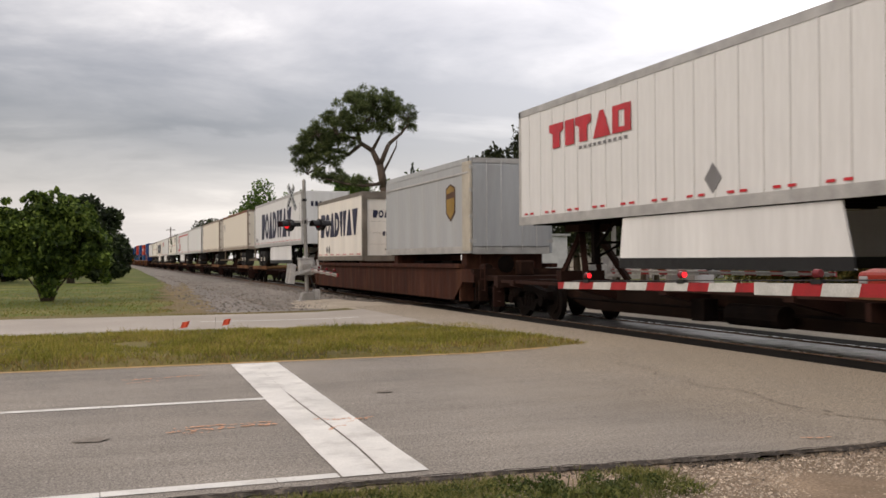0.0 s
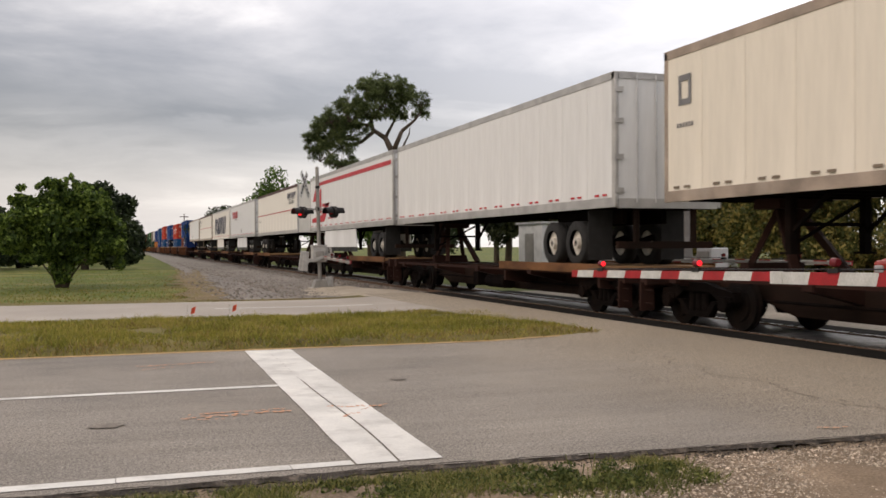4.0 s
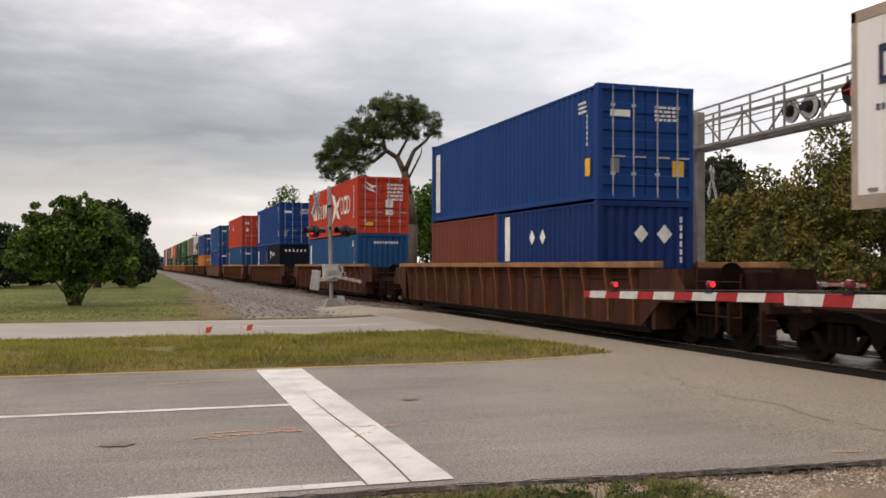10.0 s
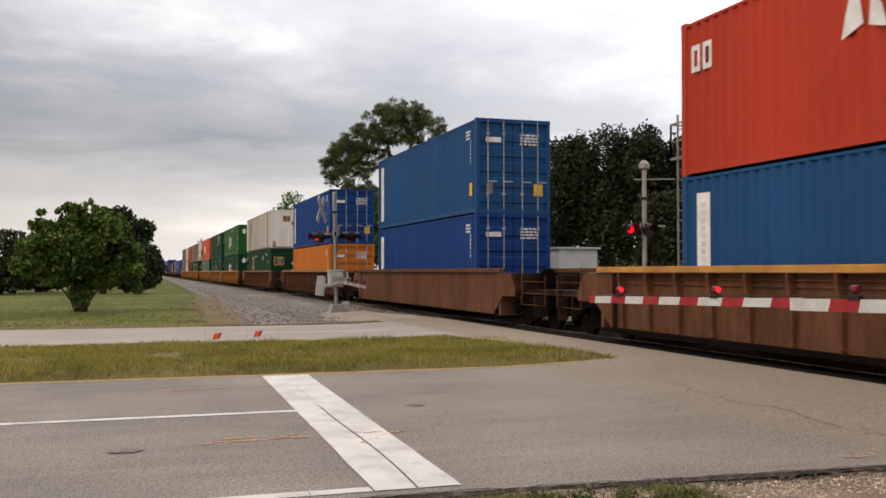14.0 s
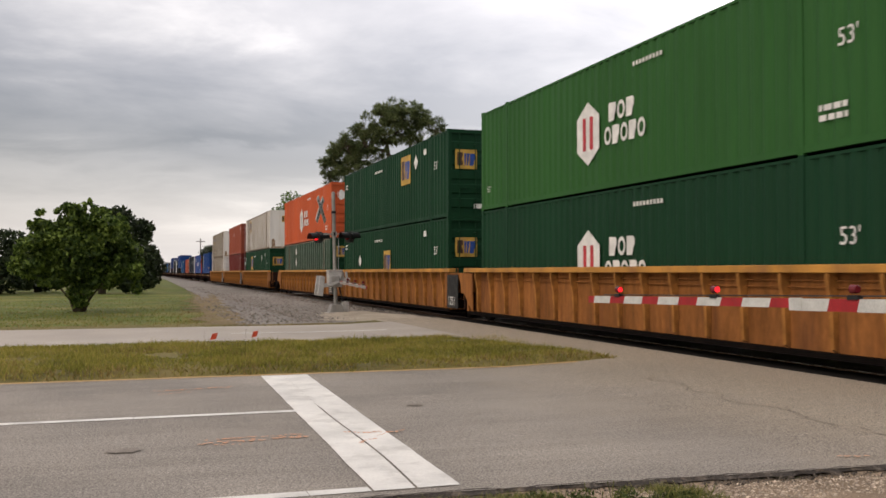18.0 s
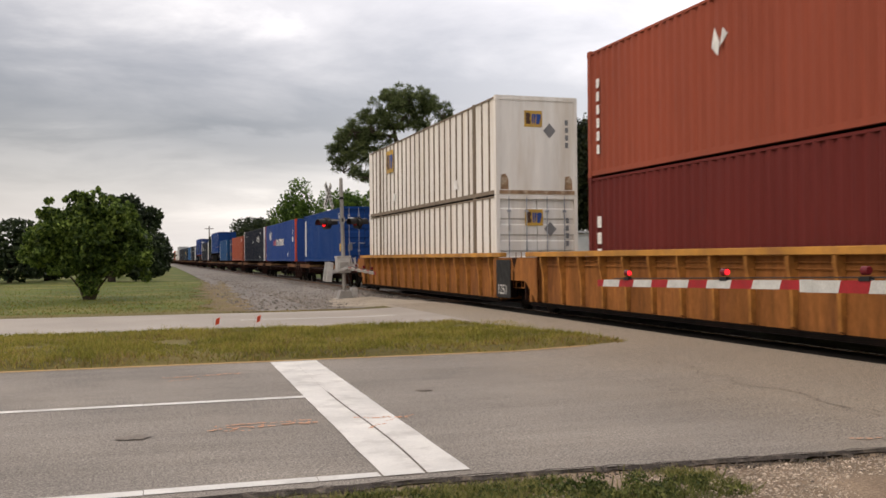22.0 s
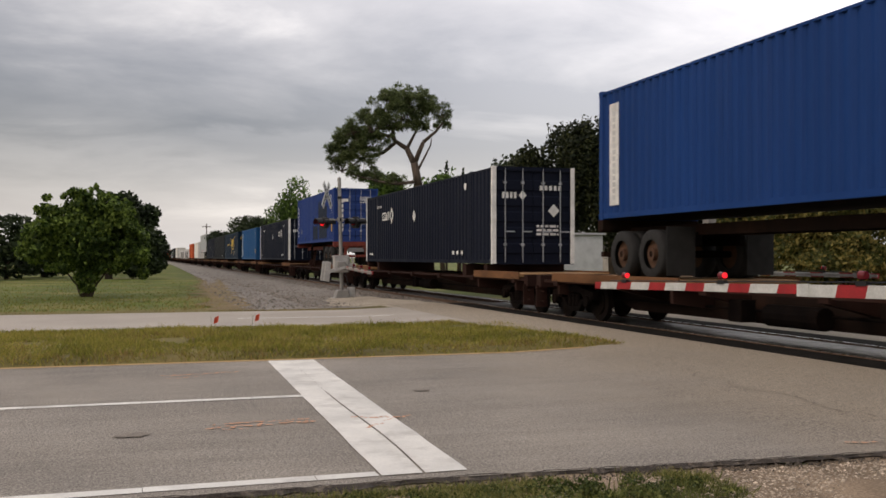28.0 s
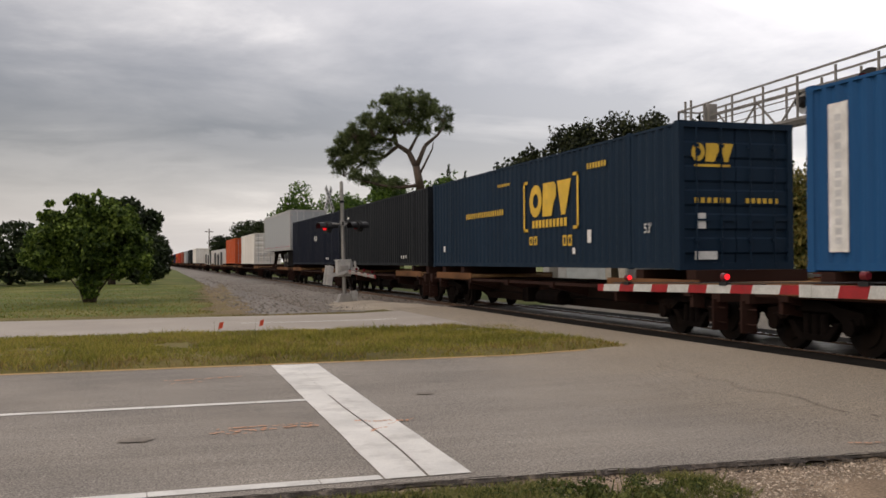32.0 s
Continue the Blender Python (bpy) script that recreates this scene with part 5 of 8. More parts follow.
# ---------------------------------------------------------------- train: trailers
def road_wheel_meshes():
    t = Shape()
    n = 22
    prof = [(-0.13, 0.30), (-0.14, 0.46), (-0.11, 0.505), (0.11, 0.505), (0.14, 0.46), (0.13, 0.30)]
    vs, fs = [], []
    for i in range(n):
        a = 2 * math.pi * i / n
        vs += [(x, r * math.cos(a), r * math.sin(a)) for x, r in prof]
    k = len(prof)
    for i in range(n):
        j = (i + 1) % n
        fs += [(i * k + m, i * k + m + 1, j * k + m + 1, j * k + m) for m in range(k - 1)]
    t.add(vs, fs)
    tyre = t.mesh("tyre", TYRE, True)
    r = Shape().disc((0.03, 0, 0), 0, 0.30, 0.12, 20)
    r.disc((-0.06, 0, 0), 0, 0.13, 0.14, 12)
    rim = r.mesh("rim", RIM)
    return tyre, rim


TYRE_ME, RIM_ME = road_wheel_meshes()


RUSTY_RIM_ME = RIM_ME.copy()
RUSTY_RIM_ME.materials[0] = paint("rusty_rim", (0.09, 0.045, 0.025), 0.8, dark=0.6, scale=6)


def axle(parent, y, z, rim=RIM_ME):
    for x in (-1.07, -0.76, 0.76, 1.07):
        t = part("tyre", TYRE_ME, None, parent, at=(x, y, z))
        r = part("rim", rim, None, t)
        if x > 0:
            r.rotation_euler = (0, 0, math.pi)


def trailer(s0, L, mat, label, wheels, zb=2.42, H=2.82, ribs=None, skirt=None, trim=None, rail_mat=None, reflect=True, W=2.59, seam=1.22, rollup=False, door_mat=None):
    """wheels: -1 near the leading end, 1 near the trailing end, 0 none. ribs: pitch of pressed ribs. skirt: span along y."""
    root = tagged(new("semi_trailer"), label, "trailer", "trailers on the train")
    hl, hw = L / 2, W / 2
    trim = trim or STEEL_TRIM
    for out in (-1, 1):
        x = out * hw
        n = max(int(L / (ribs or seam)), 1)
        w = part("side_wall", Shape().box(*sorted((x - out * 0.016, x - out * 0.06)), -hl + 0.05, hl - 0.05, zb + 0.2, zb + H - 0.16), JOINT if out < 0 else mat, root)
        if out < 0:
            # sheets with a narrow joint between them; ribbed walls carry a thin cover strip on each joint
            g = 0.008 if ribs else 0.005
            me = Shape().box(0.009, 0.05, -L / n / 2 + g, L / n / 2 - g, zb + 0.2, zb + H - 0.16).mesh("side_panel", mat)
            strip = Shape().prism([(0.006, -0.026), (-0.006, -0.018), (-0.006, 0.018), (0.006, 0.026)], 2, zb + 0.2, zb + H - 0.16).mesh("cover_strip", mat)
            for i in range(n):
                part("side_panel", me, None, w, at=(x, -hl + L * (i + 0.5) / n, 0))
                if ribs and i:
                    part("cover_strip", strip, None, w, at=(x + 0.004, -hl + L * i / n + 0.04, 0))
        b = Shape().box(*sorted((x + out * 0.006, x - out * 0.07)), -hl + 0.02, hl - 0.02, zb, zb + 0.2)
        part("bottom_rail", b, trim, root)
        b = Shape().box(*sorted((x + out * 0.004, x - out * 0.06)), -hl + 0.02, hl - 0.02, zb + H - 0.16, zb + H)
        part("top_rail", b, rail_mat or trim, root)
        for y in (-hl, hl):
            p = Shape().box(*sorted((x + out * 0.004, x - out * 0.1)), *sorted((y, y - math.copysign(0.14, y))), zb, zb + H)
            part("corner_post", softened(p, 0.02), trim if wheels or rollup else mat, root)
        if reflect and out < 0:
            n = int(L / 1.15)
            me = Shape().box(x - 0.016, x - 0.0, -0.085, 0.085, zb + 0.24, zb + 0.285).mesh("reflector_strip", RED_REFLECT if reflect is True else reflect)
            for i in range(n):
                for k in (-0.17, 0.17):
                    part("reflector_strip", me, None, root, at=(0, -hl + 0.6 + (L - 1.2) * i / (n - 1) + k, 0))
    part("roof", Shape().box(-hw + 0.03, hw - 0.03, -hl + 0.03, hl - 0.03, zb + H - 0.05, zb + H - 0.01), ALU, root)
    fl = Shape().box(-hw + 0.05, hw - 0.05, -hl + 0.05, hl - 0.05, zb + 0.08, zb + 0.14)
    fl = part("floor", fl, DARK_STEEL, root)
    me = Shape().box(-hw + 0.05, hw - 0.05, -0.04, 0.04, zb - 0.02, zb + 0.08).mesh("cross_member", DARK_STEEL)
    for i in range(int(L / 0.75)):
        part("cross_member", me, None, fl, at=(0, -hl + 0.4 + i * 0.75, 0))
    door_end = wheels if wheels else -1
    for e in (-1, 1):
        if e == door_end and rollup:
            # roll-up door of five slats set back in a broad frame
            d = part("door", Shape().box(-hw + 0.2, hw - 0.2, *sorted((e * (hl - 0.07), e * (hl - 0.1))), zb + 0.2, zb + H - 0.3), JOINT, root)
            hh = (H - 0.5) / 5
            for k in range(5):
                part("slat", softened(Shape().box(-hw + 0.2, hw - 0.2, *sorted((e * (hl - 0.05), e * (hl - 0.08))), zb + 0.2 + k * hh + 0.003, zb + 0.2 + (k + 1) * hh - 0.003), 0.004), mat, d)
            part("latch", Shape().box(-0.35, 0.35, *sorted((e * (hl - 0.05), e * (hl - 0.01))), zb + 0.42, zb + 0.47), trim, d)
            for sg in (-1, 1):
                part("door_frame", Shape().box(*sorted((sg * (hw - 0.2), sg * (hw - 0.07))), *sorted((e * hl, e * (hl - 0.1))), zb + 0.05, zb + H - 0.02), trim, root)
            part("door_frame", Shape().box(-hw + 0.2, hw - 0.2, *sorted((e * hl, e * (hl - 0.1))), zb + H - 0.3, zb + H - 0.02), trim, root)
            part("rear_sill", Shape().box(-hw + 0.1, hw - 0.1, *sorted((e * (hl + 0.06), e * (hl - 0.1))), zb - 0.02, zb + 0.2), trim, root)
        elif e == door_end:
            for sg in (-1, 1):
                x0, x1 = sorted((sg * 0.01, sg * (hw - 0.08)))
                s = Shape().box(x0, x1, *sorted((e * (hl - 0.02), e * (hl - 0.08))), zb + 0.18, zb + H - 0.14)
                d = part("door", s, door_mat or mat, root)
                for z in (0.3, 1.0, 1.75, 2.4):
                    h = Shape().box(*sorted((sg * (hw - 0.2), sg * (hw + 0.012))), *sorted((e * (hl - 0.02), e * (hl + 0.025))), zb + z, zb + z + 0.1)
                    part("hinge", h, trim, d)
                for fx in (0.25, 0.6):
                    r = Shape().tube((sg * fx * hw, e * (hl + 0.02), zb + 0.1), (sg * fx * hw, e * (hl + 0.02), zb + H - 0.06), 0.018, n=6)
                    part("lock_rod", r, GALV, d)
            f = Shape().box(-hw + 0.1, hw - 0.1, *sorted((e * hl, e * (hl - 0.1))), zb - 0.02, zb + 0.18)
            part("rear_sill", f, trim, root)
            f = Shape().box(-hw + 0.1, hw - 0.1, *sorted((e * hl, e * (hl - 0.1))), zb + H - 0.14, zb + H)
            part("rear_header", f, trim, root)
            if wheels:
                bm_ = Shape().box(-1.15, 1.15, *sorted((e * (hl - 0.1), e * (hl - 0.22))), 1.55, 1.7)
                for x in (-0.7, 0.7):
                    bm_.bar((x, e * (hl - 0.16), 1.65), (x, e * (hl - 0.16), zb), 0.1, 0.1)
                part("rear_bumper", bm_, SLOT if trim is RUSTY_TRIM else SHADED_STEEL, root)
        else:
            s = Shape().box(-hw + 0.08, hw - 0.08, *sorted((e * (hl - 0.005), e * (hl - 0.06))), zb + 0.02, zb + H - 0.02)
            part("front_wall", softened(s, 0.02), mat, root)
    if wheels:
        yb = wheels * (hl - 2.6)
        for k in (-0.62, 0.62):
            axle(root, yb + k, 1.17 + 0.505)
        s = Shape()
        for x in (-0.5, 0.5):
            s.box(x - 0.06, x + 0.06, yb - 1.6, yb + 1.6, zb - 0.32, zb)
            for k in (-0.62, 0.62):
                s.bar((x, yb + k - 0.5, 1.8), (x, yb + k + 0.35, 1.65), 0.09, 0.12)
        for k in (-0.62, 0.62):
            s.tube((-1.2, yb + k, 1.675), (1.2, yb + k, 1.675), 0.07, n=8)
        part("axle_frame", s, DARK_STEEL, root)
        for x in (-0.92, 0.92):
            part("mud_flap", Shape().box(x - 0.3, x + 0.3, yb + wheels * 1.28 - 0.01, yb + wheels * 1.28 + 0.01, 1.3, zb), TYRE, root)
        yl = -wheels * (hl - 2.9)
        for x in (-0.75, 0.75):
            g = Shape().box(x - 0.07, x + 0.07, yl - 0.07, yl + 0.07, 1.5, zb)
            g.box(x - 0.12, x + 0.12, yl - 0.14, yl + 0.14, 1.46, 1.5)
            leg = part("landing_leg", g, DARK_STEEL, root)
            part("leg_brace", Shape().bar((x, yl, 1.8), (x, yl + wheels * 0.9, zb), 0.06, 0.06), DARK_STEEL, leg)
        part("leg_tie", Shape().bar((-0.75, yl, 1.95), (0.75, yl, 1.95), 0.06, 0.06), DARK_STEEL, root)
        part("leg_tie", Shape().bar((-0.75, yl, 1.6), (0.75, yl, 2.35), 0.05, 0.05), DARK_STEEL, root)
    if skirt:
        y0, y1 = skirt
        for out in (-1, 1):
            x = out * (hw - 0.05)
            p = Shape().prism([(y0 + 0.25, zb - 0.02), (y1 - 0.15, zb - 0.02), (y1, 1.42), (y0, 1.42)], 0, *sorted((x, x - out * 0.03)))
            sk = part("skirt", p, mat, root, "white side skirt")
            p = Shape().prism([(y0 + 0.02, 1.6), (y1 - 0.02, 1.6), (y1, 1.4), (y0, 1.4)], 0, *sorted((x + out * 0.004, x - out * 0.034)))
            part("skirt_edge", p, BLACK, sk)
    MOVING.append((root, s0))
    return root


def chassis(s0, L, wheels, mat, zb=2.42):
    """Bare container chassis: two beams, bolsters, axles, landing legs."""
    root = tagged(new("container_chassis"), ("rust-red" if mat is CHASSIS_RED else "near-black") + " steel container chassis with two axles on a spine car", "chassis", "chassis on the train")
    hl = L / 2
    b = Shape()
    for x in (-0.45, 0.45):
        b.box(x - 0.07, x + 0.07, -hl, hl, zb - 0.36, zb - 0.14)
    part("beam", b, mat, root)
    for y in (-hl + 0.15, hl - 0.15):
        part("bolster", Shape().box(-1.22, 1.22, y - 0.12, y + 0.12, zb - 0.2, zb + 0.03), mat, root)
    for i in range(5):
        y = -hl + 1.5 + (L - 3) * i / 4
        part("cross_member", Shape().box(-0.45, 0.45, y - 0.05, y + 0.05, zb - 0.32, zb - 0.18), mat, root)
    yb = wheels * (hl - 1.7)
    for k in (-0.62, 0.62):
        axle(root, yb + k, 1.17 + 0.505, RUSTY_RIM_ME)
    s = Shape()
    for x in (-0.5, 0.5):
        s.box(x - 0.06, x + 0.06, yb - 1.3, yb + 1.3, 1.85, zb - 0.3)
    for k in (-0.62, 0.62):
        s.tube((-1.2, yb + k, 1.675), (1.2, yb + k, 1.675), 0.07, n=8)
    part("axle_frame", s, DARK_STEEL, root)
    for x in (-0.92, 0.92):
        part("mud_flap", Shape().box(x - 0.32, x + 0.32, yb - wheels * 1.3 - 0.01, yb - wheels * 1.3 + 0.01, 1.25, zb - 0.2), TYRE, root)
    yr = wheels * (hl - 0.1)
    r = Shape().box(-1.15, 1.15, yr - 0.06, yr + 0.06, 1.62, 1.74)
    for x in (-0.55, 0.55):
        r.box(x - 0.07, x + 0.07, yr - 0.06, yr + 0.06, 1.7, zb - 0.1)
    r.box(-1.22, 1.22, yr - 0.05, yr + 0.05, zb - 0.24, zb - 0.06)
    part("rear_bumper", r, mat, root)
    pl = Shape().box(-0.45, 0.45, yr + wheels * 0.07, yr + wheels * 0.075, 1.9, 2.12)
    part("plate", pl, GREY_MARK, root)
    yl = -wheels * (hl - 2.6)
    g = Shape()
    for x in (-0.7, 0.7):
        g.box(x - 0.06, x + 0.06, yl - 0.06, yl + 0.06, 1.5, zb - 0.14)
        g.bar((x, yl, 1.8), (x * 0.6, yl + wheels * 0.9, zb - 0.2), 0.05, 0.05)
    g.bar((-0.7, yl, 1.8), (0.7, yl, 1.8), 0.05, 0.05)
    part("landing_gear", g, DARK_STEEL, root)
    MOVING.append((root, s0))
    return root


MOVING = []


# ---------------------------------------------------------------- the train, from its head (small s) to its tail
PEDESTAL_ME = Shape().prism([(-1.25, 1.4), (-1.25, 1.05), (1.25, 1.05), (1.25, 1.4)], 1, -0.16, 0.16).mesh("pedestal", SPINE_BROWN)


def spine(a, b, label, wheels=0, body=SPINE_BROWN, decks=None, hitch=None):
    L = b - a
    hl = L / 2
    if decks is None:
        decks = [(-hl + 1.2, -hl + 7.0)] if wheels < 0 else [(hl - 7.0, hl - 1.2)] if wheels > 0 else [(-hl + 1.0, -hl + 4.6), (hl - 4.6, hl - 1.0)]
        hitch = None if not wheels else (hl - 2.9 if wheels < 0 else -hl + 2.9)
    car = flat_car((a + b) / 2, L, body, label, [-hl + 1.75, hl - 1.75], decks, hitch)
    if not wheels:
        for y in (-7.7, -5.75, 5.75, 7.7):
            if abs(y) < hl - 0.5:
                part("pedestal", PEDESTAL_ME, None, car, at=(0, y, 0))
    return car


def red_dot(c, u, v, r, mat, L, W, zb, face="side"):
    decal(c, "round_mark", [[(u + r * math.cos(k * math.pi / 8), v + r * math.sin(k * math.pi / 8)) for k in range(16)]], mat, L, W, zb, face)


def trailers():
    spine(3.4, 23.3, "brown spine car carrying a white trailer", -1)
    for a, b in ((5.45, 21.6), (158.05, 174.2)):
        L = b - a
        c = trailer((a + b) / 2, L, TRAILER_WHITE, "white ribbed semi-trailer with red block lettering and side skirts", -1, ribs=0.6, skirt=(-3.1, 3.3))
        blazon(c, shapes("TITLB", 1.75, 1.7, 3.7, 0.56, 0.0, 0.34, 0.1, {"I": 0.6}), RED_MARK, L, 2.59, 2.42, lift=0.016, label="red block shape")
        decal(c, "logo_line", word(10, 3.2, 1.55, 2.1, 0.07), GREY_MARK, L, 2.59, 2.42)
        decal(c, "placard", diamond(8.0, 0.53, 0.27), GREY_MARK, L, 2.59, 2.42)
        decal(c, "end_logo", word(5, 0.5, 1.95, 1.5, 0.28), RED_MARK, L, 2.59, 2.42, "end")
        decal(c, "end_placard", diamond(0.9, 0.6, 0.25), GREY_MARK, L, 2.59, 2.42, "end")
    # two short boxes on one low car
    low = well_car(35.1, 19.4, 23.2, CAR_BROWN, CAR_BROWN, "rusty brown low-sided car carrying two short trailers", [-9.9, 9.9], ribbed=False, top=1.46)
    part("deck", Shape().box(-1.4, 1.4, -9.6, 9.6, 1.2, 1.3), DECK_WOOD, low)
    for y, z in ((-9.4, 1.76), (-2.6, 1.76), (2.4, 1.56), (9.3, 1.56)):
        part("bolster", Shape().box(-1.2, 1.2, y - 0.2, y + 0.2, 1.3, z), CAR_BROWN, low)
    for y in (-7.4, -4.6, 4.6, 7.4):
        part("undercarriage", Shape().box(-1.0, 1.0, y - 0.5, y + 0.5, 1.3, 1.55), DARK_STEEL, low)
    c = trailer(29.2, 8.4, GREY_BODY, "grey short van trailer with a brown shield emblem", 0, zb=1.76, H=2.72, rail_mat=GREY_BODY, reflect=False)
    part("rub_rail", softened(Shape().box(-1.318, -1.29, -4.15, 4.15, 1.76 + 2.27, 1.76 + 2.33), 0.006), STEEL_TRIM, c)
    part("corner_panel", softened(Shape().box(-1.312, -1.2, -4.215, -3.62, 1.8, 4.4), 0.03), paint("beige_corner", (0.4, 0.37, 0.31), 0.6, dark=0.8, scale=2), c, "beige corner panel")
    part("end_panel", softened(Shape().box(-1.2, 1.2, -4.225, -4.2, 1.95, 4.3), 0.02), GREY_BODY, c)
    decal(c, "emblem", [[(6.45, 1.2), (6.85, 0.95), (7.25, 1.2), (7.25, 1.95), (6.85, 2.08), (6.45, 1.95)]], BROWN_MARK, 8.4, 2.59, 1.76, label="brown shield")
    decal(c, "emblem_face", [[(6.52, 1.24), (6.85, 1.03), (7.18, 1.24), (7.18, 1.66), (6.52, 1.62)]] + [[(6.52, 1.78), (7.18, 1.84), (7.18, 1.92), (6.85, 2.02), (6.52, 1.92)]], paint("dull_gold", (0.24, 0.15, 0.035), 0.6), 8.4, 2.59, 1.76, lift=0.01)
    decal(c, "end_plate", rect(0.5, 0.45, 0.35, 0.45) + rect(1.0, 2.3, 0.6, 0.12), GREY_MARK, 8.4, 2.59, 1.76, "end")
    TAUPE = paint("taupe_frame", (0.17, 0.15, 0.125), 0.6, 0.1, dark=0.7, scale=3, stain=(0.09, 0.07, 0.055), stain_amt=0.6)
    c = trailer(41.0, 8.4, TRAILER_IVORY, "white short trailer with navy block lettering and a roll-up door", 0, zb=1.56, H=2.78, reflect=True, trim=TAUPE, rollup=True, seam=2.1)
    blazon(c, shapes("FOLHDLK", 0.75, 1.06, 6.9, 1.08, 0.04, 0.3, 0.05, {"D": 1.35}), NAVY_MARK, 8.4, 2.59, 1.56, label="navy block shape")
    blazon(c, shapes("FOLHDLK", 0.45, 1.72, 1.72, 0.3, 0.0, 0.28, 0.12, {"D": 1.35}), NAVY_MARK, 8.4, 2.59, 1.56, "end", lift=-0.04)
    decal(c, "end_logo_line", word(7, 1.3, 1.52, 0.85, 0.12), RED_MARK, 8.4, 2.59, 1.56, "end", lift=-0.04)
    decal(c, "end_code", word(6, 0.85, 1.0, 0.85, 0.17, gap=0.1), NAVY_MARK, 8.4, 2.59, 1.56, "end", lift=-0.04)
    decal(c, "placard", diamond(2.0, 0.5, 0.2) + diamond(2.5, 0.5, 0.2), GREY_MARK, 8.4, 2.59, 1.56)
    # long trailers
    spine(47.0, 67.0, "brown spine car carrying a white skirted trailer", 1)
    c = trailer(57.25, 16.1, TRAILER_WHITE, "white semi-trailer with large navy block lettering and side skirts", 1, skirt=(-5.0, 2.2))
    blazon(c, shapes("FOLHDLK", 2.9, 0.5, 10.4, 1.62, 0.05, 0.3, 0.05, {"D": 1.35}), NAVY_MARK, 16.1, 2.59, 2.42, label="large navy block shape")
    decal(c, "end_logo", word(7, 0.5, 2.0, 1.6, 0.26), NAVY_MARK, 16.1, 2.59, 2.42, "end")
    decal(c, "end_logo_line", word(7, 1.3, 1.8, 0.8, 0.11), RED_MARK, 16.1, 2.59, 2.42, "end")
    decal(c, "code", column(8, 15.6, 1.2, 0.1, 1.0), GREY_MARK, 16.1, 2.59, 2.42)
    decal(c, "placard", diamond(0.7, 0.5, 0.2) + diamond(1.2, 0.5, 0.2), GREY_MARK, 16.1, 2.59, 2.42)
    spine(67.0, 85.3, "brown spine car carrying a cream trailer", -1)
    c = trailer(76.4, 14.7, TRAILER_CREAM, "cream semi-trailer with rust-stained doors and a rusty top rail", -1, trim=RUSTY_TRIM, rail_mat=paint("rust_red_rail", (0.2, 0.085, 0.05), 0.8, dark=0.6, scale=2), reflect=SLOT)
    red_dot(c, 1.3, 1.9, 0.35, paint("faded_grey", (0.4, 0.38, 0.36), 0.7), 14.7, 2.59, 2.42)
    decal(c, "code", scribble(1, 0.4, 0.5, 0.5, 0.08, 3), GREY_MARK, 14.7, 2.59, 2.42)
    spine(85.3, 102.6, "brown spine car carrying a cream trailer", -1)
    c = trailer(94.25, 14.7, TRAILER_CREAM, "cream semi-trailer with a small dark outline emblem", -1, trim=RUSTY_TRIM, reflect=SLOT)
    decal(c, "emblem", ring(0.5, 1.75, 0.4, 0.55, 0.22), GREY_MARK, 14.7, 2.59, 2.42)
    decal(c, "code", word(6, 0.45, 1.35, 0.55, 0.08), GREY_MARK, 14.7, 2.59, 2.42)
    red_dot(c, 2.0, 0.8, 0.2, RED_MARK, 14.7, 2.59, 2.42, "end")
    spine(102.6, 120.0, "brown spine car carrying a white trailer", -1)
    c = trailer(111.55, 16.15, TRAILER_WHITE, "plain white semi-trailer with a round red emblem on its doors", -1)
    red_dot(c, 1.9, 1.9, 0.3, RED_MARK, 16.15, 2.59, 2.42, "end")
    spine(120.0, 138.3, "brown spine car carrying a trailer with red stripes", -1)
    L = 16.15
    c = trailer(128.3, L, TRAILER_WHITE, "white semi-trailer with bold slanted red stripes", -1, skirt=(-2.2, 4.6))
    decal(c, "stripe", rect(2.6, 2.3, 13.3, 0.17) + [[(0.75, 1.55), (1.75, 1.55), (2.75, 2.47), (1.75, 2.47)]], RED_MARK, L, 2.59, 2.42, label="red stripe")
    decal(c, "lower_stripe", [[(0.6, 0.45), (2.7, 0.45), (3.2, 0.8), (0.6, 0.65)], [(2.7, 0.45), (3.9, 1.35), (4.9, 1.35), (3.7, 0.45)], [(3.2, 1.2), (3.2, 1.35), (4.9, 1.35), (4.7, 1.2)]], RED_MARK, L, 2.59, 2.42)
    decal(c, "emblem", rect(2.55, 0.95, 0.42, 1.15) + rect(2.45, 0.9, 0.62, 0.12), RED_MARK, L, 2.59, 2.42)
    decal(c, "code", word(12, 4.6, 0.55, 2.0, 0.09), RED_MARK, L, 2.59, 2.42)
    spine(138.3, 157.1, "brown spine car carrying an ivory trailer", 1)
    for s0, text_u, wh in ((148.25, 12.75, 1), (200.6, 0.4, -1)):
        c = trailer(s0, L, TRAILER_IVORY, "ivory semi-trailer with a thin red stripe and dark block lettering", wh, trim=RUSTY_TRIM if wh < 0 else STEEL_TRIM,
                    rail_mat=paint("maroon_rail", (0.085, 0.04, 0.036), 0.6, dark=0.7), reflect=False)
        decal(c, "stripe", rect(0.05, 1.36, 14.7 if wh > 0 else 16.0, 0.055), RED_MARK, L, 2.59, 2.42, label="thin red stripe")
        decal(c, "logo", word(7, text_u, 2.1, 1.25, 0.33, 0.12, 0.2, 0.2) + word(7, text_u + 1.4, 2.1, 1.4, 0.33, 0.12, 0.2, 0.2) + rect(text_u, 2.02, 2.8, 0.025), NAVY_MARK, L, 2.59, 2.42, label="dark block lettering")
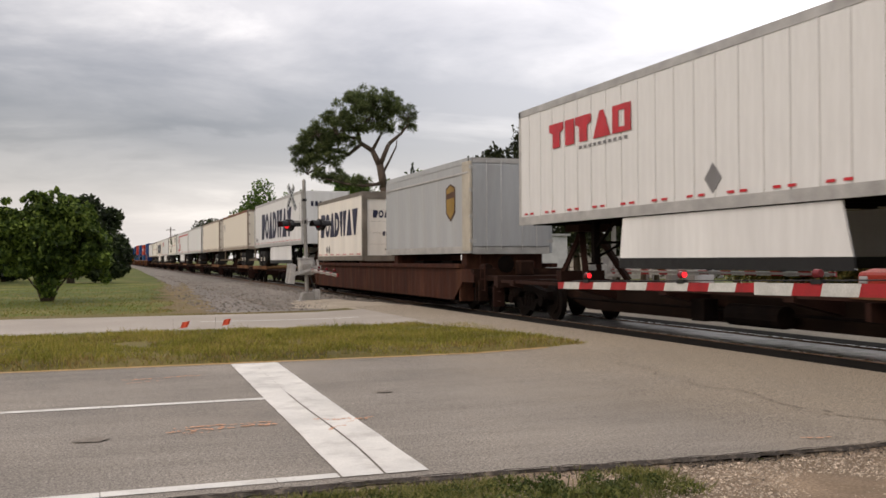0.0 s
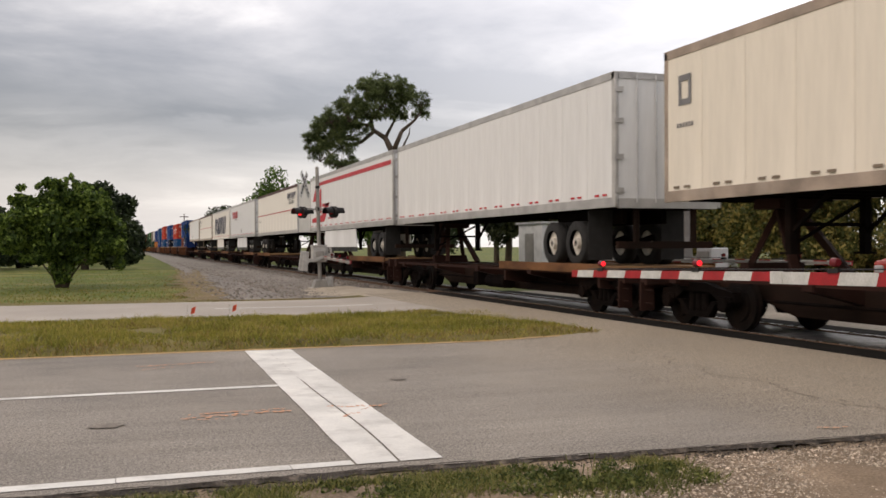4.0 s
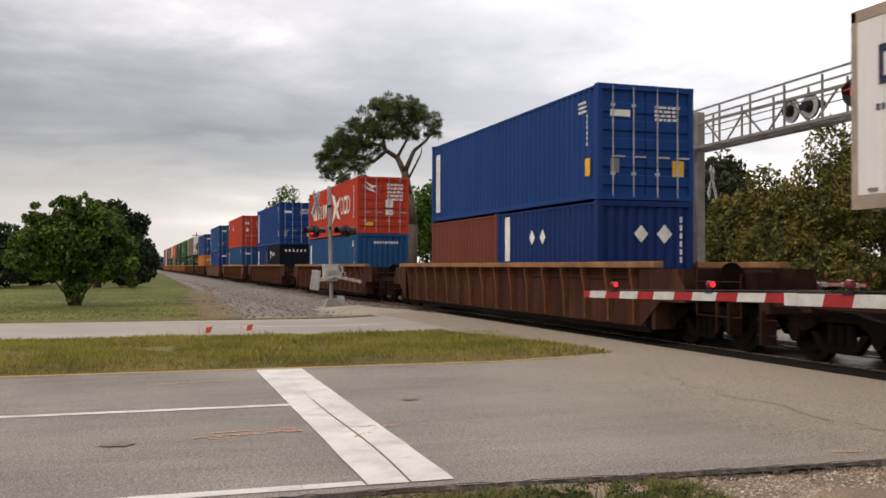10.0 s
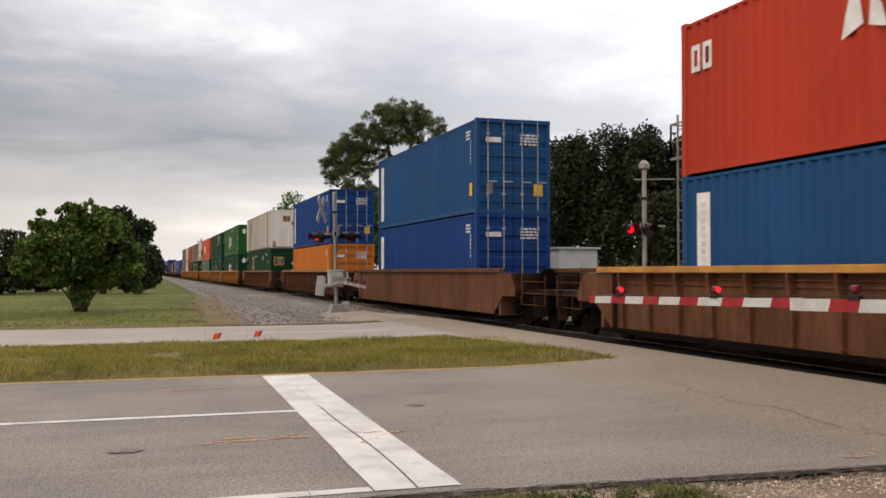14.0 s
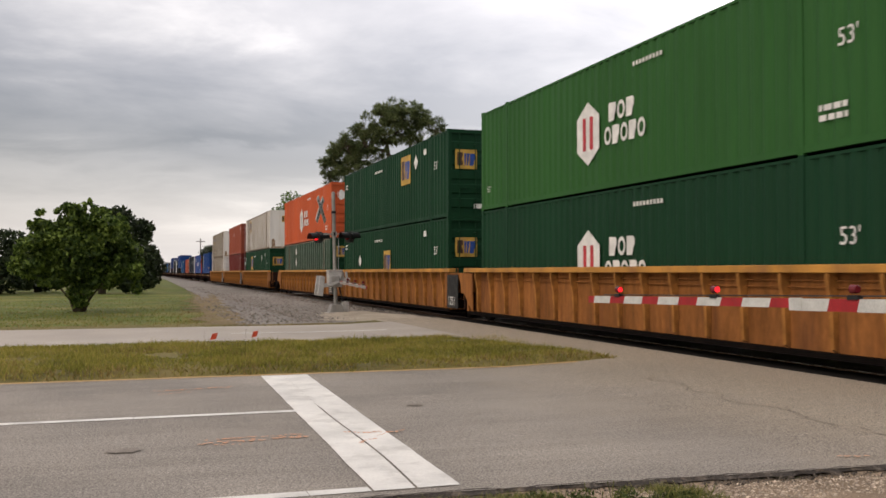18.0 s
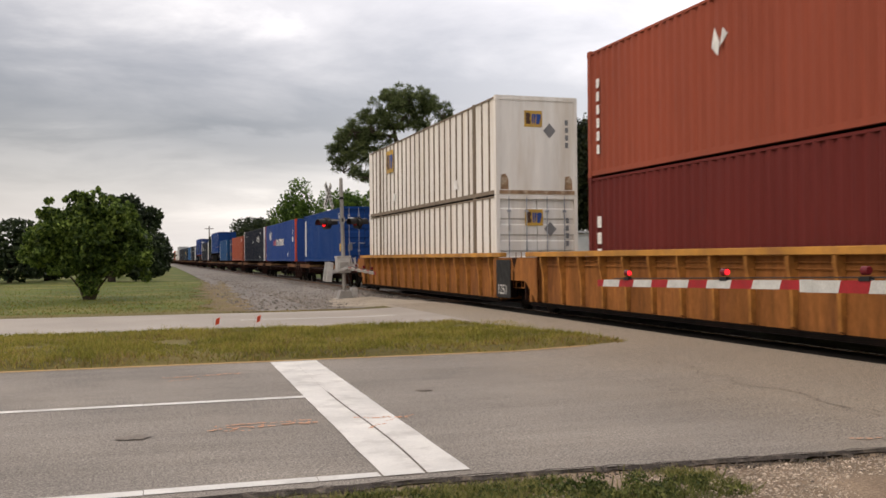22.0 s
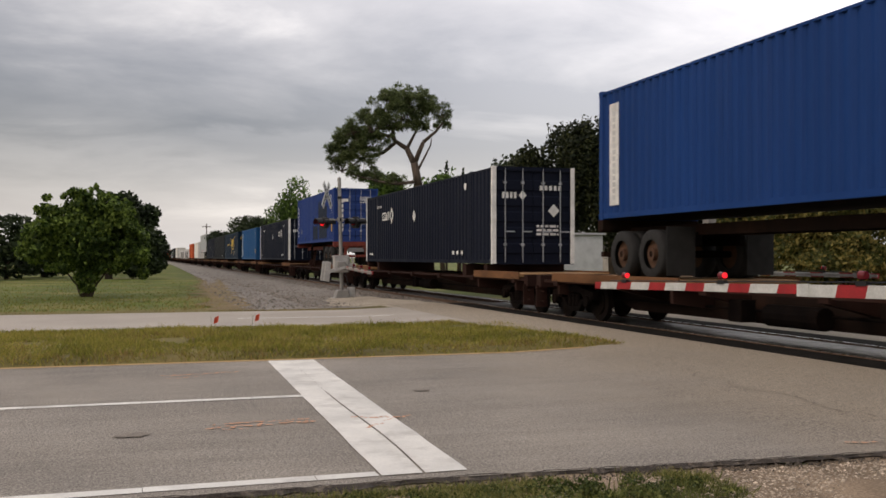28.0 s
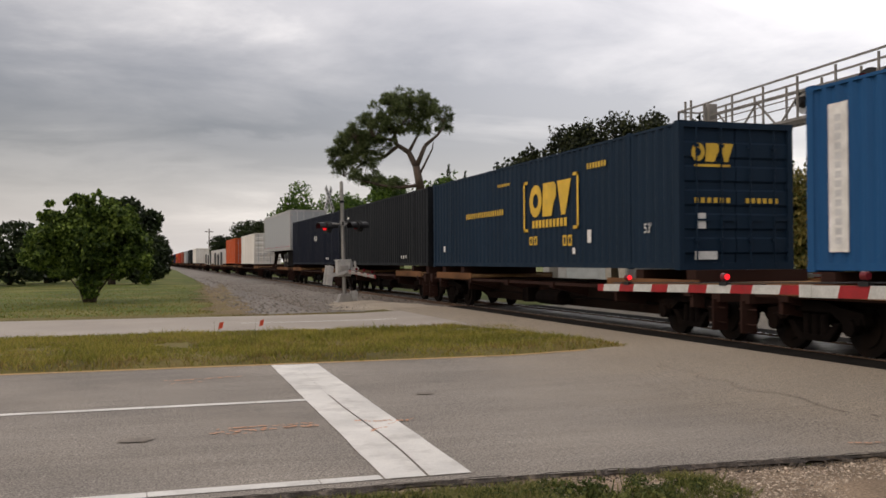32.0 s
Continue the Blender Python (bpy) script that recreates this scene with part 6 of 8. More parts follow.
        decal(c, "logo_line", word(8, text_u + 0.55, 1.75, 1.9, 0.2, 0.1, gap=0.5), GREY_MARK, L, 2.59, 2.42)
        decal(c, "code", word(10, 0.55, 0.95, 1.1, 0.1), GREY_MARK, L, 2.59, 2.42)
        if wh > 0:
            red_dot(c, 1.5, 2.2, 0.28, BLUE_MARK, L, 2.59, 2.42, "end")
            red_dot(c, 1.5, 2.58, 0.1, RED_MARK, L, 2.59, 2.42, "end")
            decal(c, "vent", rect(0.95, 0.35, 0.3, 0.3) + rect(1.7, 0.35, 0.35, 0.35), GREY_MARK, L, 2.59, 2.42, "end")
    spine(157.1, 174.7, "brown spine car carrying a white trailer", -1)
    spine(174.7, 192.1, "brown spine car carrying an ivory trailer", -1)
    c = trailer(183.35, L, TRAILER_IVORY, "ivory ribbed semi-trailer with large navy block lettering", -1, ribs=0.41, skirt=(-2.8, 3.3), trim=TRAILER_IVORY, rail_mat=STEEL_TRIM)
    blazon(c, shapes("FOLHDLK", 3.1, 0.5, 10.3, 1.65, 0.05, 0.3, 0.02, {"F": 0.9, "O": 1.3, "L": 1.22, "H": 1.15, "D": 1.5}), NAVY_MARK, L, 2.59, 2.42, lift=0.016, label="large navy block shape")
    decal(c, "end_logo", word(7, 0.45, 1.9, 1.7, 0.28), NAVY_MARK, L, 2.59, 2.42, "end")
    spine(192.1, 209.2, "brown spine car carrying an ivory trailer", -1)
    spine(209.2, 228.3, "brown spine car carrying a white trailer", -1)
    c = trailer(217.95, 16.2, TRAILER_WHITE, "white semi-trailer with rust-stained doors and a small outline emblem", -1, seam=0.61, trim=RUSTY_TRIM, reflect=SLOT,
                door_mat=body_paint("rust_stained_door", (0.52, 0.45, 0.33), (0.26, 0.15, 0.075), 1.4))
    decal(c, "emblem", ring(0.55, 1.7, 0.4, 0.55, 0.2), NAVY_MARK, 16.2, 2.59, 2.42)
    decal(c, "code", word(6, 0.5, 1.35, 0.6, 0.09), NAVY_MARK, 16.2, 2.59, 2.42)
    decal(c, "placard", diamond(5.4, 0.6, 0.27) + diamond(5.95, 0.6, 0.27), GREY_MARK, 16.2, 2.59, 2.42)


trailers()
ISO = 12.19
FADED_GOLD = paint("faded_gold", (0.5, 0.31, 0.06), 0.7, dark=0.6, scale=3, stain=(0.3, 0.2, 0.1), stain_amt=0.7, stain_scale=2)
LOW, MIDZ = 0.5, 3.405


def stacks():
    def single(s0, body, chord, what):
        return well_car(s0, 17.6, 23.4, body, chord, "ribbed well car carrying " + what, [-9.95, 9.95])
    # blue over a brown and a blue short box
    single(240.0, CAR_BROWN, CHORD_RUST, "stacked blue containers")
    c = container(236.95, 6.06, LOW, 2.59, BLUE_DEEP, "deep blue short container with white placards", lead="wavy")
    decal(c, "placard", diamond(2.45, 1.85, 0.2) + diamond(3.1, 1.85, 0.2) + rect(0.6, 1.25, 0.35, 1.2), WHITE_MARK, 6.06, 2.44, LOW)
    decal(c, "end_placard", diamond(1.1, 1.85, 0.2) + diamond(1.7, 1.85, 0.22) + column(6, 2.1, 1.2, 0.06, 1.1), WHITE_MARK, 6.06, 2.44, LOW, "end", lift=-0.02)
    c = container(243.05, 6.06, LOW, 2.59, BROWN, "plain red-brown corrugated short container", lead="wavy")
    c = container(240.0, ISO, 3.11, 2.59, BLUE, "blue corrugated container with ribbed double doors")
    iso_marks(c, ISO, 2.44, 3.11, 2.59, 3)
    single(263.5, CAR_BROWN, CHORD_RUST, "a red container on a blue one")
    c = container(263.5, ISO, LOW, 2.6, BLUE_PALE, "faded blue corrugated container", lead="wavy")
    iso_marks(c, ISO, 2.44, LOW, 2.6, 4, tab=False, end=False)
    decal(c, "end_code", word(9, 0.8, 2.15, 1.2, 0.1), WHITE_MARK, ISO, 2.44, LOW, "end", lift=-0.02)
    c = container(263.5, ISO, 3.12, 2.6, RED, "bright red container with white lettering blocks and a white wing emblem")
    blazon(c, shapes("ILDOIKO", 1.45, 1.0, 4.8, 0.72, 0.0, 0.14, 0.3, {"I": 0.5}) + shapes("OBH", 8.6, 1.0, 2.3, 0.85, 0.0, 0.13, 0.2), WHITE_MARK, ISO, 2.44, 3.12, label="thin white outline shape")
    decal(c, "wing_emblem", [[(6.35, 2.2), (7.2, 2.0), (7.65, 1.6), (7.1, 1.45), (6.8, 1.75)], [(7.1, 1.45), (7.65, 1.6), (8.6, 1.95), (8.1, 1.45), (7.5, 1.2)], [(6.5, 0.62), (7.1, 1.45), (7.5, 1.2), (7.2, 0.95)], [(7.5, 1.2), (7.9, 1.3), (8.5, 0.8), (7.8, 0.9)]], WHITE_MARK, ISO, 2.44, 3.12, label="white wing emblem")
    decal(c, "end_emblem", [[(0.35, 2.15), (0.75, 2.0), (0.95, 1.85), (0.5, 2.0)], [(0.4, 2.35), (0.7, 2.05), (0.95, 2.2), (0.7, 2.2)]], WHITE_MARK, ISO, 2.44, 3.12, "end", lift=-0.02)
    decal(c, "end_stencil", scribble(5, 1.42, 2.2, 0.75, 0.1, 7) + rect(1.35, 1.2, 0.35, 0.35) + rect(1.35, 0.85, 0.35, 0.25), WHITE_MARK, ISO, 2.44, 3.12, "end", lift=-0.025)
    decal(c, "end_sticker", rect(0.35, 0.35, 0.4, 0.16), YELLOW_MARK, ISO, 2.44, 3.12, "end", lift=-0.02)
    decal(c, "code_stencil", column(9, ISO - 0.75, 0.7, 0.12, 1.6), WHITE_MARK, ISO, 2.44, 3.12)
    car = single(287.1, CAR_BROWN, CHORD_RUST, "stacked blue containers")
    # faded spray-paint loops on the side
    for y, z, ry, rz, a0, a1 in ((5.6, 0.78, 0.4, 0.28, 0.6, 5.2), (4.7, 0.72, 0.35, 0.26, -1.2, 3.6), (3.7, 0.8, 0.5, 0.25, 0.2, 4.4)):
        s, vs = Shape(), []
        for i in range(25):
            a = a0 + (a1 - a0) * i / 24
            for k in (0.93, 1.07):
                vs.append((-1.354, y - ry * k * math.cos(a), z + rz * k * math.sin(a)))
        s.add(vs, [(2 * i, 2 * i + 2, 2 * i + 3, 2 * i + 1) for i in range(24)])
        part("spray_mark", s, paint("faded_spray", (0.3, 0.26, 0.24), 0.8, dark=0.6, scale=4, stain=(0.12, 0.06, 0.04), stain_amt=0.7), car)
    c = container(290.1, 6.06, LOW, 2.6, BLUE_DEEP, "deep blue short container", lead="wavy")
    iso_marks(c, 6.06, 2.44, LOW, 2.6, 8, tab=False, end=False, su=0.8, sw=0.6)
    c = container(284.1, 6.06, LOW, 2.6, NAVY, "navy short container with a white bird-like emblem", lead="wavy")
    decal(c, "emblem", [[(1.5, 1.6), (2.0, 1.75), (2.3, 2.2), (2.0, 2.1), (1.6, 2.2), (1.75, 1.9)]] + word(6, 2.5, 1.85, 1.4, 0.22), WHITE_MARK, 6.06, 2.44, LOW)
    decal(c, "end_code", word(6, 0.4, 2.1, 1.6, 0.17, gap=0.45), WHITE_MARK, 6.06, 2.44, LOW, "end", lift=-0.02)
    c = container(287.1, ISO, 3.12, 2.9, BLUE, "blue corrugated container with galvanised door rods")
    iso_marks(c, ISO, 2.44, 3.12, 2.9, 9, su=0.8, sw=0.6)
    single(310.6, CAR_TAN, CHORD_YELLOW, "a red container on a blue one")
    c = container(310.6, ISO, LOW, 2.9, BLUE_PALE, "faded blue container in the well")
    iso_marks(c, ISO, 2.44, LOW, 2.9, 10, tab=False)
    c = container(310.6, ISO, MIDZ, 2.88, RED, "red container with white emblem blocks and hazard placards on its doors")
    decal(c, "logo", ring(0.35, 1.9, 0.28, 0.5, 0.3) + ring(0.72, 1.9, 0.28, 0.5, 0.3), WHITE_MARK, ISO, 2.44, MIDZ)
    decal(c, "emblem", [[(4.3, 1.6), (4.75, 1.75), (4.6, 2.5), (4.4, 2.0)], [(4.85, 1.7), (5.2, 1.6), (5.1, 1.95), (4.9, 2.15)]], WHITE_MARK, ISO, 2.44, MIDZ)
    decal(c, "end_logo", word(3, 0.3, 2.05, 0.42, 0.24) + diamond(0.5, 1.55, 0.2) + scribble(5, 1.4, 2.3, 0.75, 0.08, 12) + diamond(1.55, 2.0, 0.19), WHITE_MARK, ISO, 2.44, MIDZ, "end", lift=-0.02)
    decal(c, "sticker", rect(ISO - 0.62, 0.45, 0.24, 0.45), YELLOW_MARK, ISO, 2.44, MIDZ)
    decal(c, "end_sticker", rect(1.88, 0.75, 0.32, 0.42), YELLOW_MARK, ISO, 2.44, MIDZ, "end", lift=-0.02)
    decal(c, "code_stencil", column(8, ISO - 0.6, 1.0, 0.07, 1.3), WHITE_MARK, ISO, 2.44, MIDZ)
    well_car(334.2, 17.2, 23.4, CAR_TAN, CAR_TAN, "smooth-sided tan well car carrying stacked blue containers", [-9.95, 9.95], ribbed=False)
    for k, zb, m in ((13, LOW, BLUE), (14, MIDZ, BLUE_PALE)):
        c = container(334.2, ISO, zb, 2.9, m, "blue container with a white vertical strip, stacked")
        iso_marks(c, ISO, 2.44, zb, 2.9, k)
    single(357.1, CAR_BROWN, CHORD_RUST, "a blue container on an orange one")
    c = container(357.1, ISO, LOW, 2.6, ORANGE_YEL, "yellow-orange container in the well")
    iso_marks(c, ISO, 2.44, LOW, 2.6, 15, stripe=False, tab=False)
    c = container(357.1, ISO, 3.12, 2.9, BLUE, "blue container stacked on an orange one")
    iso_marks(c, ISO, 2.44, 3.12, 2.9, 16)
    L, W = 16.15, 2.59

    def gold_mark(c, u, zb, v=1.6, s=1.0, face="side", lift=0.006):
        decal(c, "emblem", rect(u, v, 0.95 * s, 0.8 * s), FADED_GOLD, L, W, zb, face, lift, "square gold emblem")
        blazon(c, shapes("E", u + 0.08 * s, v + 0.14 * s, 0.3 * s, 0.54 * s, 0.0, 0.3), BROWN_MARK, L, W, zb, face, lift + 0.004)
        blazon(c, shapes("DF", u + 0.36 * s, v + 0.14 * s, 0.52 * s, 0.5 * s, 0.05, 0.3), BLUE_MARK, L, W, zb, face, lift + 0.004)

    def posted_green(s0, zb, u=4.25, v=1.3, size=1.4):
        c = container(s0, L, zb, 2.9, GREEN, "dark green long domestic container with a square gold emblem", "dom", W=W)
        gold_mark(c, u, zb, v, size)
        decal(c, "stencil", word(12, 6.2, 2.35, 1.3, 0.1) + diamond(12.4 if u > 9 else 3.4 if u > 7 else 11.5, 2.2 if u < 7 or u > 9 else 1.6, 0.28) + scribble(2, 0.3, 2.3, 0.5, 0.08, int(s0)) + rect(13.4, 2.35, 0.3, 0.2), WHITE_MARK, L, W, zb)
        number_on(c, "53'", 0.38, WHITE_MARK, L, W, zb, 14.6, 1.7)
        gold_mark(c, 0.25, zb, 1.6, 0.8, "end", -0.02)
        decal(c, "end_stencil", diamond(1.75, 1.75, 0.24) + scribble(3, 1.6, 1.2, 0.7, 0.1, int(s0) + 1) + rect(0.9, 0.3, 0.5, 0.15), WHITE_MARK, L, W, zb, "end", -0.02)
        return c

    def posted_white(s0, zb, lead="plain"):
        c = container(s0, L, zb, 2.9, DIRTY_WHITE, "dirty white long container with outside posts and faded gold emblem", "post", lead=lead, W=W, castings=False)
        if lead == "plain":
            gold_mark(c, 3.2, zb, 1.7, 1.15)
        gold_mark(c, 0.9, zb, 2.0, 0.6, "end", -0.012)
        decal(c, "end_stencil", diamond(1.7, 1.9, 0.22) + column(4, 2.2, 1.4, 0.1, 0.9), GREY_MARK, L, W, zb, "end", -0.01)
        decal(c, "plate", rect(12.2, 0.4, 0.4, 0.3) + rect(4.3, 0.5, 0.3, 0.3), WHITE_MARK, L, W, zb)
        # rusty sill and corner patches
        RUST = paint("rust_patch", (0.3, 0.19, 0.11), 0.85, dark=0.5, scale=5, stain=(0.55, 0.48, 0.38), stain_amt=0.9, stain_scale=4)
        part("rusty_sill", Shape().box(-W / 2 + 0.1, W / 2 - 0.1, -L / 2 - 0.006, -L / 2 + 0.02, zb + 0.015, zb + 0.13), RUST, c)
        wear = random.Random(int(s0 + zb))
        for x in (-W / 2 + 0.14, W / 2 - 0.42):
            q = Shape()
            w, h = wear.uniform(0.2, 0.28), wear.uniform(0.3, 0.6)
            q.add([(x, -L / 2 + 0.016, zb + 0.15), (x + w, -L / 2 + 0.016, zb + 0.15), (x + w * 0.95, -L / 2 + 0.016, zb + 0.15 + h * 0.7), (x + w * 0.6, -L / 2 + 0.016, zb + 0.15 + h), (x + 0.02, -L / 2 + 0.016, zb + 0.15 + h * 0.9)], [(0, 1, 2, 3, 4)])
            part("rust_patch", q, RUST, c)
        return c

    def striped_box(s0, zb, mat):
        c = container(s0, L, zb, 2.9, mat, "long domestic container with a white hexagon emblem and white lettering blocks", "dom", W=W)
        decal(c, "hexagon", [[(6.4, 0.95), (6.95, 0.6), (7.5, 0.95), (7.5, 1.7), (6.95, 2.05), (6.4, 1.7)]], WHITE_MARK, L, W, zb, label="white hexagon")
        decal(c, "hexagon_bar", rect(6.7, 0.95, 0.16, 0.75) + rect(7.05, 0.95, 0.16, 0.75), RED_MARK if mat is not ORANGE else GREY_MARK, L, W, zb, lift=0.01)
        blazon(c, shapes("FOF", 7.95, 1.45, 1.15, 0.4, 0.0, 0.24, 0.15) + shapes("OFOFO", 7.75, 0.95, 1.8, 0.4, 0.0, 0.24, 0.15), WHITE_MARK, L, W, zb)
        decal(c, "code_stencil", word(9, 9.0, 2.45, 1.2, 0.09), WHITE_MARK, L, W, zb)
        number_on(c, "53'", 0.38, WHITE_MARK, L, W, zb, 15.0, 1.5)
        number_on(c, "53'", 0.25, WHITE_MARK, L, W, zb, 0.5, 0.5)
        decal(c, "end_hexagon", [[(0.35, 2.1), (0.55, 1.98), (0.75, 2.1), (0.75, 2.4), (0.55, 2.52), (0.35, 2.4)]] + word(5, 1.0, 2.2, 0.9, 0.2) + rect(1.1, 0.6, 0.6, 0.3), WHITE_MARK, L, W, zb, "end", -0.02)
        decal(c, "code_stencil", scribble(2, 14.6, 0.6, 0.6, 0.09, int(s0)), WHITE_MARK, L, W, zb)
        return c
    single(381.5, CAR_TAN, CHORD_RUST, "a white container on a green one")
    posted_green(381.5, LOW)
    posted_white(381.5, MIDZ)
    # three linked wells, twice
    for s0, tr, num in ((405.3, [-9.9, 9.7], ""), (424.6, [9.75], "1251"), (444.1, [9.9], "1251"), (467.7, [-9.9, 9.65], ""), (487.1, [9.9], "1251"), (506.9, [9.9], "1251")):
        well_car(s0, 17.5, 19.5, CAR_YELLOW, CHORD_YELLOW, "weathered yellow linked well car with ribbed sides", tr, number=num)
    striped_box(405.3, LOW, GREEN)
    striped_box(405.3, MIDZ, GREEN_LIGHT)
    posted_green(424.6, LOW, 7.7, 1.05, 1.15)
    posted_green(424.6, MIDZ, 10.4, 1.5, 1.35)
    c = container(444.1, L, LOW, 2.9, GREEN, "green long container with pale outside posts and a gold emblem", "post", W=W, post_mat=paint("pale_post", (0.2, 0.24, 0.2), 0.6, dark=0.7))
    decal(c, "stencil", diamond(5.0, 1.7, 0.28) + rect(4.8, 2.2, 0.4, 0.35), WHITE_MARK, L, W, LOW)
    gold_mark(c, 0.3, LOW, 1.9, 0.7, "end", -0.02)
    striped_box(444.1, MIDZ, ORANGE)
    posted_green(467.7, LOW)
    posted_white(467.7, MIDZ)
    for zb, m, k in ((LOW, RED_DARK, 21), (MIDZ, BRICK, 22)):
        c = container(486.9, ISO, zb, 2.9, m, "red-brown corrugated container, stacked, with white door markings")
        iso_marks(c, ISO, 2.44, zb, 2.9, k, stripe=False, tab=False, end=False)
        decal(c, "logo", column(6, 0.45, 0.5, 0.14, 1.8) if k == 22 else column(3, 0.45, 1.0, 0.2, 1.1), WHITE_MARK, ISO, 2.44, zb)
        decal(c, "end_stencil", (diamond(0.75, 2.3, 0.2) + diamond(0.75, 1.85, 0.2) if k == 22 else word(3, 0.4, 1.75, 0.65, 0.3)) + scribble(4, 1.4, 2.35, 0.75, 0.09, k), WHITE_MARK, ISO, 2.44, zb, "end", lift=-0.02)
        decal(c, "end_sticker", rect(1.85, 0.7, 0.3, 0.36), YELLOW_MARK, ISO, 2.44, zb, "end", lift=-0.02)
        if k == 22:
            decal(c, "emblem", [[(5.05, 1.95), (5.25, 1.75), (5.3, 2.0), (5.15, 2.3)], [(5.3, 1.9), (5.55, 2.1), (5.4, 2.25)]], WHITE_MARK, ISO, 2.44, zb)
    posted_white(506.9, LOW, "doors")
    posted_white(506.9, MIDZ)


stacks()


def flats():
    zb, H = 1.4, 2.88
    L, W = 16.15, 2.59
    for a, b in ((519.2, 535.6), (535.6, 553.9), (553.9, 572.2), (572.2, 589.2), (589.2, 606.0), (624.8, 648.0), (666.2, 686.1), (686.1, 702.2), (702.2, 720.5), (720.5, 737.0), (737.0, 753.8),
                 (772.0, 793.5), (793.5, 812.0), (812, 831), (831, 852), (852, 875), (875, 897), (897, 920), (920, 942), (942, 963), (963, 985), (985, 1005), (1005, 1030), (1030, 1052), (1052, 1075), (1075, 1100)):
        spine(a, b, "dark brown spine car carrying a container" if not 811 < a < 870 else "dark brown empty spine car", 0)
    c = container(527.75, ISO, zb, H, BLUE, "bright blue corrugated container with galvanised door rods on a spine car")
    iso_marks(c, ISO, 2.44, zb, H, 30)
    VIOLET_BODY = body_paint("container_violet_blue", (0.016, 0.047, 0.18))
    c = container(545.25, L, zb, H, VIOLET_BODY, "violet-blue long domestic container with orange corner posts", "dom", lead="plain", W=W, post_mat=paint("orange_post", (0.5, 0.065, 0.022), 0.6))
    decal(c, "diamond_emblem", diamond(2.9, 2.0, 0.36), WHITE_MARK, L, W, zb)
    decal(c, "line_pattern", sum([rect(3.08, 1.66 + k * 0.066, 0.72 + 0.05 * k, 0.022) for k in range(11)], []), WHITE_MARK, L, W, zb)
    blazon(c, shapes("FLOIB", 5.05, 1.2, 1.5, 0.42, 0.0, 0.24, 0.15, {"I": 0.5}), RED_MARK, L, W, zb, label="red shape")
    blazon(c, shapes("OTLOKTFLIB", 6.55, 1.15, 4.2, 0.5, 0.0, 0.24, 0.12, {"I": 0.5}), WHITE_MARK, L, W, zb, label="white shape")
    number_on(c, "53", 0.5, WHITE_MARK, L, W, zb, 14.8, 1.85)
    number_on(c, "53", 0.6, WHITE_MARK, L, W, zb, 1.3, 1.8, "end", -0.012)
    decal(c, "end_plate", rect(1.5, 1.35, 0.6, 0.3), WHITE_MARK, L, W, zb, "end", -0.012)
    decal(c, "plate", rect(14.85, 1.35, 0.45, 0.35) + rect(12.6, 0.35, 0.3, 0.3) + rect(0.5, 0.3, 0.25, 0.25), WHITE_MARK, L, W, zb)
    for s0, seed in ((562.6, 31), (636.05, 32), (675.95, 33)):
        c = container(s0, L, zb, H, NAVY, "navy long container with white door posts and white diamond emblem", "dom", W=W)
        for x in (-W / 2 + 0.04, W / 2 - 0.04):
            for y in (-L / 2 + 0.015, L / 2 - 0.05):
                part("door_post", Shape().box(x - 0.065, x + 0.065, y - 0.035, y + 0.07, zb + 0.02, zb + H), WHITE_MARK, c, "white painted door post")
        u = 10.95 if seed != 32 else 2.95
        blazon(c, shapes("BBLD", u - 0.05, 1.75, 1.2, 0.34, 0.05, 0.2, 0.12), WHITE_MARK, L, W, zb)
        decal(c, "diamond_emblem", [[(u + 1.2, 1.92), (u + 1.5, 1.57), (u + 1.8, 1.92), (u + 1.5, 2.27)]], WHITE_MARK, L, W, zb)
        decal(c, "diamond_core", [[(u + 1.35, 1.92), (u + 1.5, 1.75), (u + 1.65, 1.92), (u + 1.5, 2.09)]], NAVY, L, W, zb, lift=0.012)
        decal(c, "stencil", diamond(7.8, 1.75, 0.24) + word(6, 2.0, 2.3, 0.8, 0.1) + word(3, 12.4, 0.3, 1.3, 0.12, gap=0.4) + word(3, 0.6, 0.3, 0.7, 0.1) + rect(13.6, 2.35, 0.2, 0.2), WHITE_MARK, L, W, zb)
        decal(c, "end_logo", word(4, 0.3, 1.95, 0.5, 0.18) + diamond(0.95, 2.04, 0.14) + word(5, 1.5, 2.2, 0.75, 0.14) + diamond(1.95, 1.6, 0.2) + scribble(3, 1.4, 1.1, 0.7, 0.07, seed), WHITE_MARK, L, W, zb, "end", lift=-0.02)
    c = container(579.95, ISO, zb, 2.6, BRICK, "faded brick-red corrugated container on a spine car", lead="wavy")
    iso_marks(c, ISO, 2.44, zb, 2.6, 34, stripe=False, end=False)
    decal(c, "end_logo", word(3, 0.3, 1.95, 0.8, 0.35), WHITE_MARK, ISO, 2.44, zb, "end", lift=-0.02)
    c = container(598.5, ISO, zb, 2.6, BLUE_PALE, "faded blue corrugated container on a spine car")
    iso_marks(c, ISO, 2.44, zb, 2.6, 35)
    spine(606.0, 624.8, "brown spine car carrying a container on a chassis", 1)
    c = container(614.5, 13.72, 2.45, H, BLUE, "blue long container raised on a road chassis", lead="wavy")
    iso_marks(c, 13.72, 2.44, 2.45, H, 36, end=False)
    decal(c, "end_sticker", rect(1.0, 0.3, 0.24, 0.5) + rect(1.9, 0.3, 0.25, 0.5), YELLOW_MARK, 13.72, 2.44, 2.45, "end", lift=-0.02)
    chassis(614.5, 13.9, 1, SHADED_STEEL)
    spine(648.0, 666.2, "rusty brown spine car carrying a container on a red chassis", -1)
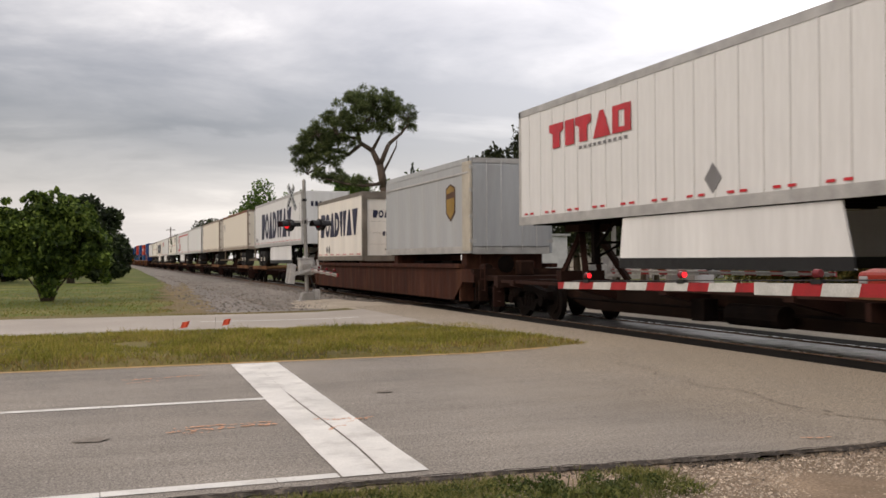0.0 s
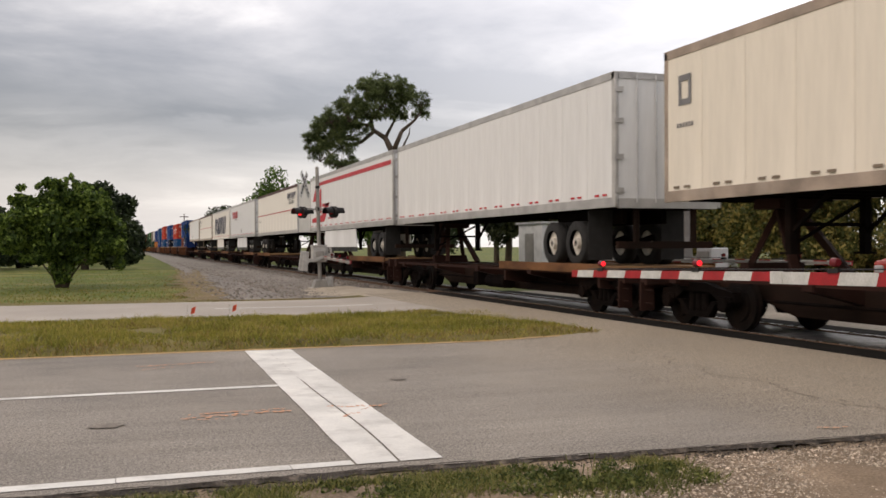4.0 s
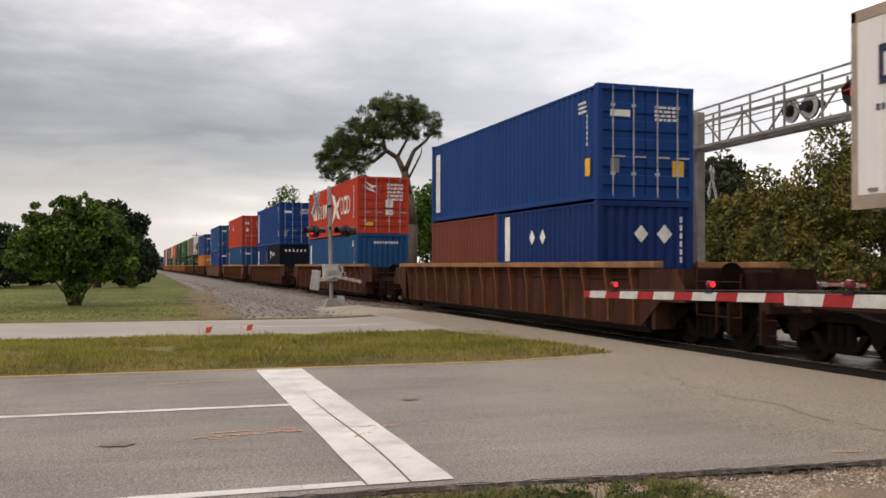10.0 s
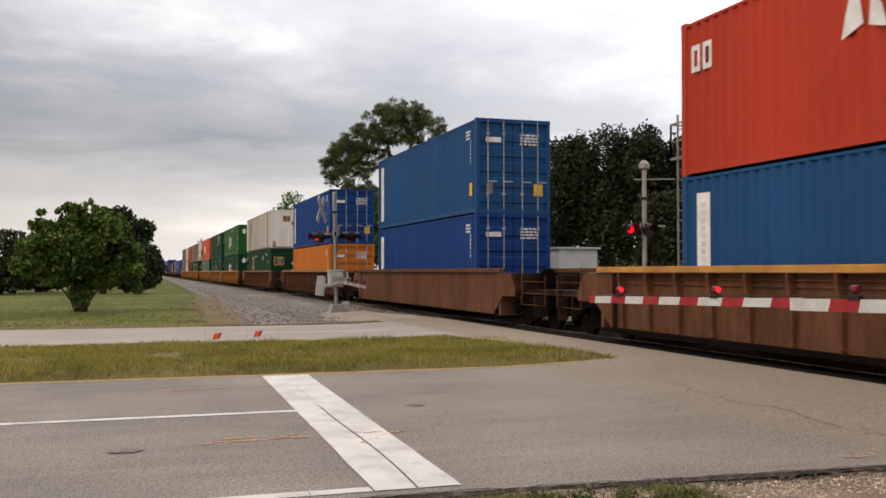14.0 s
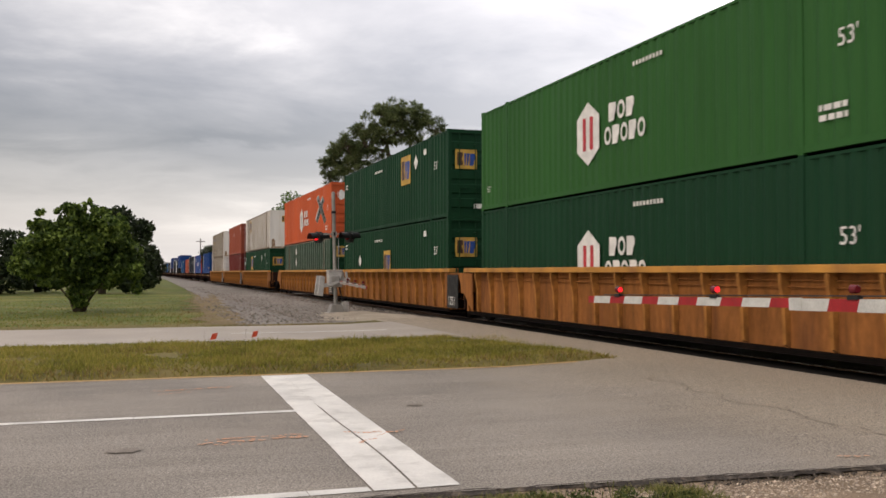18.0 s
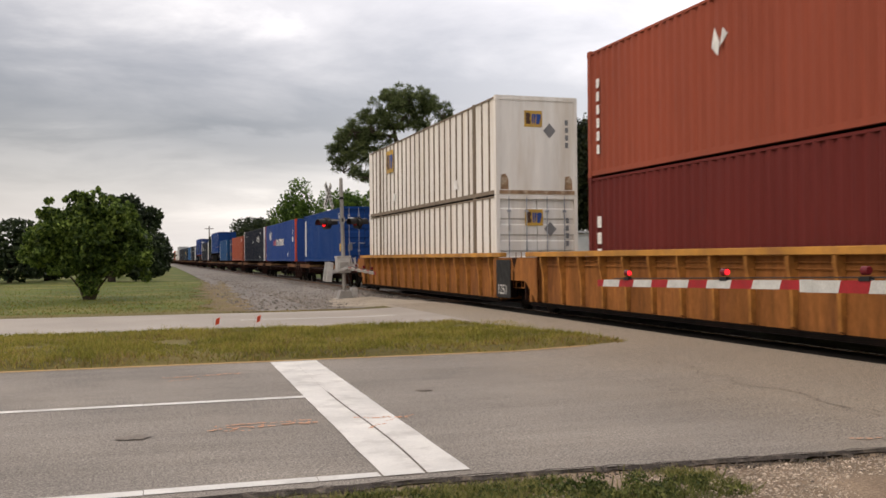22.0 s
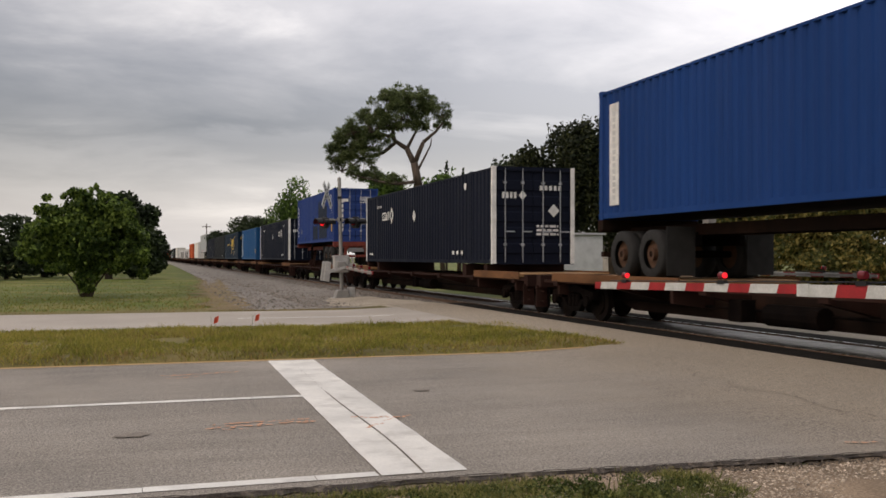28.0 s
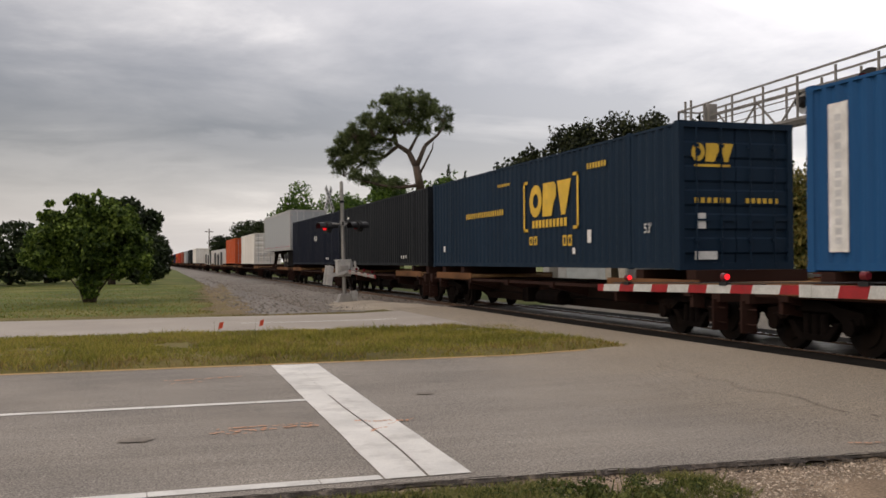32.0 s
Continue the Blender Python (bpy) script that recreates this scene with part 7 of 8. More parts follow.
    VIOLET = body_paint("container_faded_violet_blue", (0.017, 0.042, 0.165), (0.03, 0.045, 0.08), 0.7)
    c = container(658.45, ISO, 2.45, H, VIOLET, "patched violet-blue container raised on a red road chassis")
    iso_marks(c, ISO, 2.44, 2.45, H, 37, stripe=False)
    OVERPAINT = paint("blue_patch", (0.014, 0.024, 0.045), 0.75, dark=0.6, scale=3)
    OVERPAINT_BLUE = paint("navy_patch", (0.012, 0.028, 0.085), 0.7, dark=0.6, scale=3)
    for k, q in enumerate(((5.75, 7.35, 0.2, 1.05), (7.75, 10.2, 0.22, 2.05))):
        painted_patch(c, *q, OVERPAINT, ISO, 2.44, 2.45, 5 + k)
    for k, q in enumerate(((2.75, 3.2, 0.16, 0.5), (4.75, 5.0, 1.65, 2.05), (7.45, 8.5, 2.0, 2.45), (7.42, 7.8, 1.4, 2.1))):
        painted_patch(c, *q, OVERPAINT_BLUE, ISO, 2.44, 2.45, 15 + k)
    decal(c, "sticker", rect(1.62, 0.62, 0.22, 0.3, 0.3), GREY_MARK, ISO, 2.44, 2.45)
    decal(c, "upright_stencil", column(8, 0.43, 0.45, 0.17, 2.0), WHITE_MARK, ISO, 2.44, 2.45)
    decal(c, "end_upright_stencil", column(7, 0.3, 0.55, 0.24, 1.8), WHITE_MARK, ISO, 2.44, 2.45, "end", lift=-0.02)
    chassis(658.45, 12.3, -1, CHASSIS_RED)
    c = container(694.3, ISO, zb, H, BLUE_SKY, "sky-blue corrugated container on a spine car", lead="wavy")
    iso_marks(c, ISO, 2.44, zb, H, 38, end=False)
    decal(c, "end_code", word(9, 0.5, 2.45, 1.5, 0.12, gap=0.4), WHITE_MARK, ISO, 2.44, zb, "end", lift=-0.02)
    c = container(712.05, L, zb, H, DULL_NAVY, "dull navy long domestic container with gold block lettering in brackets", "dom", W=W)
    blazon(c, shapes("OFK", 8.75, 1.32, 2.6, 0.85, 0.06, 0.33, 0.06), GOLD_MARK, L, W, zb, label="gold block shape")
    decal(c, "slogan", word(10, 8.95, 1.04, 2.2, 0.2, gap=0.1), GOLD_MARK, L, W, zb)
    decal(c, "bracket", rect(8.35, 0.95, 0.1, 1.35) + rect(8.35, 0.95, 0.3, 0.08) + rect(8.35, 2.22, 0.3, 0.08) + rect(11.65, 0.95, 0.1, 1.35) + rect(11.45, 0.95, 0.3, 0.08) + rect(11.45, 2.22, 0.3, 0.08)
          + ring(8.75, 0.6, 0.22, 0.22) + ring(9.05, 0.6, 0.22, 0.22) + ring(10.85, 0.55, 0.22, 0.26) + ring(11.15, 0.55, 0.22, 0.26), GOLD_MARK, L, W, zb)
    decal(c, "slogan", word(18, 3.6, 1.5, 3.3, 0.16, gap=0.3) + word(7, 12.2, 2.3, 1.0, 0.13) + word(8, 6.4, 2.3, 1.0, 0.08), GOLD_MARK, L, W, zb)
    decal(c, "stencil", rect(1.2, 0.5, 0.2, 0.2) + rect(12.2, 0.6, 0.2, 0.3) + rect(11.4, 0.35, 0.15, 0.15), WHITE_MARK, L, W, zb)
    number_on(c, "53'", 0.28, WHITE_MARK, L, W, zb, 14.8, 0.75)
    blazon(c, shapes("OFK", 0.28, 2.1, 0.95, 0.36, 0.05, 0.33, 0.06), GOLD_MARK, L, W, zb, "end", lift=-0.02)
    decal(c, "end_logo", rect(0.35, 2.0, 0.8, 0.05) + word(6, 0.35, 1.3, 0.85, 0.1) + word(6, 1.5, 1.3, 0.8, 0.1), GOLD_MARK, L, W, zb, "end", lift=-0.02)
    decal(c, "end_plate", rect(0.35, 0.2, 0.5, 0.16) + rect(0.4, 0.8, 0.2, 0.3), WHITE_MARK, L, W, zb, "end", lift=-0.02)
    c = container(728.9, L, zb, H, BLACKISH, "charcoal long domestic container", "dom", W=W)
    decal(c, "stencil", word(3, 12.4, 0.3, 1.0, 0.12, gap=0.4) + rect(2.0, 2.3, 0.5, 0.1), WHITE_MARK, L, W, zb)
    c = container(745.2, L, zb, H, NAVY, "navy long domestic container", "dom", W=W)
    decal(c, "stencil", word(4, 8.6, 1.4, 1.0, 0.3) + word(3, 12.4, 0.3, 1.0, 0.12, gap=0.4), WHITE_MARK, L, W, zb)
    spine(753.8, 772.0, "brown spine car carrying a grey trailer", -1)
    trailer(761.9, 14.7, GREY_BODY, "pale grey semi-trailer raised on a spine car", -1)
    far = ((783.8, DIRTY_WHITE, "cream"), (803.2, ORANGE, "orange"), (886, DIRTY_WHITE, "white"), (908.5, BLACKISH, "black"), (931, GREY_BODY, "grey"), (952.5, BRICK, "brick-red"), (974, RED, "red"),
           (995, ORANGE, "orange"), (1017, BLUE, "blue"), (1041, BRICK, "brown"), (1063, BLUE, "blue"), (1087, ORANGE, "orange"))
    for s0, m, word_ in far:
        container(s0, ISO, zb, H, m, word_ + " corrugated container far back in the train")
    # machines on two cars
    for s0 in (822, 843):
        root = tagged(new("machine_load"), "dark machine frames with pale end posts carried on a car", "freight load")
        for k, y in enumerate((-5.5, 0, 5.5)):
            part("machine", Shape().box(-1.2, 1.2, y - 2.2, y + 2.2, 1.2, 2.9 - 0.2 * (k % 2)), BLACKISH, root)
        p = Shape()
        for y in (-8, -2.75, 2.75, 8):
            p.box(-1.3, 1.3, y - 0.1, y + 0.1, 1.2, 3.3)
        part("end_post", p, DIRTY_WHITE, root)
        MOVING.append((root, s0))


flats()


# ---------------------------------------------------------------- crossing signals
def flasher(parent, at, turn, lit, visor=True, r=0.3):
    """A round flasher with a black backboard, hood and lens; it faces -y of its own, turned by turn degrees."""
    s = Shape().disc((0, 0.03, 0), 1, r, 0.03, 24)
    b = part("backboard", s, BLACK, parent, at=at)
    b.rotation_euler = (0, 0, radians(turn))
    part("lamp_housing", Shape().tube((0, 0.03, 0), (0, 0.24, 0), 0.17, 0.12, 16), BLACK, b)
    part("lens", Shape().disc((0, -0.005, 0), 1, 0.12, 0.05, 20), LAMP_RED if lit else LAMP_DIM, b, "lit red lens" if lit else "dark red lens")
    if visor:
        h = Shape()
        n = 12
        vs, fs = [], []
        for i in range(n + 1):
            a = math.pi * (i / n) * 1.2 - 0.1 * math.pi
            c, sn = math.cos(a), math.sin(a)
            vs += [(0.17 * c, 0, 0.17 * sn), (0.17 * c, -0.3, 0.17 * sn), (0.178 * c, -0.3, 0.178 * sn), (0.178 * c, 0, 0.178 * sn)]
        for i in range(n):
            for k in range(4):
                fs.append((4 * i + k, 4 * i + (k + 1) % 4, 4 * i + 4 + (k + 1) % 4, 4 * i + 4 + k))
        h.add(vs, fs)
        part("hood", h, BLACK, b)
    return b


def crossbuck(parent, at, turn, w=1.2):
    root = part("crossbuck", Shape().box(-0.04, 0.04, 0.0, 0.04, -0.04, 0.04), GALV, parent, at=at)
    root.rotation_euler = (0, 0, radians(turn))
    for k in (1, -1):
        b = part("blade", softened(Shape().box(-w / 2, w / 2, -0.012, 0.012, -0.115, 0.115), 0.004), GATE_WHITE, root, "white crossbuck blade with dark bars")
        b.rotation_euler = (0, radians(50 * k), 0)
        b.location = (0, -0.03 * k, 0)
        t = Shape()
        for i in range(6):
            x = -w / 2 + 0.12 + i * (w - 0.2) / 6
            t.box(x, x + 0.1, -0.016, -0.0125, -0.05, 0.05)
        part("lettering_bar", t, BLACK, b)


def signal_mast(at, label, height, lamps, buck=True, lean=0.0, bell=False, gate_works=True, facing=0):
    root = tagged(new("crossing_signal"), label, "crossing signal")
    root.location = at
    root.rotation_euler = (0, radians(lean), 0)
    part("base", softened(Shape().prism([(-0.3, 0), (0.3, 0), (0.2, 0.32), (-0.2, 0.32)], 1, -0.25, 0.25), 0.02), ALU, root)
    part("anchor", Shape().box(-0.4, 0.4, -0.4, 0.4, -0.1, 0.02), CONCRETE, root)
    part("pole", Shape().tube((0, 0, 0.3), (0, 0, height), 0.075, 0.07, 14), ALU, root, smooth=False)
    part("cap", Shape().tube((0, 0, height), (0, 0, height + 0.06), 0.08, 0.02, 12), ALU, root)
    part("pole_band", Shape().tube((0, 0, 2.98), (0, 0, 3.12), 0.1, 0.1, 14), BLACK, root)
    part("pole_band", Shape().tube((0, 0, 3.85), (0, 0, 3.95), 0.09, 0.09, 14), BLACK, root)
    arm = part("lamp_arm", Shape().bar((-0.75, 0, 3.05), (0.75, 0, 3.05), 0.05, 0.05).box(-0.09, 0.09, -0.09, 0.09, 2.95, 3.15), ALU, root)
    for x, turn, lit in lamps:
        flasher(root, (x, -0.1 if abs(turn) < 90 else 0.1, 2.93), turn, lit, r=0.23)
    if buck:
        crossbuck(root, (-0.53, -0.12, 4.0), 58)
    if gate_works:
        box = part("gate_mechanism", softened(Shape().box(-0.3, 0.24, -0.26, 0.18, 1.0, 1.62), 0.03), PALE_CASE, root, "pale silver gate mechanism box")
        part("lid", softened(Shape().box(-0.32, 0.26, -0.28, 0.2, 1.6, 1.66), 0.01), PALE_CASE, box)
        part("clamp", Shape().box(-0.13, 0.13, 0.1, 0.24, 1.1, 1.5), ALU, box)
        part("motor_cover", softened(Shape().box(-0.2, 0.12, -0.33, -0.26, 1.1, 1.42), 0.02), ALU, box)
        for y in (-0.36, 0.3):
            # rocking arm with its stack of weights hanging at the back
            a = part("counterweight_arm", Shape().bar((-0.6, y, 1.02), (0.5, y, 1.3), 0.04, 0.1), PALE_CASE, root)
            part("counterweight", softened(Shape().prism([(-0.78, 0.7), (-0.56, 0.66), (-0.46, 1.4), (-0.66, 1.46)], 1, y - 0.05, y + 0.05), 0.012), PALE_CASE, a)
            part("arm_bracket", Shape().bar((0.42, y, 1.06), (0.36, y, 1.58), 0.05, 0.08), PALE_CASE, a)
        part("arm_adapter", Shape().bar((0.46, -0.36, 1.2), (0.46, 0.3, 1.2), 0.06, 0.1), ALU, root)
        part("junction_box", softened(Shape().box(0.24, 0.5, -0.14, 0.14, 0.02, 0.42), 0.02), PALE_CASE, root)
        part("conduit", Shape().tube((0.3, 0, 0.42), (0.12, -0.08, 1.0), 0.025, n=6), BLACK, root)
    if bell:
        part("bell", Shape().tube((0, 0, height), (0, 0, height + 0.14), 0.17, 0.17, 14).tube((0, 0, height + 0.14), (0, 0, height + 0.26), 0.17, 0.06, 14), ALU, root)
        part("bell_arm", Shape().bar((-0.35, 0, height - 0.35), (1.1, 0, height - 0.3), 0.04, 0.04), ALU, root)
    return root


def gate_arm(name, tip, root_end, label, lamps, h=0.107):
    """A striped gate arm from its tip to its pivot end."""
    g = tagged(new(name), label, "crossing gate")
    p, q = Vector(tip), Vector(root_end)
    L = (q - p).length
    d = (q - p).normalized()
    g.location = p
    g.rotation_mode = "QUATERNION"
    g.rotation_quaternion = d.to_track_quat("Y", "Z")
    joint = 5.05
    y, k = 0.0, 0
    first = 0.2
    while y < L:
        e = min(y + (first if y == 0 else 0.53 if k % 2 else 0.44), L)
        thick = h if y < joint else h * 1.25
        dz = 0 if y < joint else -0.015
        sl = -0.022
        s = Shape()
        s.prism([(y + (sl if y else 0), -thick / 2 + dz), (e + sl, -thick / 2 + dz), (e - sl, thick / 2 + dz), (y - (sl if y else 0), thick / 2 + dz)], 0, -0.02, 0.02)
        part("stripe_board", s, GATE_WHITE if k % 2 else GATE_RED, g)
        y, k = e, k + 1
    part("arm_rod", Shape().box(-0.05, -0.021, 0, L, -0.03, 0.03), ALU, g)
    part("splice_plate", Shape().box(0.0, 0.026, joint - 0.1, joint + 0.1, -0.08, 0.06), GATE_WHITE, g)
    for y, lit in lamps:
        b = part("lamp_base", Shape().box(-0.03, 0.03, y - 0.06, y + 0.06, h / 2, h / 2 + 0.04), BLACK, g)
        part("lamp", softened(Shape().tube((0, y - 0.04, h / 2 + 0.1), (0, y + 0.05, h / 2 + 0.1), 0.052, 0.045, 12), 0.008), LAMP_DIM, b, "dark red gate lamp")
        part("lamp_clip", Shape().box(-0.035, 0.035, y - 0.075, y + 0.075, h / 2 - 0.01, h / 2 + 0.035), BLACK, b)
        if lit:
            part("lens", Shape().disc((0, y + 0.054, h / 2 + 0.1), 1, 0.036, 0.012, 14), GATE_LAMP, b, "lit red lens")
    part("lamp_wire", Shape().tube((0, 0.5, h / 2 + 0.02), (0, L, h / 2 + 0.04), 0.008, n=5), BLACK, g)
    return g


def cantilever():
    """Overhead truss with flashers on a stout mast beyond the rails."""
    c = tagged(new("cantilever_signal"), "galvanised cantilever truss with walkway, rails and overhead flashers", "crossing signal")
    c.location = (15.6, 23.9, 0.05)
    H = 6.05
    m = Shape().box(-0.05, 0.24, -0.15, 0.15, 0.0, H)
    part("mast", softened(m, 0.03), TRUSS, c)
    part("mast_rib", Shape().box(-0.08, -0.05, -0.05, 0.05, 0.0, H - 0.1), TRUSS, c)
    part("mast_base", Shape().box(-0.5, 0.5, -0.45, 0.45, -0.1, 0.12), CONCRETE, c)
    lad = Shape()
    for y in (0.32, 0.62):
        lad.bar((-0.35, y, 0.8), (-0.35, y, H + 0.15), 0.05, 0.05)
    part("ladder", lad, TRUSS, c)
    rung = Shape().tube((-0.35, 0.32, 0), (-0.35, 0.62, 0), 0.013, n=6).mesh("rung", TRUSS)
    for i in range(17):
        part("rung", rung, None, c, at=(0, 0, 0.95 + i * 0.3))
    y1 = -11.5
    z0, z1 = 4.92, 5.95
    up = lambda y: 0.05 * (-y) / 4
    w = Shape()
    for x in (-0.35, 0.35):
        w.bar((x, 1.0, z0), (x, y1, z0 + up(y1)), 0.05, 0.07)
    part("lower_chord", w, TRUSS, c)
    d = Shape()
    y = 0.9
    while y > y1:
        d.box(-0.32, 0.32, y - 0.1, y, z0 + up(y) + 0.03, z0 + up(y) + 0.05)
        y -= 0.2
    part("walkway", d, TRUSS, c)
    for x in (-0.36, 0.36):
        r = Shape()
        r.bar((x, 1.0, z1), (x, y1, z1 + up(y1) + 0.12), 0.045, 0.045)
        r.bar((x, 0.95, z0 + 0.5), (x, y1, z0 + 0.5 + up(y1) + 0.05), 0.025, 0.025)
        part("handrail", r, TRUSS, c)
        for i in range(10):
            y = 0.98 - i * 1.35
            if y > y1:
                part("rail_post", Shape().bar((x, y, z0 + up(y)), (x, y, z1 + up(y) * 1.3), 0.045, 0.045), TRUSS, c)
    t = Shape()
    t.bar((0, -0.2, z1 - 0.25), (0, y1, z1 - 0.3 + up(y1)), 0.07, 0.07)
    for i in range(6):
        y = -0.5 - i * 1.8
        t.bar((0, y, z1 - 0.25 + up(y)), (0, y - 0.9, z0 + up(y)), 0.04, 0.04)
        t.bar((0, y - 0.9, z0 + up(y)), (0, y - 1.8, z1 - 0.25 + up(y)), 0.04, 0.04)
    part("truss_web", t, TRUSS, c)
    e = Shape()
    for x in (-0.36, 0.36):
        e.bar((x, 0.98, z0), (x, 0.98, z1), 0.045, 0.045)
    e.bar((-0.36, 0.98, z1), (0.36, 0.98, z1), 0.045, 0.045)
    part("end_rail", e, TRUSS, c)
    # pair facing away shows pale backs, the next pair shows its red lamps to the road
    for y, turn, lit in ((-4.15, 90, False), (-4.85, 90, False)):
        b = flasher(c, (0.1, y, z0 + 0.48 + up(y)), turn, lit)
        part("pale_back", Shape().disc((0, 0.06, 0), 1, 0.29, 0.03, 20), GALV, b)
    for y, turn, lit in ((-6.55, -70, True), (-7.35, -70, False)):
        flasher(c, (-0.1, y, z0 + 0.5 + up(y)), turn, lit, r=0.34)
    crossbuck(c, (0.5, -0.1, 4.0), 42, 1.1)


def signals():
    signal_mast((7.45, 36.4, 0.02), "silver crossing signal with a red flasher pair, crossbuck and gate works", 4.65,
                [(-0.72, -68, True), (0.5, -68, False), (-0.5, 112, False), (0.72, 112, False)], lean=-1.4)
    # its lowered gate arm across the far carriageway
    gate_arm("crossing_gate", (7.6, 31.9, 1.06), (7.55, 36.1, 1.2), "red and white gate arm lowered across the far carriageway", [(0.5, True), (1.7, True), (2.9, False)])
    signal_mast((15.2, 26.4, 0.0), "grey crossing signal pole with bell and red flashers beyond the rails", 4.85, [(-0.55, 0, True), (0.1, 0, False)], buck=False, bell=True, gate_works=True)
    gate_arm("crossing_gate", (7.0, 13.88, 1.161), (7.0, 2.75, 1.37), "long red and white striped crossing gate arm with red lamps, lowered", [(0.97, True), (3.49, True), (5.95, False)])
    # the gate of the other approach, beyond the rails
    gate_arm("crossing_gate", (14.9, 16.4, 1.22), (14.95, 26.1, 1.2), "red and white gate arm lowered beyond the rails", [(1.7, True), (4.6, True)])
    # the near gate's own mast, out of view past the arm's end
    signal_mast((7.15, 2.6, 0.0), "silver crossing signal mast holding the near gate arm", 3.95, [(-0.62, -20, True), (0.62, -20, False)])
    cantilever()
    # equipment house and cabinets beyond the track
    h = tagged(new("signal_house"), "pale grey metal equipment house beyond the track", "equipment house")
    h.location = (17.5, 37.0, -0.05)
    part("body", softened(Shape().box(-0.9, 0.9, -1.2, 1.2, 0.1, 2.6), 0.03), paint("pale_grey_metal", (0.55, 0.56, 0.56), 0.5, dark=0.85), h)
    part("roof", Shape().box(-1.0, 1.0, -1.3, 1.3, 2.6, 2.68), GALV, h)
    part("door", Shape().box(-0.93, -0.902, -0.4, 0.45, 0.2, 2.2), ALU, h)
    part("plinth", Shape().box(-0.95, 0.95, -1.25, 1.25, 0, 0.1), CONCRETE, h)
    c = tagged(new("signal_cabinet"), "silver relay cabinet on the grass beyond the rails", "cabinet")
    c.location = (15.9, 22.9, 0.0)
    part("body", softened(Shape().box(-0.3, 0.3, -0.35, 0.35, 0.1, 1.55), 0.03), GALV, c)
    part("door", Shape().box(-0.325, -0.302, -0.28, 0.28, 0.25, 1.45), ALU, c)
    # pale low wall of a far building among the trees
    b = tagged(new("low_building"), "low pale building half hidden by the trees", "building")
    b.location = (40, 66, 0)
    part("wall", Shape().box(-6, 6, -3, 3, 0, 2.3), paint("pale_stucco", (0.45, 0.43, 0.4), 0.9), b)
    part("roof", Shape().prism([(-6.4, 2.3), (6.4, 2.3), (5.0, 3.3), (-5.0, 3.3)], 1, -3.4, 3.4), paint("grey_shingle", (0.14, 0.13, 0.125), 0.9), b)
    for x in (-4, -1, 2.5):
        part("window", Shape().box(x, x + 1.1, -3.03, -3.0, 0.9, 1.9), BLACK, b)
    # power pole down the line
    u = tagged(new("utility_pole"), "thin wooden utility pole far down the line", "utility pole")
    u.location = (13.2, 205, 0)
    part("pole", Shape().tube((0, 0, 0), (0, 0, 8.6), 0.14, 0.1, 8), BARK, u)
    part("crossarm", Shape().box(-0.9, 0.9, -0.06, 0.06, 7.9, 8.05), BARK, u)


signals()
FLAGS = []


def pin_flags():
    for k, (x, y) in enumerate(((1.12, 16.6), (1.86, 17.0))):
        f = tagged(new("marker_flag"), "small orange utility marker flag on a wire pin in the grass", "marker flag", "marker flags")
        f.location = (x, y, 0.1)
        part("pin", Shape().tube((0, 0, -0.1), (0.01, 0, 0.5), 0.0018, n=4), DARK_STEEL, f)
        s = Shape()
        n = 5
        vs = []
        for i in range(n + 1):
            u = 0.115 * i / n
            w = 0.018 * math.sin(i * 1.5) * i / n
            k = 0.06 * (i / n)
            vs += [(u, w, 0.37 + k), (u, w, 0.48 + k), (u, w + 0.002, 0.37 + k), (u, w + 0.002, 0.48 + k)]
        fs = []
        for i in range(n):
            o = 4 * i
            fs += [(o, o + 4, o + 5, o + 1), (o + 2, o + 3, o + 7, o + 6), (o, o + 2, o + 6, o + 4), (o + 1, o + 5, o + 7, o + 3)]
        s.add(vs, fs)
        c = part("flag", s, paint("flag_orange", (0.8, 0.1, 0.045), 0.6, bump=0), f, "bright orange flag")
        FLAGS.append((c, k))


pin_flags()


# ---------------------------------------------------------------- plants
def limb(s, pts, r0, r1, n=7):
    for i in range(len(pts) - 1):
        k0, k1 = i / (len(pts) - 1), (i + 1) / (len(pts) - 1)
        s.tube(pts[i], pts[i + 1], r0 + (r1 - r0) * k0, r0 + (r1 - r0) * k1, n)


def tree(label, at, turn, trunk_pts, r0, limbs, clumps, leaf, n, mat, seed, name="tree", flat=0.0, soft=False):
    root = tagged(new(name), label, "tree" if name != "shrub" else "shrub")
    root.location = at
    root.rotation_euler = (0, 0, radians(turn))
    s = Shape()
    limb(s, trunk_pts, r0, r0 * 0.55)
    part("trunk", s, BARK, root, smooth=True)
    for pts, ra, rb in limbs:
        part("limb", (lambda q: (limb(q, pts, ra, rb, 6), q)[1])(Shape()), BARK, root, smooth=True)
    crown("crown", clumps, leaf, n, mat, root, seed, flat, soft)
    return root


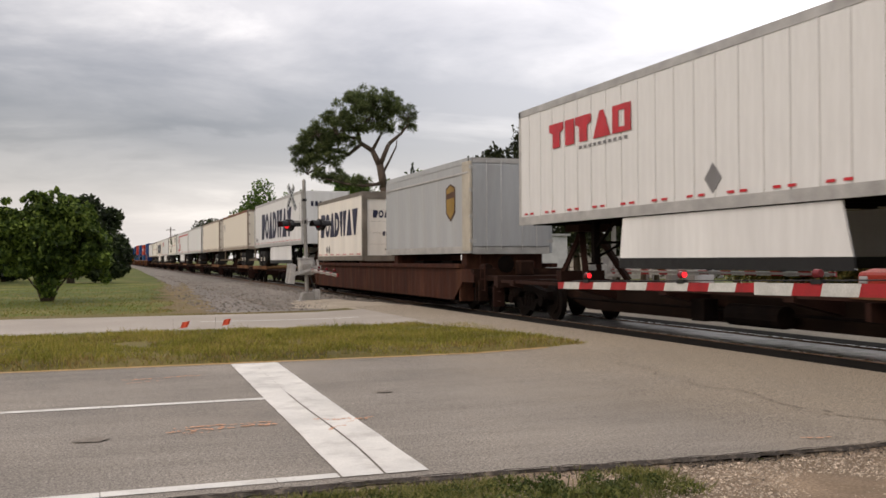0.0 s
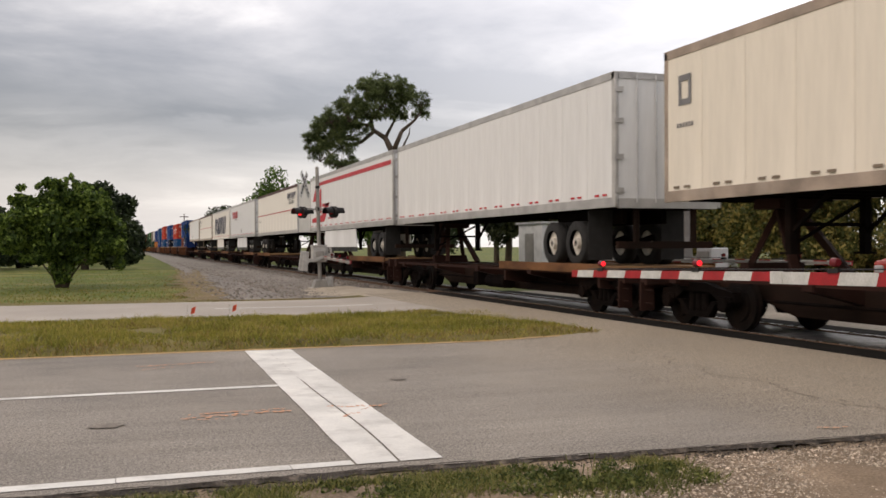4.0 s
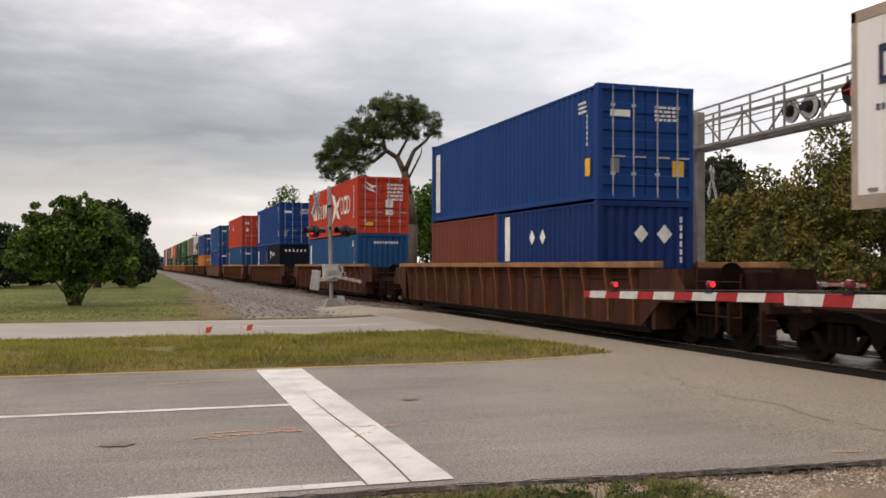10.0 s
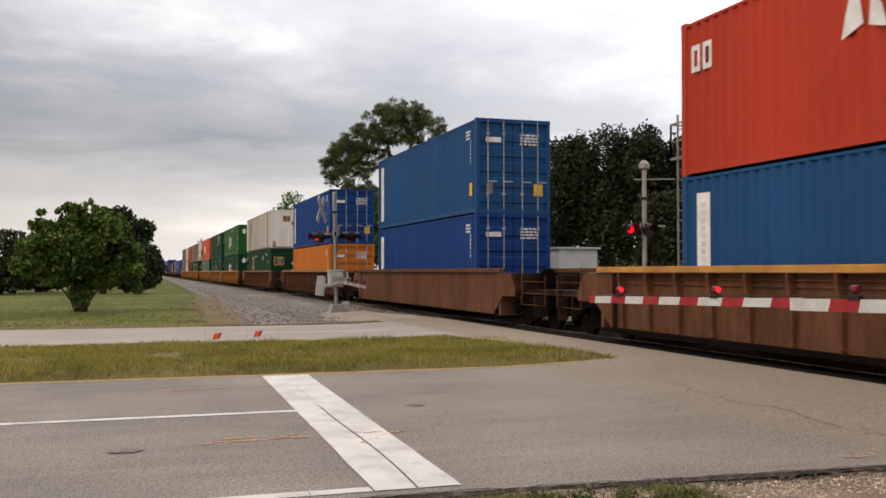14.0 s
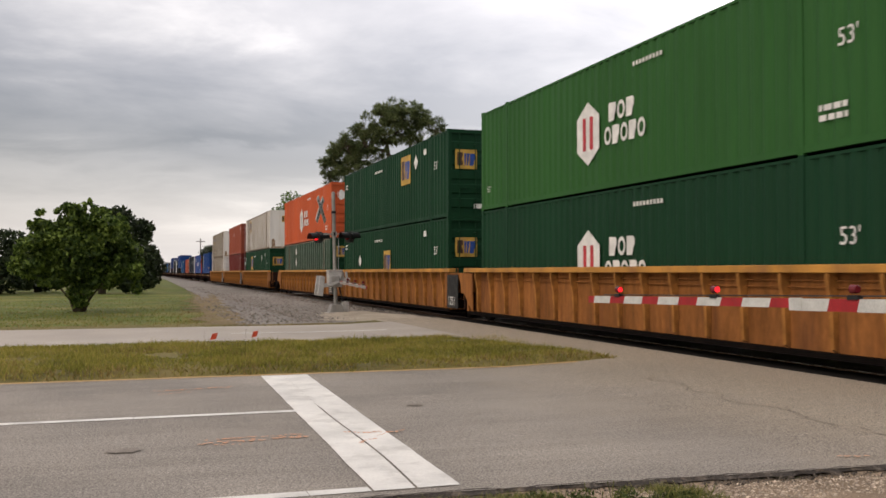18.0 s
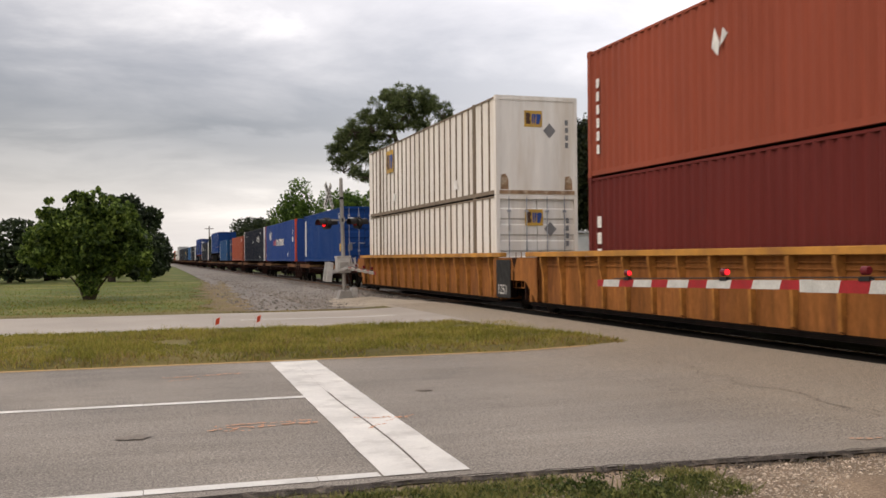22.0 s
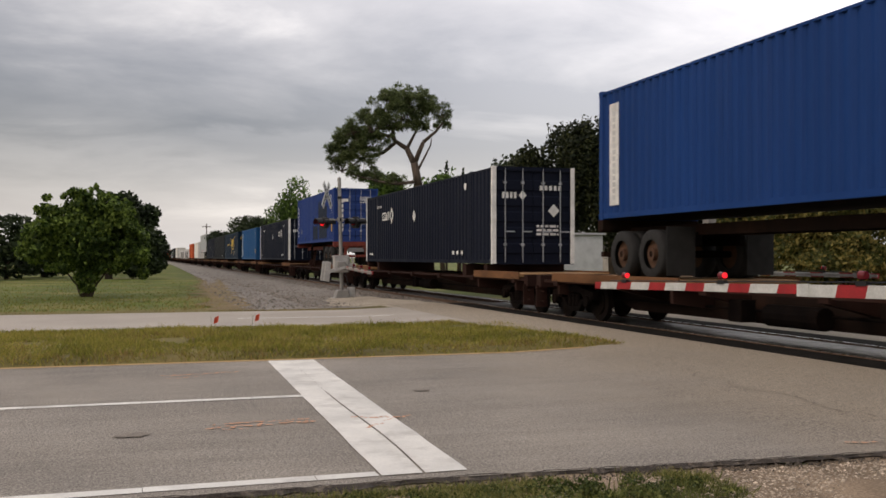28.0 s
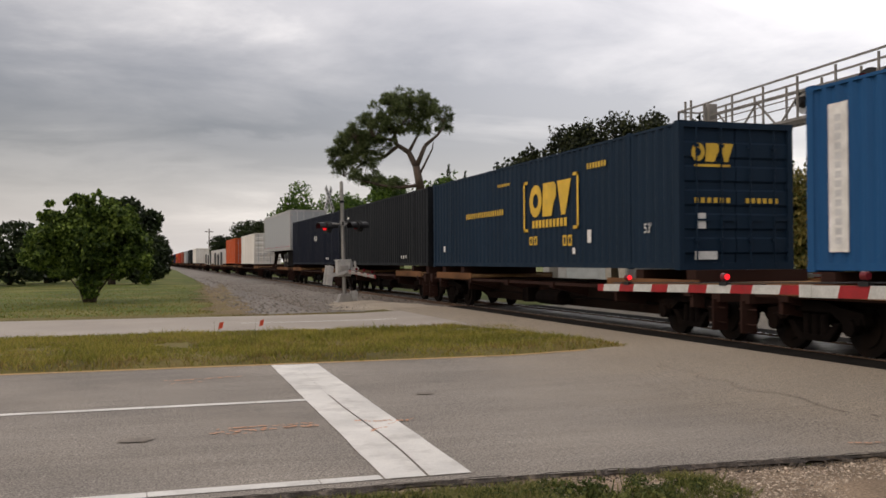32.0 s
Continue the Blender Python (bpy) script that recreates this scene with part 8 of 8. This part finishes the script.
def tufts(lobes, per_metre, needles, length, width, mat, parent, seed):
    """A pine's crown: tufts of needles spread over the lobes, each tuft a burst of needles, thicker on its upper side."""
    rng = np.random.default_rng(seed)
    at = []
    for x, z, rx, rz in lobes:
        n = max(int(rx * rz * per_metre), 8)
        d = rng.normal(0, 1, (n, 3))
        d /= np.linalg.norm(d, axis=1, keepdims=True)
        d[:, 2] = np.where(rng.random(n) < 0.35, np.abs(d[:, 2]), d[:, 2])
        r = rng.uniform(0.15, 1, n) ** 0.5
        at.append(np.stack([x + d[:, 0] * r * rx, d[:, 1] * r * rx * 0.8, z + d[:, 2] * r * rz * 1.25], 1))
    at = np.concatenate(at)
    c = np.repeat(at, needles, 0)
    size = np.repeat(rng.uniform(0.6, 1.25, len(at)), needles)
    n = len(c)
    d = rng.normal(0, 1, (n, 3))
    d[:, 2] = d[:, 2] * 0.75 + 0.35
    d /= np.linalg.norm(d, axis=1, keepdims=True)
    side = np.cross(d, rng.normal(0, 1, (n, 3)))
    side /= np.linalg.norm(side, axis=1, keepdims=True)
    ln = (length * size * rng.uniform(0.6, 1.1, n))[:, None]
    root, tip, w = c + d * ln * 0.12, c + d * ln, side * width
    v = np.stack([root - w * 0.4, root + d * ln * 0.5 - w, tip, root + d * ln * 0.5 + w], 1)
    me = bpy.data.meshes.new("crown")
    me.from_pydata(v.reshape(-1, 3).tolist(), [], np.arange(n * 4).reshape(-1, 4).tolist())
    me.materials.append(mat)
    ob = new("crown", me)
    ob.parent = parent
    return at


def pine():
    """The tall pine behind the track; its own x runs across the view, lobes are x, z and half sizes in metres."""
    root = tagged(new("tree"), "tall old pine with an open spreading crown behind the track", "tree")
    root.location = (19.65, 67.4, -0.1)
    root.rotation_euler = (0, 0, radians(-16.3))
    s = Shape()
    limb(s, [(0.1, 0, 0), (0.2, 0, 4.8), (-0.1, 0, 7.0), (-0.42, 0, 8.7)], 0.42, 0.27, 9)
    part("trunk", s, BARK, root, smooth=True)
    arms = [([(-0.42, 0, 8.6), (-0.96, 0.1, 9.75), (-1.87, 0.2, 10.35), (-2.0, 0.1, 11.1), (-0.96, -0.1, 12.4)], 0.24, 0.06),
            ([(-0.42, 0, 8.6), (0.25, -0.2, 10.2), (1.15, -0.3, 10.95), (1.75, -0.2, 11.7)], 0.2, 0.05),
            ([(-0.12, 0, 8.2), (0.39, -0.5, 9.15), (0.78, -0.8, 9.9), (0.85, -0.9, 10.4)], 0.1, 0.03),
            ([(-1.72, 0.2, 10.3), (-2.78, 0.5, 9.45), (-4.14, 0.6, 9.15), (-5.8, 0.4, 8.0)], 0.16, 0.04),
            ([(-0.2, 0, 7.3), (-1.57, -0.5, 7.1), (-3.1, -0.8, 7.25), (-4.9, -0.8, 7.75)], 0.15, 0.04),
            ([(-1.87, 0.2, 10.6), (-3.68, -0.4, 10.95), (-5.0, -0.5, 10.9)], 0.13, 0.04),
            ([(-0.96, 0.1, 9.75), (-0.36, 0.6, 10.95), (0.25, 0.7, 12.3)], 0.14, 0.04),
            ([(-2.78, 0.5, 9.45), (-3.6, 0.9, 10.0), (-4.9, 1.0, 9.8)], 0.09, 0.03)]
    for pts, ra, rb in arms:
        q = Shape()
        limb(q, pts, ra, rb, 7)
        part("limb", q, BARK, root, smooth=True)
    lobes = ((-0.96, 13.35, 2.2, 0.8), (-2.47, 13.05, 1.4, 0.75), (0.85, 12.2, 1.35, 1.0), (1.9, 11.75, 0.6, 0.4), (-1.87, 12.0, 1.8, 0.85), (-3.68, 11.75, 1.2, 0.75),
             (-5.0, 10.85, 1.35, 0.85), (-3.38, 10.35, 1.6, 0.7), (-6.1, 9.4, 0.9, 0.7), (-4.9, 9.55, 1.35, 0.62), (-6.25, 8.65, 0.75, 0.42), (-4.3, 7.85, 1.3, 0.5), (-3.3, 7.5, 1.3, 0.4),
             (-2.2, 7.3, 1.1, 0.4), (-0.5, 11.6, 1.1, 0.5), (-3.7, 8.9, 0.9, 0.36), (0.0, 12.9, 1.5, 0.7), (-2.6, 11.2, 1.5, 0.6), (-4.2, 10.3, 1.2, 0.6), (-5.6, 10.2, 0.9, 0.6), (-5.4, 8.9, 1.0, 0.5))
    at = tufts(lobes, 36, 80, 0.45, 0.021, LEAF_PINE, root, 31)
    # twigs from the limbs out to the tufts
    nodes = np.array([p for pts, ra, rb in arms for p in pts[1:]])
    tw = Shape()
    for c in at[::3]:
        near = nodes[np.argmin(((nodes - c) ** 2).sum(1))]
        tw.tube(tuple(near), tuple(c), 0.035, 0.012, 4, False)
    tagged(part("twigs", tw, BARK, root), kind="stuff")


def red_van():
    """Vehicle waiting beyond the rails at the other gate, seen under the trailers."""
    v = tagged(new("van"), "red van waiting at the gate beyond the rails", "van")
    v.location = (22.5, 20.4, 0.1)
    red = paint("van_red", (0.33, 0.035, 0.02), 0.35, dark=0.85, scale=2, spec=0.4, bump=0)
    glass = paint("van_glass", (0.02, 0.022, 0.025), 0.1, spec=0.5, bump=0)
    body = Shape().prism([(-2.4, 0.35), (2.4, 0.35), (2.4, 1.95), (-0.9, 2.0), (-1.45, 1.25), (-2.4, 1.05)], 1, -0.95, 0.95)
    part("body", softened(body, 0.06), red, v)
    part("windscreen", Shape().add([(-0.96, -0.8, 1.95), (-0.96, 0.8, 1.95), (-1.44, 0.85, 1.3), (-1.44, -0.85, 1.3)], [(0, 1, 2, 3)]), glass, v)
    for y in (-0.955, 0.955):
        part("side_window", Shape().prism([(-0.85, 1.85), (0.4, 1.82), (0.4, 1.3), (-1.25, 1.3)], 1, y - 0.006, y + 0.006), glass, v)
    for y in (-0.7, 0.7):
        part("headlight", softened(Shape().box(-2.43, -2.38, y - 0.16, y + 0.16, 0.75, 0.95), 0.015), GALV, v)
    part("bumper", softened(Shape().box(-2.5, -2.35, -0.95, 0.95, 0.38, 0.6), 0.03), BLACK, v)
    for x in (-1.5, 1.5):
        for y in (-0.86, 0.86):
            w = part("wheel", Shape().disc((0, 0, 0), 1, 0.34, 0.22, 20), TYRE, v, at=(x, y, 0.34))
            part("rim", Shape().disc((0, -0.1 if y < 0 else 0.1, 0), 1, 0.2, 0.05, 16), RIM, w)


def plants():
    rng = random.Random(4)
    red_van()
    # round bushy tree across the far carriageway
    cl = [(0, 0, 2.7, 1.6, 1.4, 1.3), (-0.1, 0, 3.6, 0.85, 0.8, 0.65), (0.0, -0.2, 0.75, 0.5, 0.4, 0.35), (0.02, -0.25, 0.42, 0.36, 0.3, 0.26), (0.9, 0, 3.1, 1.0, 1.0, 0.85), (-1.0, 0, 3.0, 1.0, 1.0, 0.75), (1.5, 0, 2.3, 0.9, 0.8, 0.8), (-1.7, 0, 2.2, 0.8, 0.8, 0.6),
          (0, 0, 1.7, 1.4, 1.1, 0.5), (0.9, -0.2, 1.25, 0.7, 0.6, 0.3), (-0.9, -0.2, 1.3, 0.75, 0.6, 0.32), (2.25, -0.2, 1.0, 0.26, 0.25, 0.34), (-2.35, 0, 1.9, 0.45, 0.4, 0.35), (0.15, 0, 1.1, 0.6, 0.5, 0.3)]
    for k in range(64):
        a = rng.uniform(-0.4, math.pi + 0.4)
        q = rng.uniform(0.72, 1.04)
        cl.append((2.2 * q * math.cos(a), rng.uniform(-1.3, 0.3), 2.15 + (2.15 if abs(math.cos(a)) < 0.5 else 1.95) * q * math.sin(a), rng.uniform(0.16, 0.38), 0.33, rng.uniform(0.14, 0.34)))
    for k in range(46):
        a = rng.uniform(-0.25, math.pi + 0.25)
        q = rng.uniform(0.98, 1.14)
        cl.append((2.15 * q * math.cos(a), rng.uniform(-1.0, 0.2), 2.15 + 2.1 * q * math.sin(a), rng.uniform(0.07, 0.15), 0.14, rng.uniform(0.08, 0.2)))
    stems = []
    for k in range(7):
        dx = -0.75 + 0.25 * k
        stems.append(([(dx * 0.25, 0, 0), (dx * 0.5, rng.uniform(-0.1, 0.1), 0.5), (dx * 1.1, 0, 1.1), (dx * 1.7, 0.1, 1.9 + 0.4 * (k % 3))], 0.06, 0.02))
    tree("rounded leafy green tree with several low stems on the grass", (-2.15, 42.1, -0.05), 0, [(0, 0, 0), (0.03, 0, 0.5), (0.0, 0, 2.4)], 0.1,
         stems, cl, 0.2, 26000, LEAF_BUSH, 11)
    # darker tree behind it, and the wood at the edge of the field
    tree("tall dark green tree at the field edge", (-2.3, 76, -0.05), 0, [(0, 0, 0), (0, 0, 2.5)], 0.3, [([(0, 0, 2), (1, 0, 4), (1.6, 0, 5.5)], 0.15, 0.05)],
         [(0.8, 0, 4.6, 2.3, 2.2, 1.8), (-1.2, 0, 4.6, 2.0, 2, 1.6), (2.2, 0, 4.0, 1.5, 1.5, 1.4), (2.4, 0, 2.4, 1.1, 1.2, 1.3), (0.3, 0, 2.4, 2.2, 2, 1.5), (3.0, 0, 5.0, 0.8, 0.8, 0.6),
          (-2.8, 0, 3.2, 1.6, 1.6, 1.6), (1.2, 0, 6.0, 0.9, 0.9, 0.6), (3.2, 0, 1.0, 0.9, 1.0, 0.6), (2.2, 0, 0.8, 1.4, 1.4, 0.7)], 0.4, 9000, LEAF_DARK, 12)
    for i, (x, y, h, w) in enumerate(((-12.5, 72, 4.6, 3.0), (-9.6, 78, 4.9, 3.0), (-16.5, 76, 5.4, 3.4), (-21, 70, 6.2, 3.6), (-7.6, 84, 4.2, 2.6), (-26, 80, 6.5, 4), (-30, 66, 6, 4),
                                     (1.0, 118, 3.8, 2.2), (0.9, 100, 4.4, 2.2), (-3.5, 96, 4.4, 2.6))):
        tree("dark leafy tree in the wood behind the field" if x < -5 else "low dark tree beside the gravel strip", (x, y, -0.05), i * 40, [(0, 0, 0), (0.1, 0, h * 0.5)], 0.2, [],
             [(0, 0, h * 0.62, w * 0.8, w * 0.8, h * 0.36), (w * 0.5, 0, h * 0.45, w * 0.6, w * 0.6, h * 0.3), (-w * 0.5, 0.3, h * 0.4, w * 0.65, w * 0.6, h * 0.3),
              (0, -0.4, h * 0.22, w * 0.9, w * 0.8, h * 0.2), (w * 0.3, 0, h * 0.8, w * 0.4, w * 0.4, h * 0.2)], 0.45, 3200, LEAF_DARK, 20 + i)
    pine()
    # trees behind the train: (x, y, height, width, leaf, label)
    rows = [(14.0, 119, 6.8, 4.2, LEAF_DARK), (17.8, 114, 11.4, 4.8, LEAF_MID), (22.5, 108, 9.6, 4.4, LEAF_MID), (12.6, 150, 5.8, 4.0, LEAF_DARK), (15.5, 146, 8.0, 5, LEAF_DARK),
            (26.5, 99, 8.6, 4.6, LEAF_MID), (31, 92, 8.0, 4.6, LEAF_DARK), (21.8, 84, 9.6, 3.4, LEAF_MID), (25.5, 80, 9.4, 3.6, LEAF_MID), (28.5, 70, 10.0, 3.4, LEAF_DARK), (33, 72, 8.6, 3.8, LEAF_DARK),
            (24.0, 57, 9.0, 2.6, LEAF_WOOD), (26.0, 54.5, 10.6, 2.9, LEAF_WOOD), (28.2, 53.5, 11.0, 3.2, LEAF_WOOD), (30.2, 52.2, 10.8, 3.2, LEAF_WOOD),
            (44, 62, 6, 4.5, LEAF_VINE), (26.8, 43.5, 6.0, 3.2, LEAF_WOOD), (29.0, 41.5, 6.6, 3.2, LEAF_WOOD), (31.5, 46.0, 8.0, 3.4, LEAF_WOOD), (32.4, 51.2, 10.2, 3.0, LEAF_WOOD)]
    for i, (x, y, h, w, m) in enumerate(rows):
        cl = []
        for k in range(9):
            a = k * 2.4
            q = math.sqrt(k / 9.0)
            cl.append((math.cos(a) * w * 0.55 * q, math.sin(a) * w * 0.5 * q, h * rng.uniform(0.35, 0.8) if k else h * 0.78, w * rng.uniform(0.32, 0.48), w * 0.4, h * rng.uniform(0.16, 0.24)))
        tree("dense leafy tree behind the railway line", (x, y, -0.1), i * 67, [(0, 0, 0), (0.2, 0, h * 0.35), (0, 0.1, h * 0.6)], 0.25,
             [([(0.1, 0, h * 0.3), (w * 0.3, 0, h * 0.6)], 0.13, 0.04), ([(0.1, 0, h * 0.3), (-w * 0.3, 0.2, h * 0.6)], 0.13, 0.04)], cl, 0.26 if m is LEAF_WOOD else 0.36, 20000 if m is LEAF_WOOD else 9000, m, 50 + i)
    # small cypress tops
    for x, y, h in ((29.2, 90.5, 11.0), (31.8, 93, 10.6)):
        tree("thin pointed cypress behind the train", (x, y, -0.1), 0, [(0, 0, 0), (0, 0, h * 0.9)], 0.12, [],
             [(0, 0, h * k, 1.5 * (1.03 - k) + 0.08, 1.5 * (1.03 - k) + 0.08, 0.5) for k in (0.4, 0.5, 0.6, 0.7, 0.8, 0.88, 0.95, 0.99)], 0.3, 1500, LEAF_DARK, 81)
    # vine-covered brush to the right of the mast
    for i, (x, y, h, w) in enumerate(((26.5, 33.5, 5.4, 2.8), (29.5, 31.5, 9.2, 3.6), (32.0, 28.5, 9.0, 3.8), (33.5, 24.5, 9.6, 4.0), (29.0, 26.5, 4.8, 3.2), (34.5, 20.5, 9.6, 4.0),
                                     (30.5, 22.5, 4.6, 3.4), (36, 16, 7, 4), (26.5, 30.5, 2.8, 2.4), (27.2, 36.2, 6.4, 2.6), (26.2, 37.8, 5.2, 2.2), (28.3, 33.2, 8.2, 3.2))):
        cl = []
        for k in range(14):
            a, q = k * 2.4, math.sqrt(k / 14.0)
            cl.append((math.cos(a) * w * 0.75 * q, math.sin(a) * w * 0.75 * q, h * (0.82 - 0.62 * q * rng.uniform(0.6, 1.0)), w * 0.33, w * 0.33, h * 0.17))
        tree("brush overgrown with yellowing vines behind the crossing", (x, y, -0.1), i * 50, [(0, 0, 0), (0, 0, h * 0.5)], 0.15, [], cl, 0.2, 14000, LEAF_VINE, 90 + i, name="shrub")


plants()


# ---------------------------------------------------------------- what moves
def motions():
    for ob, s0 in MOVING:
        walk(ob, [(0, pose(TRACK_X, s0, 0)), (16, pose(TRACK_X, s0 - SPEED * 16, 0)), (32, pose(TRACK_X, s0 - SPEED * 32, 0))])
    for c, k in FLAGS:
        rng = random.Random(70 + k)
        rows, t = [], 0.0
        while t <= 32.0:
            rows.append((t, pose(0, 0, 0, 0, rng.uniform(-4, 25), 25 + rng.uniform(-38, 38))))
            t += 0.5
        walk(c, rows)


motions()
